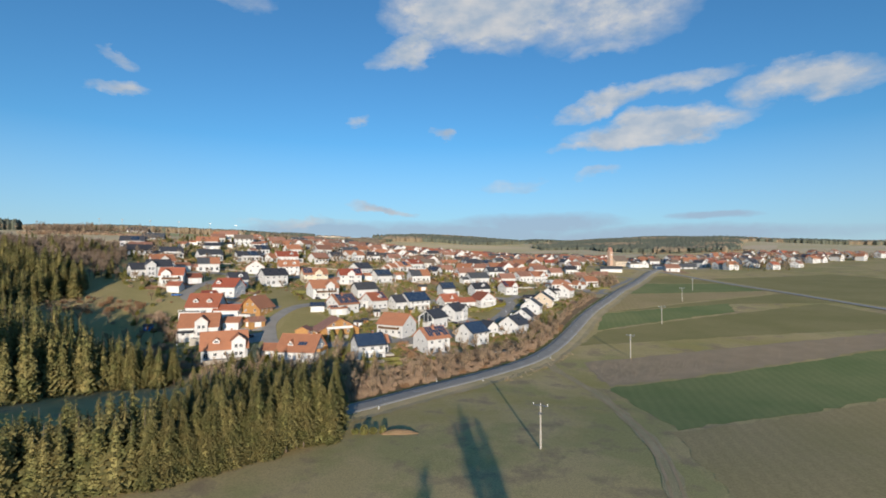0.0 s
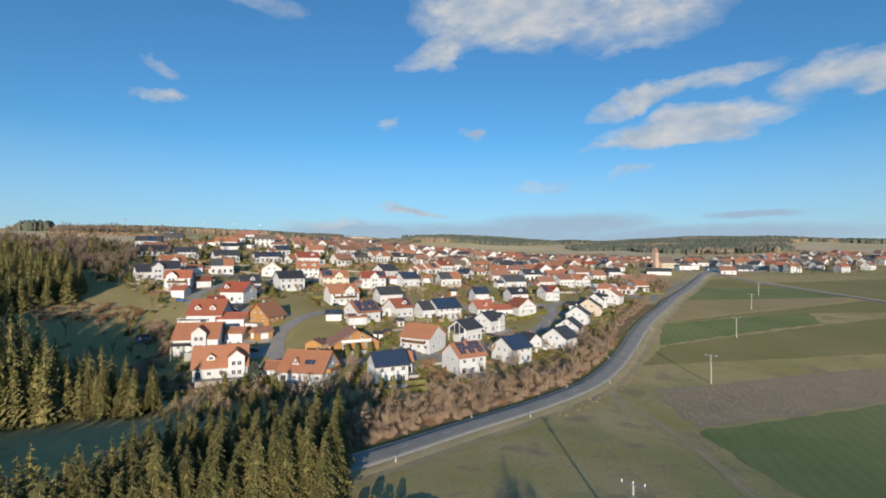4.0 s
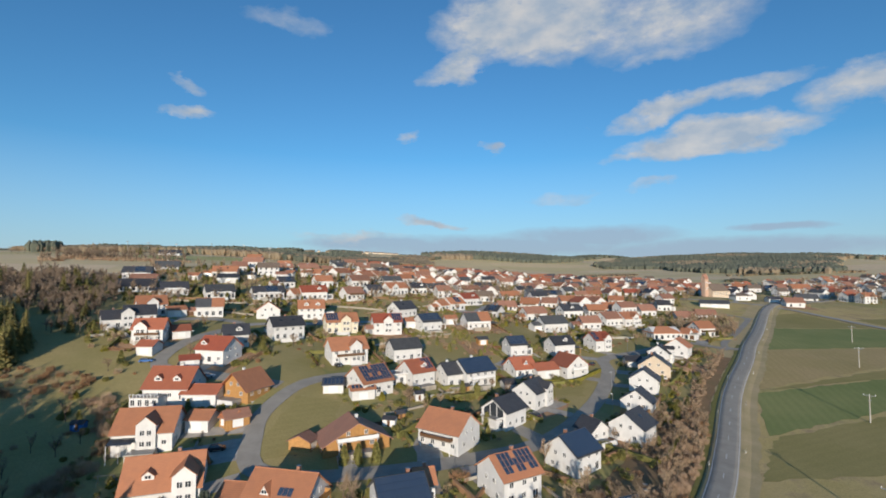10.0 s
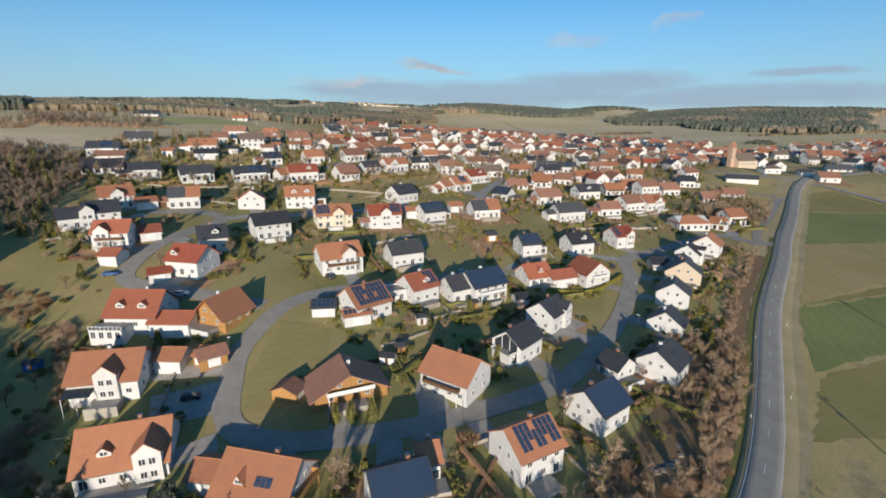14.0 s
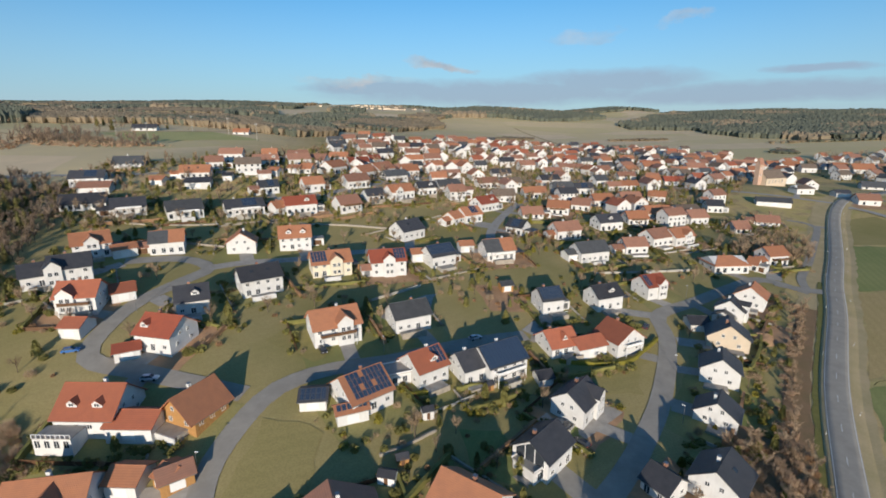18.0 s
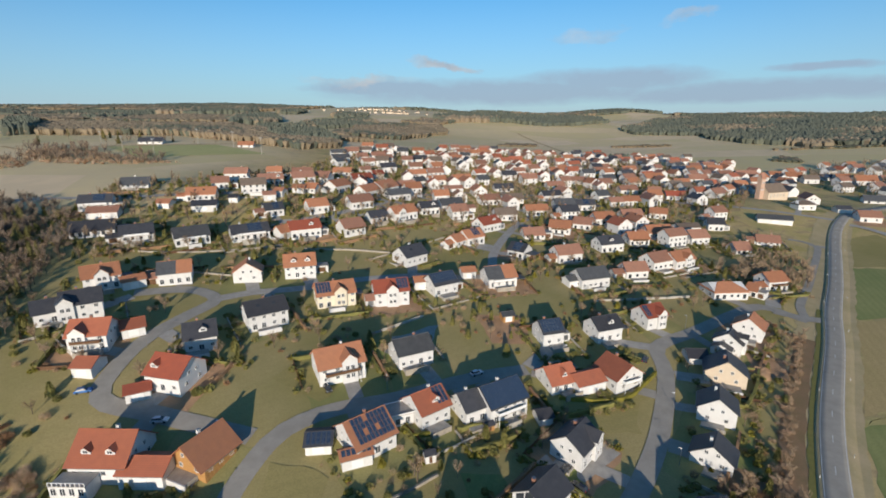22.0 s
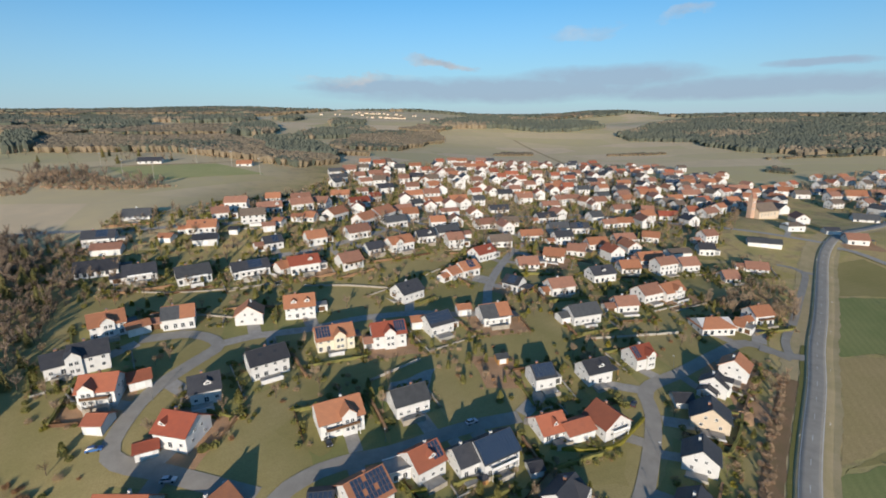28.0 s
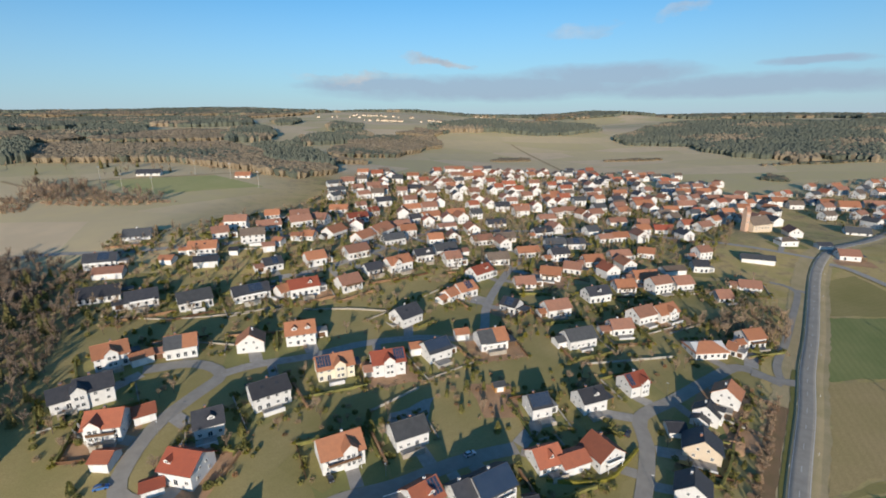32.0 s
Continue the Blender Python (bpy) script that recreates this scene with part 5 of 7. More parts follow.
TAN = [bush_shape(rnd, rnd.uniform(1.8, 3.2), rnd.uniform(1.3, 2.0), 560, 0.02).mesh("bush", "tanbrush") for _ in range(4)]
BUSH = [bush_shape(rnd, rnd.uniform(2.0, 3.6), rnd.uniform(1.3, 2.0), 420, 0.028).mesh("bush", "twig") for _ in range(5)]
BRUSH = [bush_shape(rnd, rnd.uniform(0.8, 1.5), rnd.uniform(0.9, 1.5), 120, 0.022).mesh("brush", "brush") for _ in range(4)]
RUSSET = [bush_shape(rnd, rnd.uniform(1.6, 2.6), rnd.uniform(1.2, 1.8), 380, 0.035).mesh("bush", "russet") for _ in range(2)]
SHRUB = [leafy_shape(rnd, rnd.uniform(1.2, 2.2), rnd.uniform(0.8, 1.3)).mesh("shrub", "thuja") for _ in range(4)]
THUJA = [leafy_shape(rnd, rnd.uniform(2.2, 4.2), rnd.uniform(0.7, 1.1), 380, 0.17, 1.0).mesh("conifer", m) for m in ("thuja", "thuja", "gold", "thuja")]
BLUE = leafy_shape(rnd, 6.5, 2.2, 700, 0.3, 1.0).mesh("conifer", "bluespruce")


def plant(kind, x, y, size=1.0, turn=0.0, label="", category="", group=""):
    """A tree of a trunk and a crown, or a shrub, as a thing of its own."""
    m = Matrix.LocRotScale((x, y, float(height(x, y)) - 0.05), Euler((0, 0, turn)), (size, size, size * rnd.uniform(0.92, 1.08)))
    if isinstance(kind, tuple):
        t = thing("tree", label, category, m, group)
        t.matrix_world = m
        for me in kind:
            part(me.name.split(".")[0], me, None, t)
    else:
        t = new(category.replace(" ", "_"), kind)
        t.matrix_world = m
        tagged(t, label, category, group)


def thicket(name, kinds, spots, mats, label, category):
    """Many plants that nobody could count, joined into one mesh. spots: x, y, size."""
    data = []
    for k in kinds:
        pieces = []
        for me in (k if isinstance(k, tuple) else (k,)):
            v = np.empty(len(me.vertices) * 3)
            me.vertices.foreach_get("co", v)
            pieces.append((v.reshape(-1, 3), [tuple(p.vertices) for p in me.polygons], mats.index(me.materials[0].name)))
        data.append(pieces)
    verts, faces, which, base = [], [], [], 0
    for x, y, size, *more in spots:
        lift = more[0] if more else 1.0
        t = rnd.uniform(0, 6.28)
        c, s = math.cos(t) * size, math.sin(t) * size
        z = float(height(x, y)) - 0.05
        for v, f, w in rnd.choice(data):
            q = np.stack([v[:, 0] * c - v[:, 1] * s + x, v[:, 0] * s + v[:, 1] * c + y, v[:, 2] * size * lift * rnd.uniform(0.88, 1.12) + z], 1)
            verts.append(q)
            faces += [tuple(i + base for i in p) for p in f]
            which += [w] * len(f)
            base += len(q)
    if verts:
        by_name = {m.name: m for m in M.values()}
        tagged(new(name, mesh_from(name, np.concatenate(verts).tolist(), faces, [by_name[m] for m in mats], which)), label, category, kind="stuff")


def spots_in(ring, gap, jitter=0.5, lo=0.85, hi=1.15, clear=0.0):
    xs, ys = [p[0] for p in ring], [p[1] for p in ring]
    out = []
    y = min(ys)
    while y < max(ys):
        x = min(xs)
        while x < max(xs):
            a, b = x + rnd.uniform(-jitter, jitter) * gap, y + rnd.uniform(-jitter, jitter) * gap
            if inside(a, b, ring) and not (clear and any((a - p) ** 2 + (b - q) ** 2 < clear * clear for p, q in PLACED)):
                out.append((a, b, rnd.uniform(lo, hi)))
            x += gap
        y += gap
    return out


# the plantation in front, and the stands behind it down the slope
FRONT = [(-9.5, -8.5), (-9.5, 6), (-20, 8), (-31, 5), (-40, -5), (-46, -15), (-60, -25), (-100, -44), (-140, -62), (-140, -84), (-95, -60), (-72, -46), (-49, -30.5), (-35, -25.5), (-24, -17.5)]
near_trees, far_trees = [], []
for x, y, s in spots_in(FRONT, 1.95, 0.42, 0.82, 1.12):
    (near_trees if len(near_trees) < 230 and x > -38 else far_trees).append((x, y, s * (0.9 if x < -38 else 1.0)))
for x, y, s in near_trees:
    plant(rnd.choice(SPRUCE), x, y, s, rnd.uniform(0, 6.28), "dense olive-green spruce in the plantation edge", "tree", "spruces of the plantation")
LOWER = [(-65, 42), (-65, 48), (-78, 51), (-88, 52), (-104, 54), (-125, 58), (-155, 60), (-155, 8), (-108, 8), (-95, 24), (-86, 36), (-78, 41)]
SLOPE_WOOD = [(-148, 92), (-150, 108), (-137, 125), (-146, 141), (-175, 157), (-205, 172), (-262, 190), (-262, 70), (-200, 66), (-160, 76)]
far_trees += [(x, y, s, 1.0 + 0.75 * min(1.0, max(0.0, (-76 - x) / 20))) for x, y, s in spots_in(LOWER, 3.0, 0.5, 0.8, 1.12)]
far_trees += [(x, y, s * 0.9) for x, y, s in spots_in(SLOPE_WOOD, 3.7, 0.45, 0.85, 1.45)]
thicket("spruce_wood", SPRUCE_LIGHT, far_trees, ["bark", "spruce_needles"], "dense olive-green spruce wood on the slope", "wood")
for x, y, s in ((-68, 44, 1.0), (-71, 45, 1.08), (-64.5, 46, 0.92), (-75, 43, 1.1), (-79, 44, 1.05), (-67, 49, 1.0)):
    plant(rnd.choice(SPRUCE), x, y, s, 1.0, "olive-green spruce at the tip of the wood", "tree", "spruces at the meadow")
# trees behind the first camera place, whose shadows fall on the meadow
for x, y, tall, wide in ((3.9, -83, 13.2, 1.7), (13.2, -70, 15.2, 2.0), (16.4, -73, 14.2, 2.4), (15.0, -69, 13.6, 2.2)):
    trunk, crown = bare_shapes(rnd, tall, wide, 520, 1.5)
    tree = thing("tree", "tall bare tree standing in the meadow", "tree", pose(x, y, float(height(x, y))), "trees in the meadow")
    part("trunk", trunk, "bark", tree)
    part("crown", crown, "twig", tree)

# bare woods on the hillside
HILL_WOOD = [(-140, 158), (-150, 178), (-165, 205), (-185, 225), (-205, 245), (-225, 262), (-330, 262), (-360, 190), (-300, 185), (-210, 190), (-165, 172), (-150, 150)]
MEADOW_EDGE = [(-142, 104), (-126, 110), (-112, 118), (-110, 124), (-122, 128), (-134, 127), (-152, 118)]
thicket("hillside_wood", WOODLAND * 4 + SPRUCE_LIGHT[:2], [(x, y, s * (0.6 if x > -185 else 0.85)) for x, y, s in spots_in(HILL_WOOD, 4.3, 0.45, 0.7, 1.3)],
        ["bark", "wood_twigs", "spruce_needles"], "bare brown deciduous wood on the hillside", "wood")
thicket("meadow_edge_scrub", RUSSET + BRUSH, spots_in(MEADOW_EDGE, 1.9, 0.5, 0.7, 1.2), ["russet_leaves", "dry_brush"], "tan winter scrub along the wood edge", "bushes")
SCRUB = [(-257, 287), (-222, 281), (-197, 260), (-168, 227), (-162, 208), (-152, 182), (-175, 178), (-200, 212), (-240, 258)]
thicket("hillside_scrub", WOODLAND + TAN, spots_in(SCRUB, 3.6, 0.5, 0.45, 0.8), ["bark", "wood_twigs", "tan_scrub"], "bare brown scrub along the hillside wood", "bushes")
thicket("skyline_trees", LIGHT_BARE + SPRUCE_LIGHT[:1], [(rnd.uniform(-560, -240), rnd.uniform(500, 760), rnd.uniform(0.5, 1.0)) for _ in range(170)],
        ["bark", "bare_twigs", "spruce_needles"], "scattered bare trees along the hilltop", "trees")


def beside(line, lo, hi, a, b, gap, small, large):
    """Spots along a line, a to b metres to its right."""
    out = []
    for i in range(lo, min(hi, len(line) - 1)):
        d = (line[i + 1] - line[i]).normalized()
        right = Vector((d.y, -d.x, 0))
        o = a
        while o < b:
            p = line[i] + right * (o + rnd.uniform(-gap, gap) * 0.6) + d * rnd.uniform(-2, 2)
            out.append((p.x, p.y, rnd.uniform(small, large)))
            o += gap
    return out


# the scrub on the bank between the road and the gardens
strip("bank_litter", ROAD[38:94], 17, "litter", 0.14, "russet leaf litter under the roadside scrub", "verge", side=-14.2, rows=6, ragged=0.7)
strip("bank_litter", ROAD[93:121], 6.5, "litter", 0.14, "russet leaf litter under the roadside scrub", "verge", side=-9.2, rows=4, ragged=0.5)
# flat dark green band laid over the verge, no hollow dug
strip("ditch", ROAD[30:132], 1.7, "thuja", 0.2, "dark overgrown ditch below the country road", "ditch", side=-5.0, rows=3, ragged=0.35)
POND = [(39.1, 79.4), (41.4, 75.0), (48.2, 79.8), (48.8, 85.7)]
POND_PLOT = [(33, 80), (41, 71), (53, 80), (58, 95), (50, 97)]
bank = [s for s in beside(ROAD, 40, 92, -23, -5.8, 1.8, 0.5, 1.1) if not inside(s[0], s[1], POND_PLOT) and not any((s[0] - a) ** 2 + (s[1] - b) ** 2 < 70 for a, b in PLACED)]
bank += [s for s in beside(ROAD, 90, 121, -13.0, -9.8, 1.5, 0.4, 0.75) if not any((s[0] - a) ** 2 + (s[1] - b) ** 2 < 60 for a, b in PLACED)]
thicket("roadside_scrub", TAN * 2 + RUSSET[:1], bank, ["tan_scrub", "russet_leaves"], "bare russet-brown scrub on the roadside bank", "bushes")
thicket("bank_saplings", LIGHT_BARE, [(x, y, s * 0.78) for x, y, s in bank[::3]], ["bark", "bare_twigs"], "thin bare saplings on the roadside bank", "saplings")
thicket("dry_brush", BRUSH, spots_in([(66, 30), (203, 65), (258, 88), (70, 58)], 1.25, 0.5, 0.2, 0.34), ["dry_brush"], "brown waist-high dry brush in the fallow strip", "brush")
thicket("roadside_brush", BRUSH, beside(ROAD, 62, 78, 6.5, 10, 2.0, 0.4, 0.8), ["dry_brush"], "low dry brush along the road verge", "brush")

def heap(x, y, turn, l, w, h, mat, words):
    """A low uneven heap of soil, with scrub on it."""
    s = Shape()
    n, m = 18, 6
    for j in range(m + 1):
        for i in range(n):
            t, q = 2 * math.pi * i / n, j / m
            k = 1 + 0.16 * math.sin(3 * t + x) + rnd.uniform(-0.06, 0.06)
            s.v.append((math.cos(t) * l * q * k, math.sin(t) * w * q * k, h * (1 - q * q) * rnd.uniform(0.8, 1.15) - (0.35 if j == m else 0)))
    for j in range(m):
        for i in range(n):
            k = (i + 1) % n
            s.f.append((j * n + i, (j + 1) * n + i, (j + 1) * n + k, j * n + k))
            s.w.append(0)
    ob = new("soil_heap", s.mesh("soil_heap", mat))
    ob.matrix_world = pose(x, y, float(height(x, y)) - 0.05, 0, 0, turn)
    tagged(ob, words, "soil heap")


heap(2.5, -5.6, -4, 4.5, 1.3, 0.8, "litter", "low brown soil heap at the meadow edge")
heap(103, 171, 50, 6.0, 4.0, 1.6, "earth", "bare brown earth mound at a building plot")
for x, y, q in ((-6.5, -5.0, 0.8), (-4.6, -5.4, 0.9), (-2.8, -5.2, 0.85), (-0.8, -5.5, 0.75)):
    plant(SHRUB[int(x) % 4], x, y, q, x, "dark evergreen shrub at the meadow edge", "shrub", "shrubs beside the plantation")

EAST_PLOT = [(131, 258), (160, 276), (188, 272), (166, 238), (139, 238)]
thicket("east_plot_scrub", LIGHT_BARE + BUSH[:3] + TAN[:1], [q for q in spots_in(EAST_PLOT, 3.4, 0.5, 0.6, 1.0) if not any((q[0] - a) ** 2 + (q[1] - b) ** 2 < 70 for a, b in PLACED)],
        ["bark", "bare_twigs", "tan_scrub"], "brown thicket on an unbuilt plot by the road", "bushes")
DELL = [(-62, 40), (-30, 34), (-8, 36), (-3, 50), (-12, 56), (-30, 58), (-46, 57), (-58, 54)]
thicket("dell_trees", THUJA[:2] + LIGHT_BARE + [SPRUCE_LIGHT[0]], [(x, y, s * 0.62) for x, y, s in spots_in(DELL, 3.0, 0.5, 0.7, 1.2)],
        ["bark", "bare_twigs", "hedge_green", "spruce_needles"], "mixed dark garden trees below the first houses", "trees")

WEST = smooth_line([(-103.4, 114.3), (-92.6, 102.5), (-84.4, 92.2), (-87.4, 80.9), (-88.6, 76.8), (-72.8, 66.0), (-64.8, 63.6)], 2.0)
thicket("west_garden_scrub", TAN + BUSH[:2] + RUSSET, beside(WEST, 0, 400, -3.0, 3.0, 2.0, 0.7, 1.25), ["tan_scrub", "bare_twigs", "russet_leaves"], "russet and brown scrub along the western gardens", "bushes")

SHADY = [(-150, 62), (-92, 62), (-92, 84), (-100, 112), (-118, 116), (-150, 92)]
thicket("shaded_meadow_scrub", LIGHT_BARE + BUSH[:2] + TAN[:1] + SPRUCE_LIGHT[:1], [(x, y, s * 0.8) for x, y, s in spots_in(SHADY, 8.0, 0.5, 0.6, 1.0)],
        ["bark", "bare_twigs", "tan_scrub", "spruce_needles"], "bushes and small trees in the shaded meadow", "bushes")

# gardens: lawns, drives, terraces, hedges, and what grows between them
OPEN = ([(-62, 146), (-38, 138), (-14, 148), (-20, 158), (-45, 168), (-62, 160)], [(-50, 86), (-29, 84), (-28, 120), (-46, 122)], [(37, 139), (54, 140), (57, 155), (36, 153)])
GARDENS = [(-130, 140), (-100, 95), (-70, 55), (-20, 52), (30, 72), (75, 112), (110, 165), (150, 225), (205, 310), (190, 345), (100, 330), (0, 300), (-90, 250), (-165, 235), (-160, 200)]
STREETS = [v.co.copy() for o in scene.objects if o.name.startswith("street") for v in o.data.vertices]
grid = set((int(v.x // 3) + i, int(v.y // 3) + j) for v in STREETS for i in (-1, 0, 1) for j in (-1, 0, 1))
LITTLE = [bush_shape(rnd, rnd.uniform(0.9, 1.7), rnd.uniform(0.7, 1.1), 80, 0.04).mesh("bush", m) for m in ("twig", "twig", "russet", "brush")]
SLIM = [leafy_shape(rnd, rnd.uniform(4.0, 6.5), rnd.uniform(1.1, 1.5), 130, 0.38, 1.0).mesh("conifer", "thuja") for _ in range(2)]
SMALL = [leafy_shape(rnd, rnd.uniform(0.8, 1.5), rnd.uniform(0.6, 1.0), 42, 0.26).mesh("shrub", m) for m in ("thuja", "thuja", "gold")]
PLOTS = [h for h in HOUSES if h[1] < 420 and h[5] >= 5.2]


def clear_of_houses(x, y, gap, own=None):
    for h in HOUSES:
        if h is own:
            continue
        d = Vector((x - h[0], y - h[1], 0))
        d.rotate(Matrix.Rotation(-radians(h[2]), 3, "Z"))
        if abs(d.x) < h[3] / 2 + gap and abs(d.y) < h[4] / 2 + gap:
            return False
    return True


def terrace(h, side, reach):
    """A paved terrace with a retaining wall, on the downhill side of a house."""
    x, y, turn, length, width, ridge = h
    m = pose(x, y, float(height(x, y)), 0, 0, turn + side)
    far = width / 2 if side in (0, 180) else length / 2
    w, d = rnd.uniform(2.4, 4.0), rnd.uniform(2.6, 4.2)
    o = rnd.uniform(-1.5, 1.5)
    p = m @ Vector((o, -far - d, 0))
    drop = float(height(p.x, p.y)) - m.translation.z - 0.5
    g = thing("terrace", rnd.choice(["grey paved house terrace behind a low wall", "pale paved garden terrace with retaining wall"]), "terrace", m, "terraces beside the houses")
    s = Shape()
    s.box(o - w, o + w, -far - d, -far - 0.03, min(drop, -0.6), 0.12)
    part("paved_slab", s, "paving", g)
    s = Shape()
    s.box(o - w - 0.25, o + w + 0.25, -far - d - 0.35, -far - d - 0.01, min(drop, -0.6) - 0.3, rnd.choice([0.15, 0.9, 0.5]))
    part("retaining_wall", s, rnd.choice(["stone", "stone", "concrete", "white"]), g)


def side_annex(h, end, k):
    """A low garage or lean-to against the end of a house, with its own roof and door."""
    x, y, turn, length, width, ridge = h
    l, w = rnd.uniform(3.4, 5.6), min(width - 1.5, rnd.uniform(5.0, 6.6))
    off = rnd.uniform(-0.5, 0.5) * (width - w)
    m = pose(x, y, float(height(x, y)), 0, 0, turn) @ Matrix.Translation((end * (length / 2 + l / 2 + 0.02), off, 0))
    if not clear_of_houses(m.translation.x, m.translation.y, 2.6, h) or (int(m.translation.x // 3), int(m.translation.y // 3)) in grid:
        return
    style = k % 3
    roof = ("tile", "brown", "slate")[(k // 3) % 3]
    g = thing("garage", ("low white garage with a pitched tiled roof", "low white garage with a flat grey roof", "wooden carport with a flat grey roof")[style], "garage", m, "garages beside the houses")
    if style == 0:
        part("wall", gable_walls(l, w, 2.4, 3.9), "white", g)
        part("roof", gable_roof(l, w, 2.4, 3.9, 0.3, 0.2), roof, g, ROOFS[roof])
    elif style == 1:
        box_part("wall", g, "white", -l / 2, l / 2, -w / 2, w / 2, -2.0, 2.6)
        box_part("roof", g, "paving", -l / 2 - 0.15, l / 2 + 0.15, -w / 2 - 0.15, w / 2 + 0.15, 2.6, 2.8, "flat gravel roof")
    else:
        for a in (-1, 1):
            for b in (-1, 1):
                box_part("post", g, "wood", a * (l / 2 - 0.15) - 0.1, a * (l / 2 - 0.15) + 0.1, b * (w / 2 - 0.15) - 0.1, b * (w / 2 - 0.15) + 0.1, -2.0, 2.4)
        box_part("roof", g, "grey", -l / 2 - 0.2, l / 2 + 0.2, -w / 2 - 0.2, w / 2 + 0.2, 2.4, 2.6, "flat grey roof")
    if style < 2:
        box_part("garage_door", g, "darkwood" if k % 2 else "metal", -l * 0.3, l * 0.3, -w / 2 - 0.05, -w / 2 - 0.005, 0, 2.1)
    HOUSES.append((m.translation.x, m.translation.y, turn, l, w, 3.9))


for k, h in enumerate(PLOTS):
    if 170 < h[1] < 400 and k % 4:
        side_annex(h, 1 if (k * 7) % 3 else -1, k)

EDGES, CLUMPS = [], []
for k, h in enumerate(PLOTS):
    x, y, turn, length, width, ridge = h
    side = min((0, 90, 180, -90), key=lambda q: math.sin(radians(turn + q - 90)))
    reach = (width if side in (0, 180) else length) / 2
    c, s = math.cos(radians(turn + side)), math.sin(radians(turn + side))

    def at(u, v):
        return (x + c * u - s * v, y + s * u + c * v)
    p = at(0, -reach - 3)
    if clear_of_houses(*p, 1.5, h) and (int(p[0] // 3), int(p[1] // 3)) not in grid and y < 330 and k % 5:
        terrace(h, side, reach)
    half = (length if side in (0, 180) else width) / 2
    a, b = half + rnd.uniform(3, 6.5), half + rnd.uniform(3, 6.5)
    f, e = reach + rnd.uniform(5, 10), reach + rnd.uniform(2, 5)
    mat = rnd.choice(["lawn", "lawn", "lawn", "pasture", "earth", "pasture"])
    patch("lawn" if mat != "earth" else "garden_bed", at(-a, -f), at(b, -f), at(b, e), at(-a, e), mat, 0.05 + 0.03 * (k % 3) + 0.0004 * k,
          {"lawn": "short green winter lawn around a house", "pasture": "olive-brown winter lawn around a house", "earth": "bare brown garden soil beside a house"}[mat], "lawn")
    near = min(STREETS, key=lambda v: (v.x - x) ** 2 + (v.y - y) ** 2)
    way = Vector((near.x - x, near.y - y, 0))
    if 6 < way.length < 26 and all(clear_of_houses(x + way.x * q, y + way.y * q, 1.0, h) for q in (0.3, 0.5, 0.7, 0.9)):
        u = way.normalized().cross(Vector((0, 0, 1))) * rnd.uniform(-3, 3)
        strip("driveway", smooth_line([(x + u.x, y + u.y), (x + u.x + way.x * 0.5, y + u.y + way.y * 0.5), (near.x + u.x * 0.8, near.y + u.y * 0.8)], 2.0), rnd.uniform(3.4, 6.0),
              rnd.choice(["paving", "paving", "asphalt"]), 0.17, "pale paved driveway from street to house", "driveway")
    # hedges, walls and planting along the plot's edges
    if y > 330:
        continue
    for p0, p1 in ((at(-a, -f), at(b, -f)), (at(b, -f), at(b, e)), (at(-a, -f), at(-a, e)), (at(-a, e), at(b, e))):
        spots = [(p0[0] + (p1[0] - p0[0]) * q, p0[1] + (p1[1] - p0[1]) * q) for q in (0, 0.2, 0.4, 0.6, 0.8, 1)]
        ok = [q for q in spots if clear_of_houses(*q, 0.8) and (int(q[0] // 3), int(q[1] // 3)) not in grid]
        if len(ok) >= 3 and rnd.random() < 0.62:
            EDGES.append((ok[0], ok[-1]))
        for q in ok:
            for _ in range(3):
                CLUMPS.append((q[0] + rnd.uniform(-2, 2), q[1] + rnd.uniform(-2, 2), rnd.uniform(0.5, 1.25)))
CLUMPS = [q for q in CLUMPS if clear_of_houses(q[0], q[1], 0.6) and (int(q[0] // 3), int(q[1] // 3)) not in grid]
thicket("garden_planting", LITTLE + SMALL, CLUMPS, ["bare_twigs", "russet_leaves", "dry_brush", "hedge_green", "golden_conifer"], "low mixed shrubs along the garden edges", "shrubs")
kinds = dict.fromkeys(("shrub", "bush", "conifer", "tree"), 0)
most = {"shrub": 220, "bush": 260, "conifer": 150, "tree": 190}
for x, y, s in spots_in(GARDENS, 4.6, 0.5, 0.6, 1.2):
    clump = math.sin(x * 0.11 + 2.0 * math.sin(y * 0.07)) + math.sin(y * 0.13 + 1.7 * math.sin(x * 0.05)) + rnd.uniform(-0.8, 0.8)
    if clump < 0.05 or any(inside(x, y, ring) for ring in OPEN) or (int(x // 3), int(y // 3)) in grid or not clear_of_houses(x, y, 1.3):
        continue
    r = rnd.random()
    kind = "shrub" if r < 0.28 else ("bush" if r < 0.62 else ("conifer" if r < 0.78 else "tree"))
    kinds[kind] += 1
    if kinds[kind] > most[kind]:
        continue
    if kind == "shrub":
        plant(rnd.choice(SHRUB), x, y, s, rnd.uniform(0, 6), "round green evergreen shrub in a garden", "shrub", "garden shrubs")
    elif kind == "bush":
        plant(rnd.choice(BUSH + RUSSET), x, y, s * 0.75, rnd.uniform(0, 6), "bare brown winter shrub in a garden", "bush", "bare garden bushes")
    elif kind == "conifer":
        plant(rnd.choice(THUJA), x, y, s * 1.1, rnd.uniform(0, 6), "slender green garden conifer", "conifer", "garden conifers")
    else:
        plant(rnd.choice(BARE), x, y, s * 0.68, rnd.uniform(0, 6), "small bare fruit tree in a garden", "tree", "garden trees")
plant(BLUE, -45.7, 64.0, 1.05, 0, "pale blue-green spruce beside a terrace", "conifer", "garden conifers")
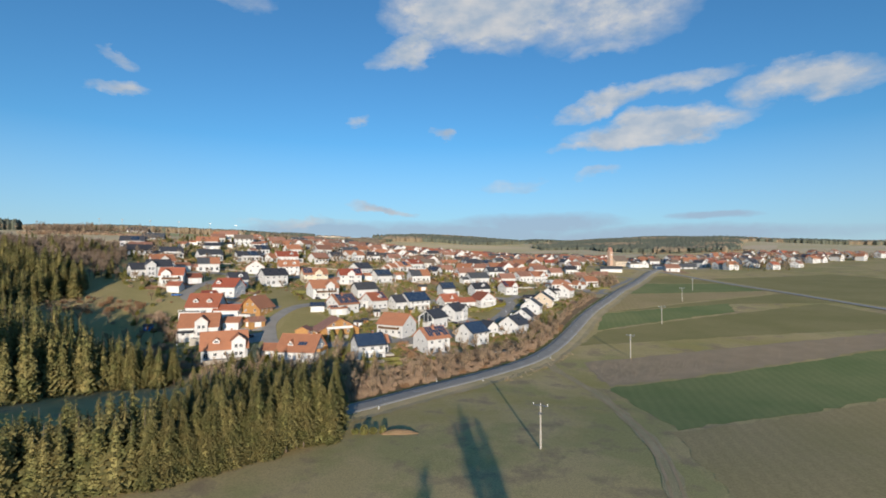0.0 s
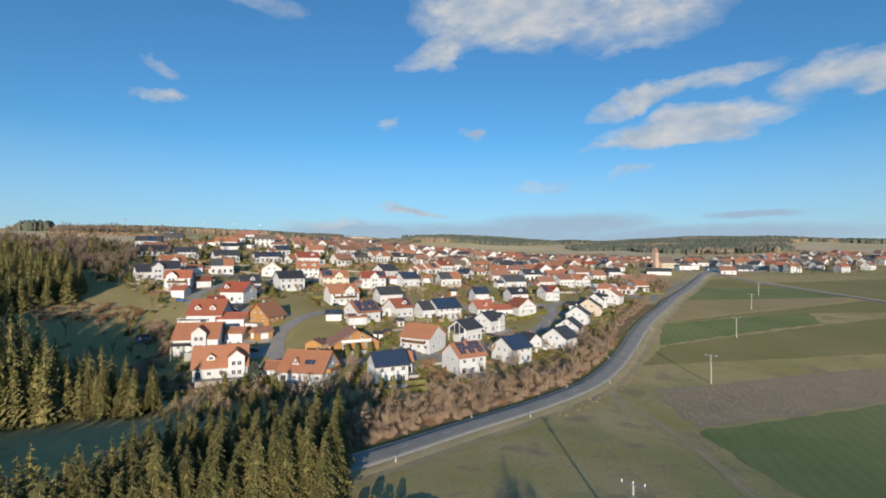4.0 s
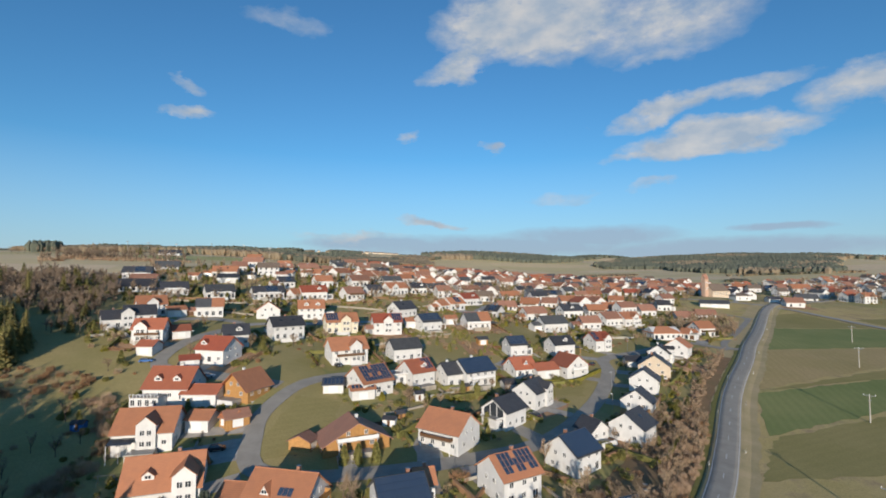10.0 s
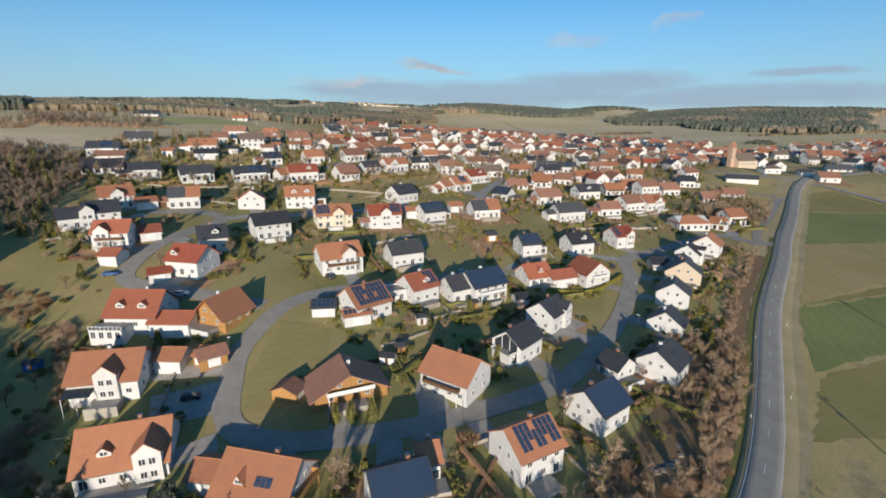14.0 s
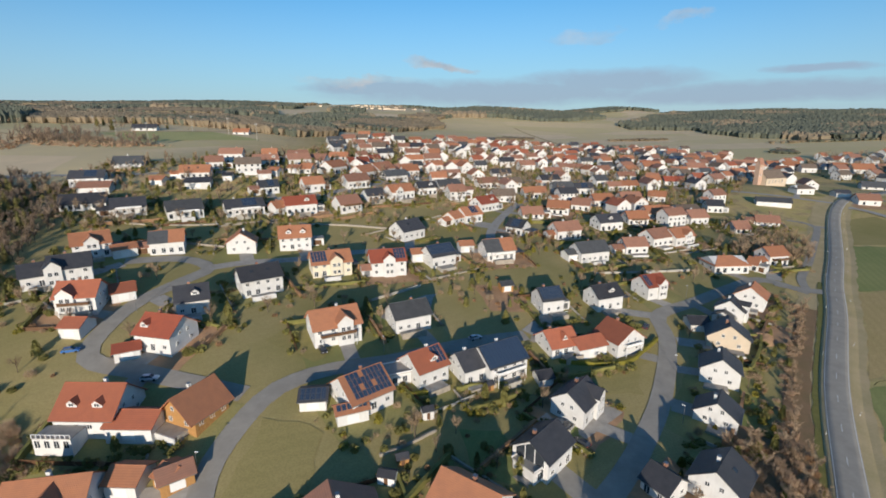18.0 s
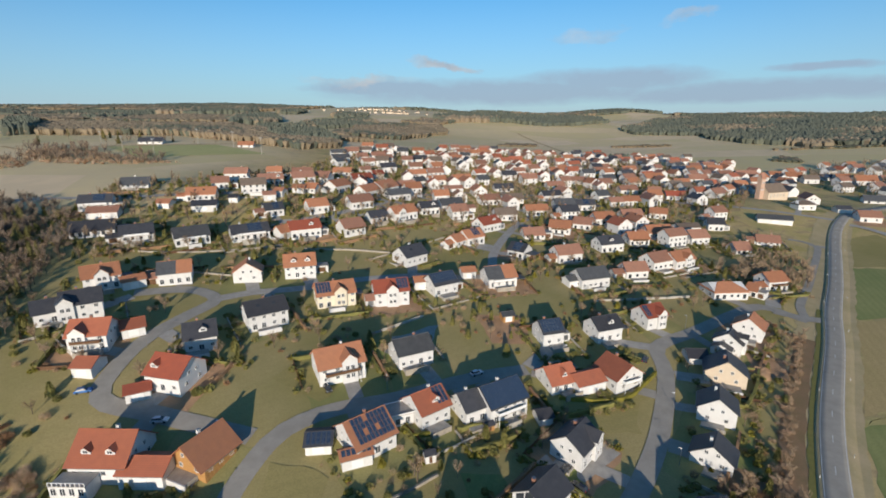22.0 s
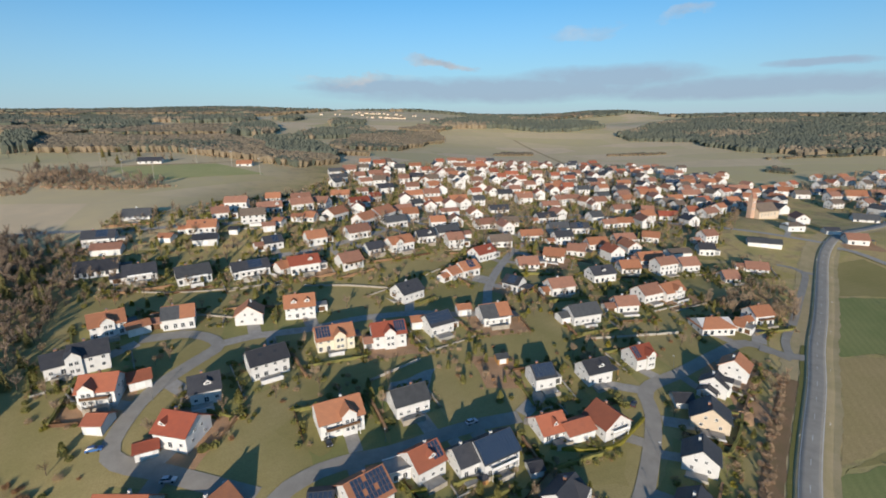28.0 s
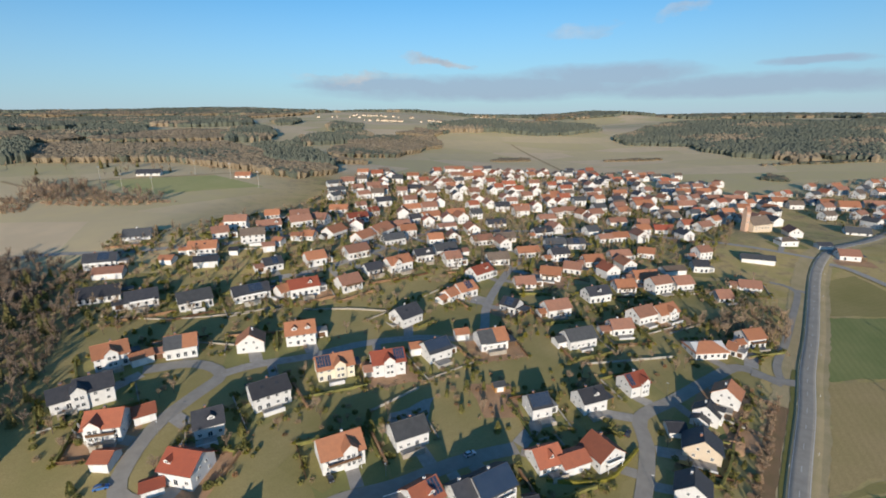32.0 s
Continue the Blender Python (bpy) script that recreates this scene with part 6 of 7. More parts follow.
plant(THUJA[2], -41.8, 64.4, 1.1, 0, "yellow-green conifer beside a blue spruce", "conifer", "garden conifers")
for x, y in [(-22.2, 84.8), (-19.0, 85.7), (-14.8, 86.8)]:
    plant(THUJA[1], x, y, 1.15, x, "broad green conifer before a timber house", "conifer", "garden conifers")
plant(BARE[2], -17.5, 68.8, 0.85, 1, "slender bare tree beside the street", "tree", "garden trees")
for x, y in ((5.4, 81.1), (8.8, 64.7)):
    plant(RUSSET[0], x, y, 1.9, 2, "wide russet-leaved bush in a garden", "bush", "bare garden bushes")


def pond(ring):
    """A garden pond: a dark sheet of water inside a rim of stones."""
    line = smooth_line(list(ring) + [ring[0]], 1.0)
    z = min(float(height(p.x, p.y)) for p in line) + 0.25
    p = thing("garden_pond", "dark garden pond with a rim of stones", "pond", pose(line[0].x, line[0].y, z))
    o = Vector((line[0].x, line[0].y, 0))
    s = Shape()
    s.solid([tuple(q - o + Vector((0, 0, -1.2))) for q in line[:-1]], [tuple(q - o) for q in line[:-1]])
    part("water", s, "glass", p, "still dark water")
    for q in line[:-1:2]:
        s = Shape()
        k = rnd.uniform(0.35, 0.6)
        s.box(q.x - o.x - k, q.x - o.x + k, q.y - o.y - k, q.y - o.y + k, -0.6, rnd.uniform(0.1, 0.3))
        part("rim_stone", s, "stone", p)


pond(POND)
upper = [s for s in spots_in([(-215, 235), (-150, 215), (-90, 245), (0, 300), (100, 330), (190, 345), (240, 420), (330, 560), (180, 720), (40, 690), (-110, 560), (-130, 400), (-200, 320)], 5.6, 0.5, 0.6, 1.3)
         if not any((s[0] - a) ** 2 + (s[1] - b) ** 2 < 52 for a, b in PLACED)]
thicket("upper_garden_bushes", LITTLE * 2 + SMALL, [(x + dx, y + dy, s * 1.5) for x, y, s in upper[::2] for dx, dy in ((0, 0), (2.2, 1.0))], ["bare_twigs", "russet_leaves", "dry_brush", "hedge_green", "golden_conifer"], "mixed bare and green garden bushes in the upper village", "bushes")
thicket("upper_garden_trees", LIGHT_BARE + SLIM, [(x, y, s * 0.78) for x, y, s in upper[1::2]], ["bark", "bare_twigs", "hedge_green"],
        "small garden trees and conifers in the upper village", "trees")

beyond = [s for s in spots_in(BEYOND, 7.0, 0.5, 0.6, 1.2) if not any((s[0] - a) ** 2 + (s[1] - b) ** 2 < 45 for a, b in PLACED)]
thicket("gardens_beyond_the_junction", LIGHT_BARE + LITTLE + SMALL, beyond, ["bark", "bare_twigs", "russet_leaves", "dry_brush", "hedge_green", "golden_conifer"],
        "brown garden trees and bushes beyond the junction", "trees")

# ---- woods and places far off ----


def far_wood(name, stands, ridges, mat, label, conifer=True):
    """A distant wood: an uneven closed canopy with small crowns rising out of it. stands: height and outline; ridges: middle, half sizes and height."""
    r = np.random.RandomState(len(stands) + int(conifer))
    rings = [(tall, ring) for tall, ring in stands]
    for cx, cy, rx, ry, tall in ridges:
        rings.append((tall, [(cx + rx * math.cos(t) * (1 + 0.25 * math.sin(3 * t + cx)), cy + ry * math.sin(t) * (1 + 0.2 * math.sin(5 * t + cy)))
                             for t in np.arange(28) * math.pi / 14]))
    verts, faces, which, base = [], [], [], 0
    for tall, ring in rings:
        xs, ys = np.array([p[0] for p in ring], float), np.array([p[1] for p in ring], float)
        away = math.hypot(xs.mean(), ys.mean())
        gap = max(2.4, away * 0.0062)
        gx, gy = np.meshgrid(np.arange(xs.min(), xs.max(), gap), np.arange(ys.min(), ys.max(), gap))
        x, y = (gx + r.uniform(-0.45, 0.45, gx.shape) * gap).ravel(), (gy + r.uniform(-0.45, 0.45, gy.shape) * gap).ravel()
        hit = np.zeros(len(x), bool)
        wob = np.sin(x * 0.031 + y * 0.017) * gap * 1.2 + np.sin(y * 0.06) * gap * 0.8
        for i in range(len(xs)):
            ax, ay, bx, by = xs[i - 1], ys[i - 1], xs[i], ys[i]
            with np.errstate(divide="ignore", invalid="ignore"):
                hit ^= ((ay > y) != (by > y)) & (x + wob < ax + (y - ay) * (bx - ax) / (by - ay))
        x, y = x[hit], y[hit]
        n, k = len(x), 5
        h = tall * r.uniform(0.84, 1.08, n) * (0.93 + 0.12 * np.sin(x * 0.021) * np.sin(y * 0.027))
        z = height(x, y)
        w = gap * r.uniform(0.62, 0.95, n)
        ang = np.arange(k) * 2 * np.pi / k
        o = r.uniform(0, 6.28, n)
        c, s = np.cos(ang[None] + o[:, None]), np.sin(ang[None] + o[:, None])
        j = r.uniform(0.8, 1.2, (n, k))
        foot = 0.8 if conifer else 0.3
        low = np.stack([x[:, None] + c * w[:, None] * foot, y[:, None] + s * w[:, None] * foot, np.repeat(z[:, None] - 0.5, k, 1)], 2)
        f, g = (0.62, 1.0) if conifer else (0.8, 1.05)
        mid = np.stack([x[:, None] + c * w[:, None] * j * g, y[:, None] + s * w[:, None] * j * g, (z + h * f)[:, None] + r.uniform(-0.08, 0.08, (n, k)) * h[:, None]], 2)
        top = np.stack([x + r.uniform(-0.2, 0.2, n) * w, y + r.uniform(-0.2, 0.2, n) * w, z + h], 1)[:, None]
        verts.append(np.concatenate([low, mid, top], 1).reshape(-1, 3))
        other = (np.sin(x * 0.017 + 1.0) * np.sin(y * 0.021 + 0.5) + r.normal(0, 0.3, n) > 0.62).astype(int)
        for i in range(n):
            which += [other[i]] * (2 * k)
            for a in range(k):
                b = (a + 1) % k
                faces.append((base + a, base + b, base + k + b, base + k + a))
                faces.append((base + k + a, base + k + b, base + 2 * k))
            base += 2 * k + 1
    tagged(new(name, mesh_from(name, np.concatenate(verts).tolist(), faces, [mat, "hazedbrown" if conifer else "hazedwood"], which)), label, "wood", kind="stuff")


CONIFER_STANDS = (
    (12, [(383, 1152), (436, 1238), (579, 1425), (848, 1753), (838, 1415), (965, 1334), (1099, 1289), (668, 776), (636, 810), (627, 846), (574, 797), (538, 796), (548, 839), (492, 888), (493, 959), (501, 1043), (429, 1080), (376, 1102)]),
    (14, [(-49, 1261), (-30, 1353), (57, 1448), (456, 2469), (504, 2195), (390, 1372), (385, 1301), (285, 1243), (211, 1217), (119, 1253), (7, 1242)]),
    (12, [(-276, 834), (-282, 1026), (-252, 1155), (-192, 1184), (-149, 1078), (-175, 1008), (-237, 901)]),
    (12, [(-306, 1228), (-302, 1382), (-230, 1324), (-208, 1240), (-284, 1179)]),
    (14, [(-738, 942), (-846, 1201), (-743, 1213), (-590, 964), (-598, 864)]),
    (15, [(-780, 1273), (-1145, 2234), (-726, 1821), (-496, 1283), (-595, 1192)]),
    (13, [(-411, 916), (-489, 1132), (-430, 1181), (-360, 1060), (-338, 928), (-376, 869)]),
    (13, [(-475, 1390), (-497, 1585), (-412, 1373), (-415, 1278)]),
    (17, [(-709, 790), (-686, 806), (-582, 705), (-497, 598), (-513, 573)]),
    (12, [(-321, 805), (-305, 862), (-201, 762), (-139, 636), (-139, 603), (-166, 630), (-222, 628)]),
    (16, [(-1019, 1134), (-1707, 1895), (-1551, 2128), (-1152, 2199), (-775, 1393), (-945, 1300)]),
)
BARE_STANDS = (
    (9, [(-596, 720), (-587, 784), (-487, 753), (-416, 796), (-366, 826), (-296, 755), (-218, 618), (-162, 615), (-128, 585), (-163, 529), (-231, 565), (-334, 601), (-397, 594), (-460, 588), (-486, 589)]),
    (9, [(-184, 799), (-195, 993), (-143, 1112), (-44, 1131), (-15, 1061), (-55, 899), (-95, 803), (-157, 717)]),
    (10, [(-587, 822), (-626, 936), (-551, 1056), (-475, 1072), (-384, 866), (-465, 837)]),
    (10, [(669, 919), (729, 944), (698, 866), (621, 802), (616, 829)]),
    (10, [(-786, 877), (-929, 1035), (-787, 1005), (-617, 864), (-628, 803)]),
    (10, [(-124, 1162), (-78, 1277), (-48, 1233), (7, 1226), (-45, 1148)]),
    (4, [(71, 863), (87, 912), (146, 924), (146, 892)]),
    (4, [(418, 677), (449, 709), (461, 686), (444, 654)]),
)
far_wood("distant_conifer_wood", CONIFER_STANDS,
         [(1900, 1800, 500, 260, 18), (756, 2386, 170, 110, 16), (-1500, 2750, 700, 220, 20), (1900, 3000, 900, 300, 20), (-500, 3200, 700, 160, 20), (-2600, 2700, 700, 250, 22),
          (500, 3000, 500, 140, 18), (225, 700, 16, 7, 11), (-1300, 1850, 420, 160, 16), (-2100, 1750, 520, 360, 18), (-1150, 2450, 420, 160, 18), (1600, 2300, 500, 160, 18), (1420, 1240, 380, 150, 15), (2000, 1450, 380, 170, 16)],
         "hazedwood", "dark conifer woods on the far hills")
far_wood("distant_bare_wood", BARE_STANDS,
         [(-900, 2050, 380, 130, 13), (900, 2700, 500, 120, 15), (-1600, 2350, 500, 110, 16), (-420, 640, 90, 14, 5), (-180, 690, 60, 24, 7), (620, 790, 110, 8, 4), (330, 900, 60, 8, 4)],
         "hazedbrown", "bare brown woods and hedges on the far hills", False)


def far_town():
    """Pale specks of a town on the far slope."""
    r = random.Random(5)
    s = Shape()
    for cx, cy, sx, sy, n in ((-187, 1591, 50, 10, 16), (-99, 1962, 60, 20, 14), (-278, 1909, 70, 15, 14), (-386, 1767, 30, 10, 5), (210, 2885, 40, 15, 5)):
        for i in range(n):
            x, y = r.gauss(cx, sx), r.gauss(cy, sy)
            z = float(height(x, y))
            w, d, h = r.uniform(2, 6), r.uniform(6, 10), r.uniform(2.5, 5.0)
            s.box(x - w, x + w, y - d / 2, y + d / 2, z - 3, z + h)
            s.solid([(x - w, y - d / 2, z + h), (x + w, y - d / 2, z + h), (x + w, y + d / 2, z + h), (x - w, y + d / 2, z + h)],
                    [(x - w, y - 0.1, z + h + 3), (x + w, y - 0.1, z + h + 3), (x + w, y + 0.1, z + h + 3), (x - w, y + 0.1, z + h + 3)], 1)
    for i in range(9):
        x, y = r.gauss(-1180, 40), r.gauss(2700, 20)
        z = float(height(x, y))
        s.box(x - 12, x + 12, y - 8, y + 8, z - 3, z + r.uniform(10, 16))
    tagged(new("distant_town", s.mesh("distant_town", "beige", "umber")), "pale buildings of a distant town on the slope", "town", kind="stuff")


far_town()

# the sports ground above the village
for ring in ([(-361, 421), (-383, 463), (-333, 459), (-287, 429), (-236, 415), (-217, 407), (-250, 392), (-302, 385), (-335, 398)], [(-366, 407), (-345, 407), (-328, 395), (-315, 369), (-326, 362)]):
    thicket("sports_ground_scrub", TAN + RUSSET + BUSH[:2] + WOODLAND[:2], [(x, y, s * (1.1 if rnd.random() < 0.8 else 0.6)) for x, y, s in spots_in(ring, 3.2, 0.5, 0.5, 1.0)],
            ["tan_scrub", "russet_leaves", "bare_twigs", "bark", "wood_twigs"], "russet scrub below the sports ground", "bushes")
patch("sports_field", (-330, 481), (-262, 424), (-178, 482), (-244, 524), "pitch", 0.15, "mown olive-green sports field", "sports field")
strip("path", smooth_line([(-428, 477), (-373, 452), (-334, 487), (-311, 495), (-269, 515), (-238, 538), (-198, 561)]), 4, "track", 0.2, "pale gravel path at the sports ground", "path")
strip("track", smooth_line([(138, 1112), (164, 938), (178, 771)]), 5, "track", 0.3, "pale field track down the far slope", "track")
house(-306, 514, 14, 22, 10, 6.0, "slate")
house(-213, 522, 8, 15, 9, 5.5, "tile")


def floodlight(x, y):
    f = thing("floodlight", "tall grey floodlight mast at the sports ground", "floodlight", pose(x, y, float(height(x, y))), "floodlights at the sports ground")
    s = Shape()
    limb(s, (0, 0, -0.5), (0, 0, 15), 0.2, 0.12, 8)
    part("mast", s, "concrete", f)
    for q in (-0.7, 0.7):
        box_part("lamp", f, "metal", q - 0.45, q + 0.45, -0.2, 0.25, 14.6, 15.4)


for p in ((-326, 470), (-285, 438), (-252, 428), (-180, 476), (-222, 512), (-262, 520)):
    floodlight(*p)

# ---- along the road ----


def power_pole(x, y, turn):
    p = thing("power_pole", "pale concrete power pole with a crossarm in the field", "power pole", pose(x, y, float(height(x, y)), 0, 0, turn), "power poles in the fields")
    s = Shape()
    limb(s, (0, 0, -0.8), (0, 0, 8.3), 0.23, 0.14, 10)
    part("pole", s, "concrete", p)
    arm = box_part("crossarm", p, "metal", -1.5, 1.5, -0.07, 0.07, 8.2, 8.36)
    for q in (-1.4, 0.0, 1.4):
        s = Shape()
        limb(s, (q, 0, 8.36), (q, 0, 8.55), 0.06, 0.09, 8)
        limb(s, (q, 0, 8.55), (q, 0, 8.72), 0.09, 0.05, 8)
        part("insulator", s, "frame", arm)
    for q in (-1, 1):
        s = Shape()
        limb(s, (0, 0, 7.4), (q * 1.0, 0, 8.2), 0.035, 0.035, 5)
        part("brace", s, "metal", p)
    box_part("switch_box", p, "metal", -0.35, 0.35, -0.3, -0.1, 6.6, 7.0)


for x, y in ((29.6, -17.9), (89.4, 62.9), (133.6, 117.1), (182, 176.5), (223, 228)):
    power_pole(x, y, -36)

POST = {}


def delineator(x, y, turn, lift):
    if not POST:
        s = Shape()
        s.solid([(-0.09, -0.06, -0.3), (0.09, -0.06, -0.3), (0.09, 0.06, -0.3), (-0.09, 0.06, -0.3)], [(-0.07, -0.05, 1.05), (0.07, -0.05, 1.0), (0.07, 0.05, 1.0), (-0.07, 0.05, 1.05)])
        POST["body"] = s.mesh("body", "frame")
        s = Shape()
        s.box(-0.095, 0.095, -0.066, 0.066, 0.68, 0.86)
        POST["band"] = s.mesh("band", "rubber")
    d = thing("delineator", "white roadside delineator post with a black band", "marker post", pose(x, y, float(height(x, y)) + lift, 0, 0, turn), "posts along the road")
    part("body", POST["body"], None, d)
    part("band", POST["band"], None, d, "black reflector band")


for i in range(30, len(ROAD) - 8, 13):
    d = (ROAD[i + 1] - ROAD[i]).normalized()
    r = Vector((d.y, -d.x, 0))
    for o, lift in ((-3.7, 0.58), (4.1, 0.36)):
        p = ROAD[i + (4 if o > 0 else 0)] + r * o
        delineator(p.x, p.y, math.degrees(math.atan2(d.y, d.x)), lift)


def street_lamp(x, y, turn):
    l = thing("street_lamp", "slim grey street lamp beside the residential street", "street lamp", pose(x, y, float(height(x, y)), 0, 0, turn), "street lamps")
    s = Shape()
    limb(s, (0, 0, -0.4), (0, 0, 5.2), 0.07, 0.045, 8)
    part("pole", s, "metal", l)
    s = Shape()
    s.solid([(-0.1, -0.1, 5.15), (0.75, -0.12, 5.2), (0.75, 0.12, 5.2), (-0.1, 0.1, 5.15)], [(-0.1, -0.06, 5.3), (0.7, -0.08, 5.3), (0.7, 0.08, 5.3), (-0.1, 0.06, 5.3)])
    part("head", s, "frame", l)


for x, y, a in ((4.5, 86, 90), (58.5, 130, 140), (117, 199, 60), (38, 174, 0), (66, 152, 180), (-53, 106, 0), (-98, 160, 0), (-20, 150, -90), (-60, 127, 90), (90, 198, 120), (15, 262, 180), (36, 322, 0)):
    street_lamp(x, y, a)


def car(x, y, turn, paint, words):
    c = thing("car", f"{words} car parked beside the street", "car", pose(x, y, float(height(x, y)) + 0.2, 0, 0, turn), "parked cars")
    s = Shape()
    lower = [(-2.1, 0.3), (2.1, 0.3), (2.15, 0.62), (1.95, 0.82), (0.95, 0.95), (-2.0, 0.98), (-2.15, 0.7)]
    s.solid([(a, -0.86, h) for a, h in lower][::-1], [(a, 0.86, h) for a, h in lower][::-1])
    part("body", s, paint, c)
    s = Shape()
    s.solid([(-1.95, -0.8, 0.97), (1.0, -0.8, 0.94), (1.0, 0.8, 0.94), (-1.95, 0.8, 0.97)], [(-1.5, -0.62, 1.44), (0.25, -0.62, 1.46), (0.25, 0.62, 1.46), (-1.5, 0.62, 1.44)], 0, 1)
    part("cabin", s, ("glass", paint), c, "tinted windows under a painted roof")
    for a in (-1.35, 1.35):
        for b in (-0.86, 0.86):
            s = Shape()
            limb(s, (a, b - 0.1, 0.32), (a, b + 0.1, 0.32), 0.32, 0.32, 12)
            for q in (b - 0.1, b + 0.1):
                s.face([(a + 0.32 * math.cos(t * 0.5236), q, 0.32 + 0.32 * math.sin(t * 0.5236)) for t in range(12)])
            part("wheel", s, "rubber", c)
    for b in (-0.6, 0.6):
        box_part("headlight", c, "frame", 2.1, 2.17, b - 0.18, b + 0.18, 0.62, 0.74)
        box_part("tail_light", c, "reddish", -2.17, -2.1, b - 0.16, b + 0.16, 0.7, 0.85)


for x, y, a, p, w in ((7.2, 161.8, 30, "carwhite", "silver-white"), (-103.5, 139.5, 20, "blue", "blue"), (-77.6, 131.5, 8, "carwhite", "silver-white"), (-90, 139.5, 25, "carpaint", "dark"),
                      (28, 126, 50, "carpaint", "dark"), (30.5, 121, 130, "carpaint", "dark"), (66, 175, 60, "carpaint", "dark"), (-56, 92, 20, "carpaint", "dark"), (-37, 147, -60, "carpaint", "dark")):
    car(x, y, a, p, w)

# ---- in the gardens ----


def shed(x, y, turn, l, w, h, mat, words):
    g = thing("garden_shed", words, "shed", pose(x, y, float(height(x, y)), 0, 0, turn), "garden sheds")
    part("wall", gable_walls(l, w, h - 0.7, h, 0.6), mat, g)
    part("roof", gable_roof(l, w, h - 0.7, h, 0.2, 0.2), "slate", g)
    box_part("door", g, "darkwood", -0.4, 0.4, -w / 2 - 0.05, -w / 2 + 0.01, 0, 1.8)


shed(-6.2, 125.5, 20, 2.8, 2.4, 2.9, "white", "small white garden shed with a grey roof")
shed(-13.5, 106, -10, 3.6, 2.6, 2.6, "frame", "white garden cabin beside a driveway")
shed(-11, 111, 20, 2.6, 2.2, 2.3, "wood", "wooden garden hut with a dark roof")
shed(9.5, 138.5, 25, 2.6, 2.2, 2.4, "wood", "wooden garden hut beside a hedge")
shed(-77, 186, 30, 3, 2.4, 2.4, "frame", "white garden shed beside the lane")
shed(-98, 101, 10, 3.2, 2.4, 2.4, "blue", "blue wooden playhouse in the shaded meadow")


def annex(x, y, turn):
    """The flat-roofed block in front of the modern house."""
    g = thing("annex", "white flat-roofed annex with a paved roof terrace", "annex", pose(x, y, float(height(x, y)), 0, 0, turn))
    box_part("wall", g, "white", -3.2, 3.2, -3.0, 3.0, -1.5, 2.9)
    s = Shape()
    s.box(-3.45, 3.45, -3.25, 3.25, 2.9, 3.1)
    part("roof", s, "paving", g, "grey flat roof")
    for q in (-1, 1):
        box_part("parapet", g, "frame", -3.45, 3.45, q * 3.2 - 0.06, q * 3.2 + 0.06, 3.1, 3.45)
    for q in (-1.4, 1.4):
        add_window(g, q, -3.02, 1.2, 0, 1.4, 1.9)


annex(17.6, 112.2, 40)
annex(-15.2, 138.7, 25)


def swing(x, y, turn):
    g = thing("swing_set", "grey metal swing frame with blue slide in a garden", "swing", pose(x, y, float(height(x, y)), 0, 0, turn), "swings")
    for q in (-1.6, 1.6):
        for r in (-0.9, 0.9):
            s = Shape()
            limb(s, (q, r, -0.1), (q, 0, 2.2), 0.05, 0.05, 6)
            part("leg", s, "metal", g)
    s = Shape()
    limb(s, (-1.7, 0, 2.2), (1.7, 0, 2.2), 0.05, 0.05, 6)
    part("beam", s, "metal", g)
    s = Shape()
    s.slab((1.7, -0.3, 1.5), (3.6, -0.3, 0.1), (3.6, 0.3, 0.1), (1.7, 0.3, 1.5), 0.08)
    part("slide", s, "blue", g)


swing(-76, 80, 15)
swing(27, 70.5, 30)


def garden_wall(line, h, mat, words, thick=0.35):
    """A low wall or hedge that follows the land."""
    line = smooth_line(line, 1.5)
    s = Shape()
    prev = None
    for i, q in enumerate(line):
        d = (line[min(i + 1, len(line) - 1)] - line[max(i - 1, 0)]).normalized()
        r = Vector((d.y, -d.x, 0)) * thick / 2
        z = float(height(q.x, q.y))
        wob = rnd.uniform(-0.14, 0.14) * h
        ring = [(q.x - r.x, q.y - r.y, z - 0.6), (q.x + r.x, q.y + r.y, z - 0.6), (q.x + r.x * 0.9, q.y + r.y * 0.9, z + h + wob), (q.x - r.x * 0.9, q.y - r.y * 0.9, z + h + wob)]
        if prev:
            for a in range(4):
                b = (a + 1) % 4
                s.face([prev[a], prev[b], ring[b], ring[a]])
        else:
            s.face(ring[::-1])
        prev = ring
    s.face(prev)
    return tagged(new("hedge" if mat in ("thuja", "gold", "russet") else "garden_wall", s.mesh("hedge" if mat in ("thuja", "gold", "russet") else "garden_wall", mat)), words,
                  "hedge" if mat in ("thuja", "gold", "russet") else "wall", "hedges" if mat in ("thuja", "gold", "russet") else "garden walls")


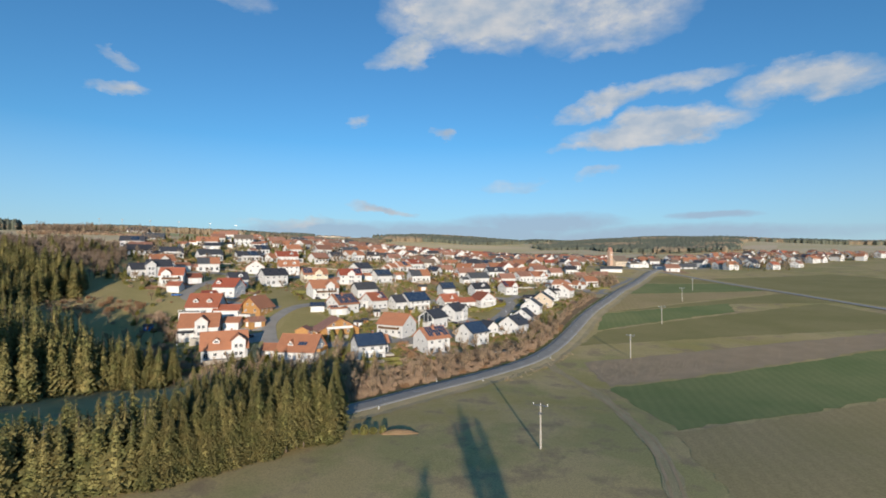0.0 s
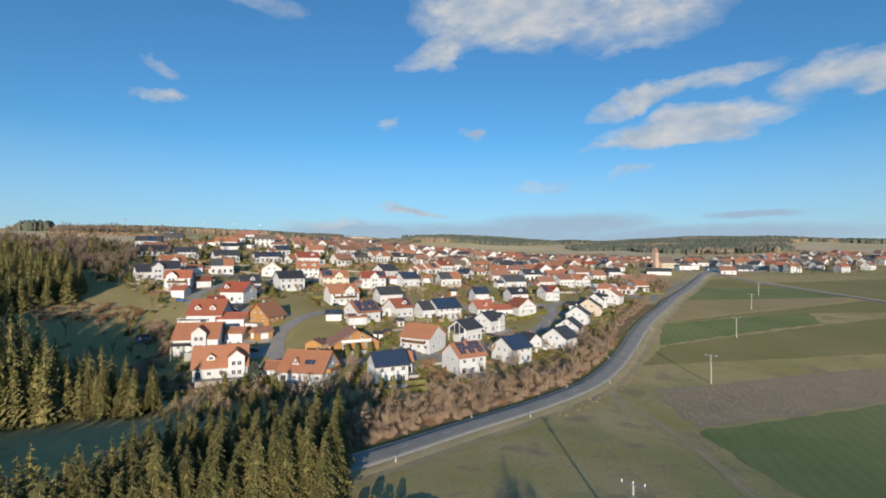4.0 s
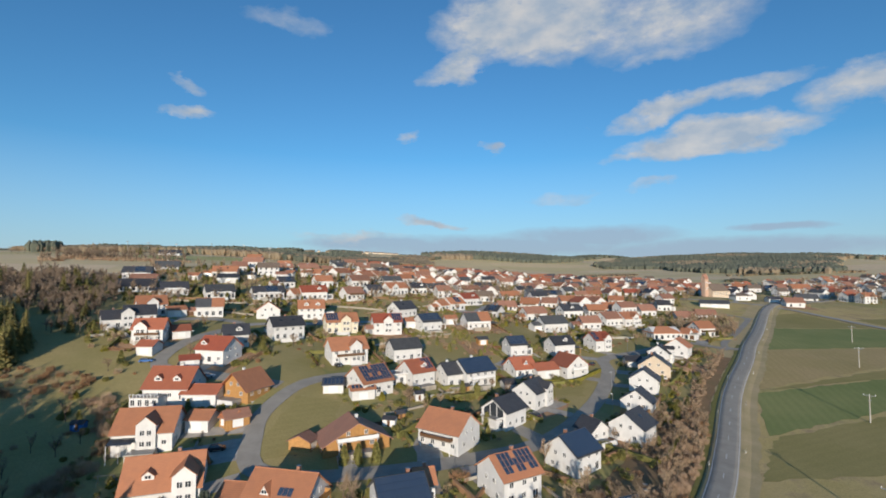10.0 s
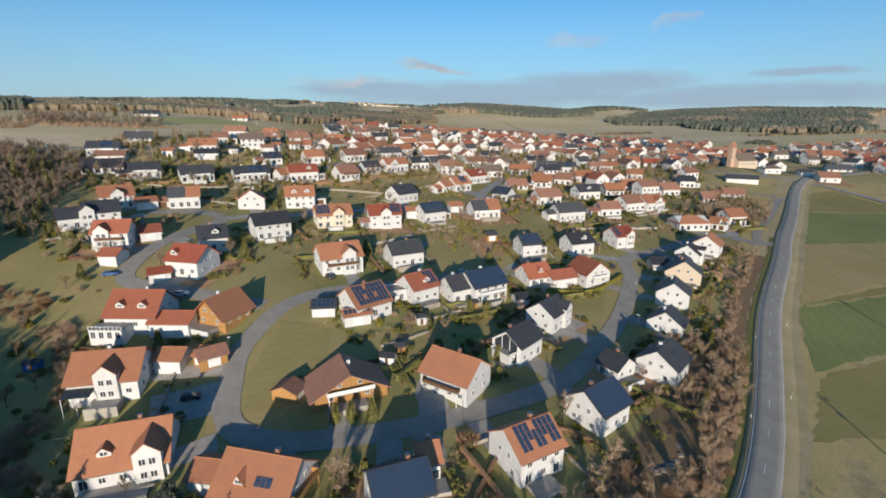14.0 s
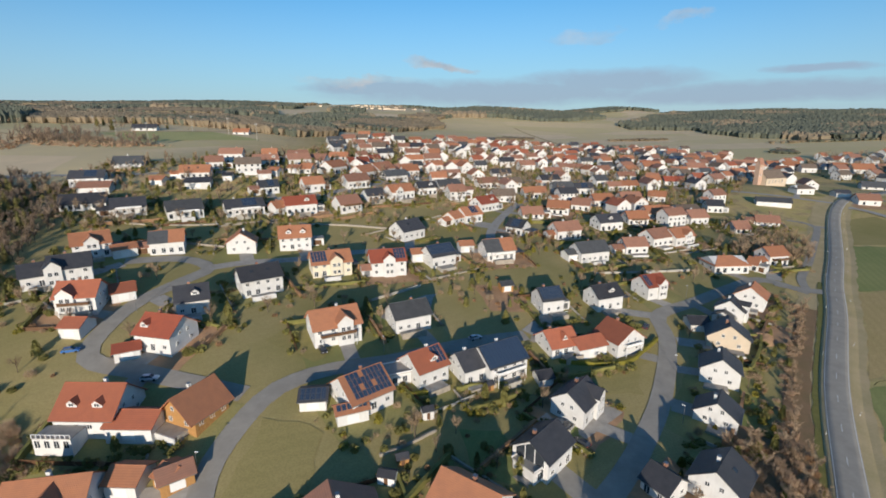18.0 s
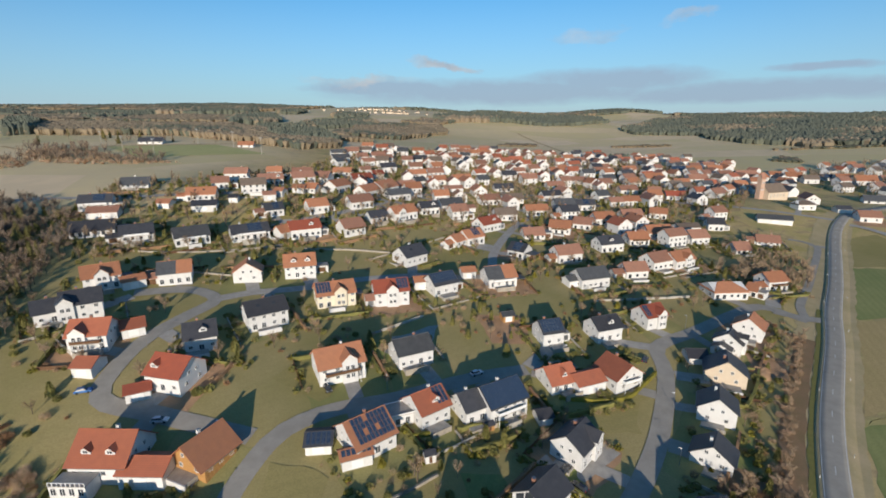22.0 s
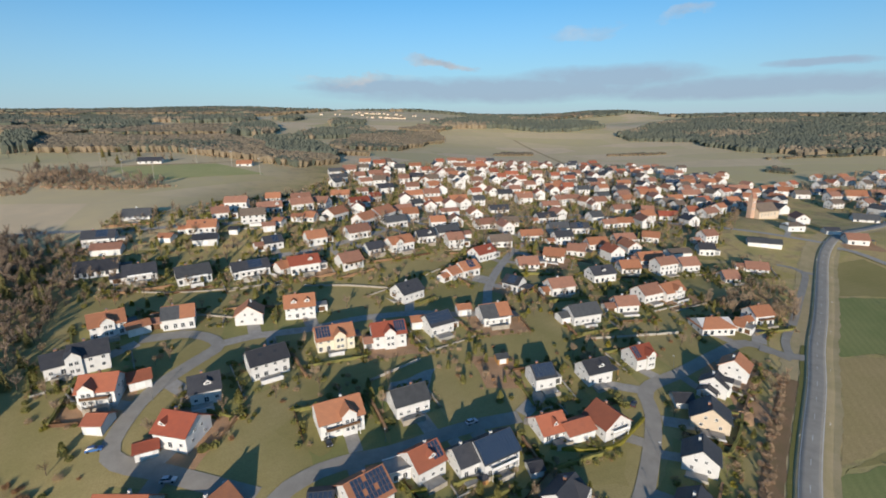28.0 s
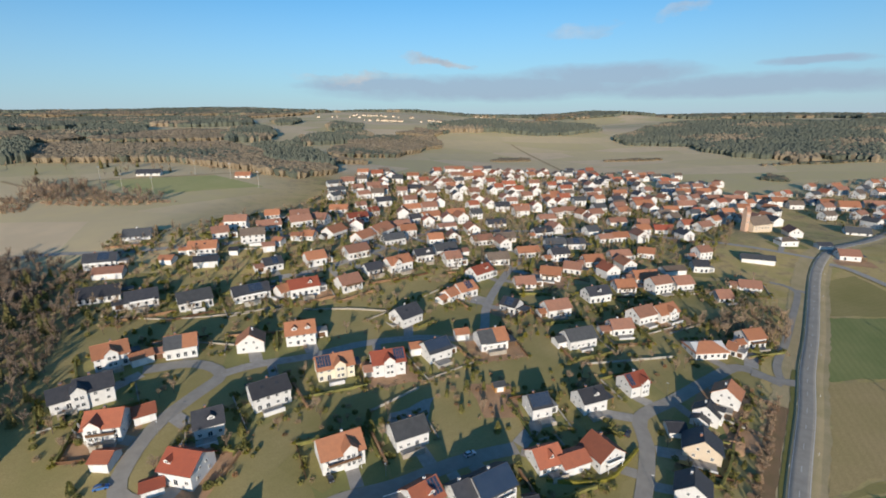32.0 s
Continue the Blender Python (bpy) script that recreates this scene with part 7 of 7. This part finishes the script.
for pts, h, mat, words, t in (
        (((-30, 178), (-21, 186), (-12, 194)), 1.0, "concrete", "pale concrete garden wall across the slope", 0.3),
        (((60, 216), (80, 220), (104, 225)), 1.0, "concrete", "pale concrete garden wall across the slope", 0.3),
        (((-73, 247), (-52, 251), (-32, 252)), 0.9, "stone", "pale stone terrace wall across the slope", 0.4),
        (((-110, 150), (-118, 154), (-125, 158)), 1.4, "concrete", "white stepped terrace wall beside a garden", 0.5),
        (((-112, 153), (-120, 157), (-127, 162)), 1.6, "concrete", "white stepped terrace wall beside a garden", 0.5),
        (((-68, 66), (-60, 66.5), (-52, 70)), 0.9, "stone", "layered stone terrace wall below a garden", 0.6),
        (((-66, 63), (-58, 64), (-50, 67)), 0.7, "stone", "layered stone terrace wall below a garden", 0.6),
        (((-16, 112), (-10, 116), (-4, 121)), 0.6, "stone", "rough stone garden edging", 0.6),
        (((-94, 213), (-110, 212), (-128, 208)), 0.8, "stone", "pale stone terrace wall across the slope", 0.4),
        (((-160, 225), (-130, 228), (-100, 240), (-75, 256)), 0.7, "stone", "pale stone terrace wall below the upper gardens", 0.4),
        (((32, 153.5), (42, 153), (53, 155), (60, 161), (67, 168)), 1.3, "gold", "yellow-green clipped garden hedge", 0.9),
        (((57, 92), (62, 97), (70, 108)), 1.6, "gold", "yellow-green clipped garden hedge", 0.9),
        (((66, 123), (73, 131), (80, 141)), 1.5, "russet", "russet-brown beech hedge beside a garden", 0.8),
        (((88, 152), (96, 161), (102, 170)), 1.5, "thuja", "dark green clipped garden hedge", 0.9),
        (((-16, 60), (-8, 58), (0, 62)), 1.2, "thuja", "dark green clipped garden hedge", 0.8),
        (((4, 62), (7, 69), (11, 77)), 1.1, "russet", "russet-brown beech hedge beside a garden", 0.7),
        (((18, 84), (26, 86), (32, 82)), 1.0, "russet", "russet-brown beech hedge beside a garden", 0.7),
        (((1, 136), (8, 139), (15, 140)), 1.5, "thuja", "dark green clipped garden hedge", 0.8),
        (((-1, 137), (-6, 134), (-11, 132)), 1.2, "gold", "yellow-green clipped garden hedge", 0.8)):
    garden_wall(pts, h, mat, words, t)

def side_fence(p, q):
    """A slim board fence between two points, following the land."""
    g = thing("garden_fence", "weathered wooden board fence around a garden", "fence", pose(p[0], p[1], float(height(*p))), "garden fences")
    n = max(2, int(math.dist(p, q) / 4.5))
    for i in range(n):
        a = Vector((p[0] + (q[0] - p[0]) * i / n, p[1] + (q[1] - p[1]) * i / n, 0)) - Vector((p[0], p[1], 0))
        b = Vector((p[0] + (q[0] - p[0]) * (i + 1) / n, p[1] + (q[1] - p[1]) * (i + 1) / n, 0)) - Vector((p[0], p[1], 0))
        base = float(height(*p))
        za, zb = float(height(a.x + p[0], a.y + p[1])) - base, float(height(b.x + p[0], b.y + p[1])) - base
        d = (b - a).normalized()
        r = Vector((d.y, -d.x, 0)) * 0.05
        s = Shape()
        s.solid([a - r + Vector((0, 0, za - 0.1)), a + r + Vector((0, 0, za - 0.1)), b + r + Vector((0, 0, zb - 0.1)), b - r + Vector((0, 0, zb - 0.1))],
                [a - r + Vector((0, 0, za + 1.1)), a + r + Vector((0, 0, za + 1.1)), b + r + Vector((0, 0, zb + 1.1)), b - r + Vector((0, 0, zb + 1.1))])
        part("fence_panel", s, "darkwood", g)


for k, (p, q) in enumerate(EDGES):
    if k % 6 == 5:
        side_fence(p, q)
        continue
    mat, h, t, words = (("thuja", 1.5, 0.9, "dark green clipped garden hedge"), ("stone", 0.7, 0.5, "low rough stone wall beside a garden"),
                        ("russet", 1.3, 0.8, "russet-brown beech hedge beside a garden"), ("concrete", 0.8, 0.3, "pale concrete wall holding a garden slope"),
                        ("thuja", 1.1, 0.7, "low dark green garden hedge"))[k % 6]
    garden_wall((p, ((p[0] + q[0]) / 2, (p[1] + q[1]) / 2), q), h, mat, words, t)

for a, b, c, d, mat, words in (
        ((-54, 150), (-38, 142), (-34, 148), (-50, 162), "pasture", "olive lawn on the open slope"),
        ((-29, 160), (-21, 163), (-24, 176), (-31, 172), "winter_wheat", "bright green garden lawn"),
        ((38, 140), (52, 141), (56, 154), (35, 152), "pasture", "olive lawn on an empty plot"),
        ((26, 119), (33, 121), (31, 129), (25, 127), "winter_wheat", "small green lawn beside a driveway"),
        ((72, 128), (79, 131), (83, 140), (76, 141), "winter_wheat", "small green lawn behind a hedge"),
        ((-47, 88), (-30, 88), (-29, 118), (-44, 121), "pasture", "olive lawn inside the street bend"),
        ((4, 109), (14, 108), (12, 124), (2, 122), "winter_wheat", "green garden lawn between houses"),
        ((-24, 168), (-9, 171), (-6, 190), (-22, 178), "paving", "pale paved yard beside a house"),
        ((20, 118), (28, 127), (25, 131), (15, 122), "paving", "pale paved driveway"),
        ((31, 122), (44, 133), (38, 140), (28, 131), "paving", "pale paved driveway"),
        ((-92, 134), (-84, 134), (-84, 140), (-92, 140), "paving", "pale paved driveway"),
        ((-62, 84), (-49, 88), (-50, 97), (-66, 94), "paving", "grey paved forecourt"),
        ((-5, 83), (3, 86), (0, 104), (-6, 100), "paving", "pale paved driveway"),
        ((100, 168), (110, 166), (116, 178), (104, 182), "earth", "bare brown earth mound at a building plot"),
        ((14, 180), (28, 182), (26, 200), (8, 198), "earth", "bare brown earth of a terraced garden")):
    patch("yard" if mat == "paving" else ("lawn" if mat != "earth" else "earth_plot"), a, b, c, d, mat, 0.13, words, "yard" if mat == "paving" else "lawn")
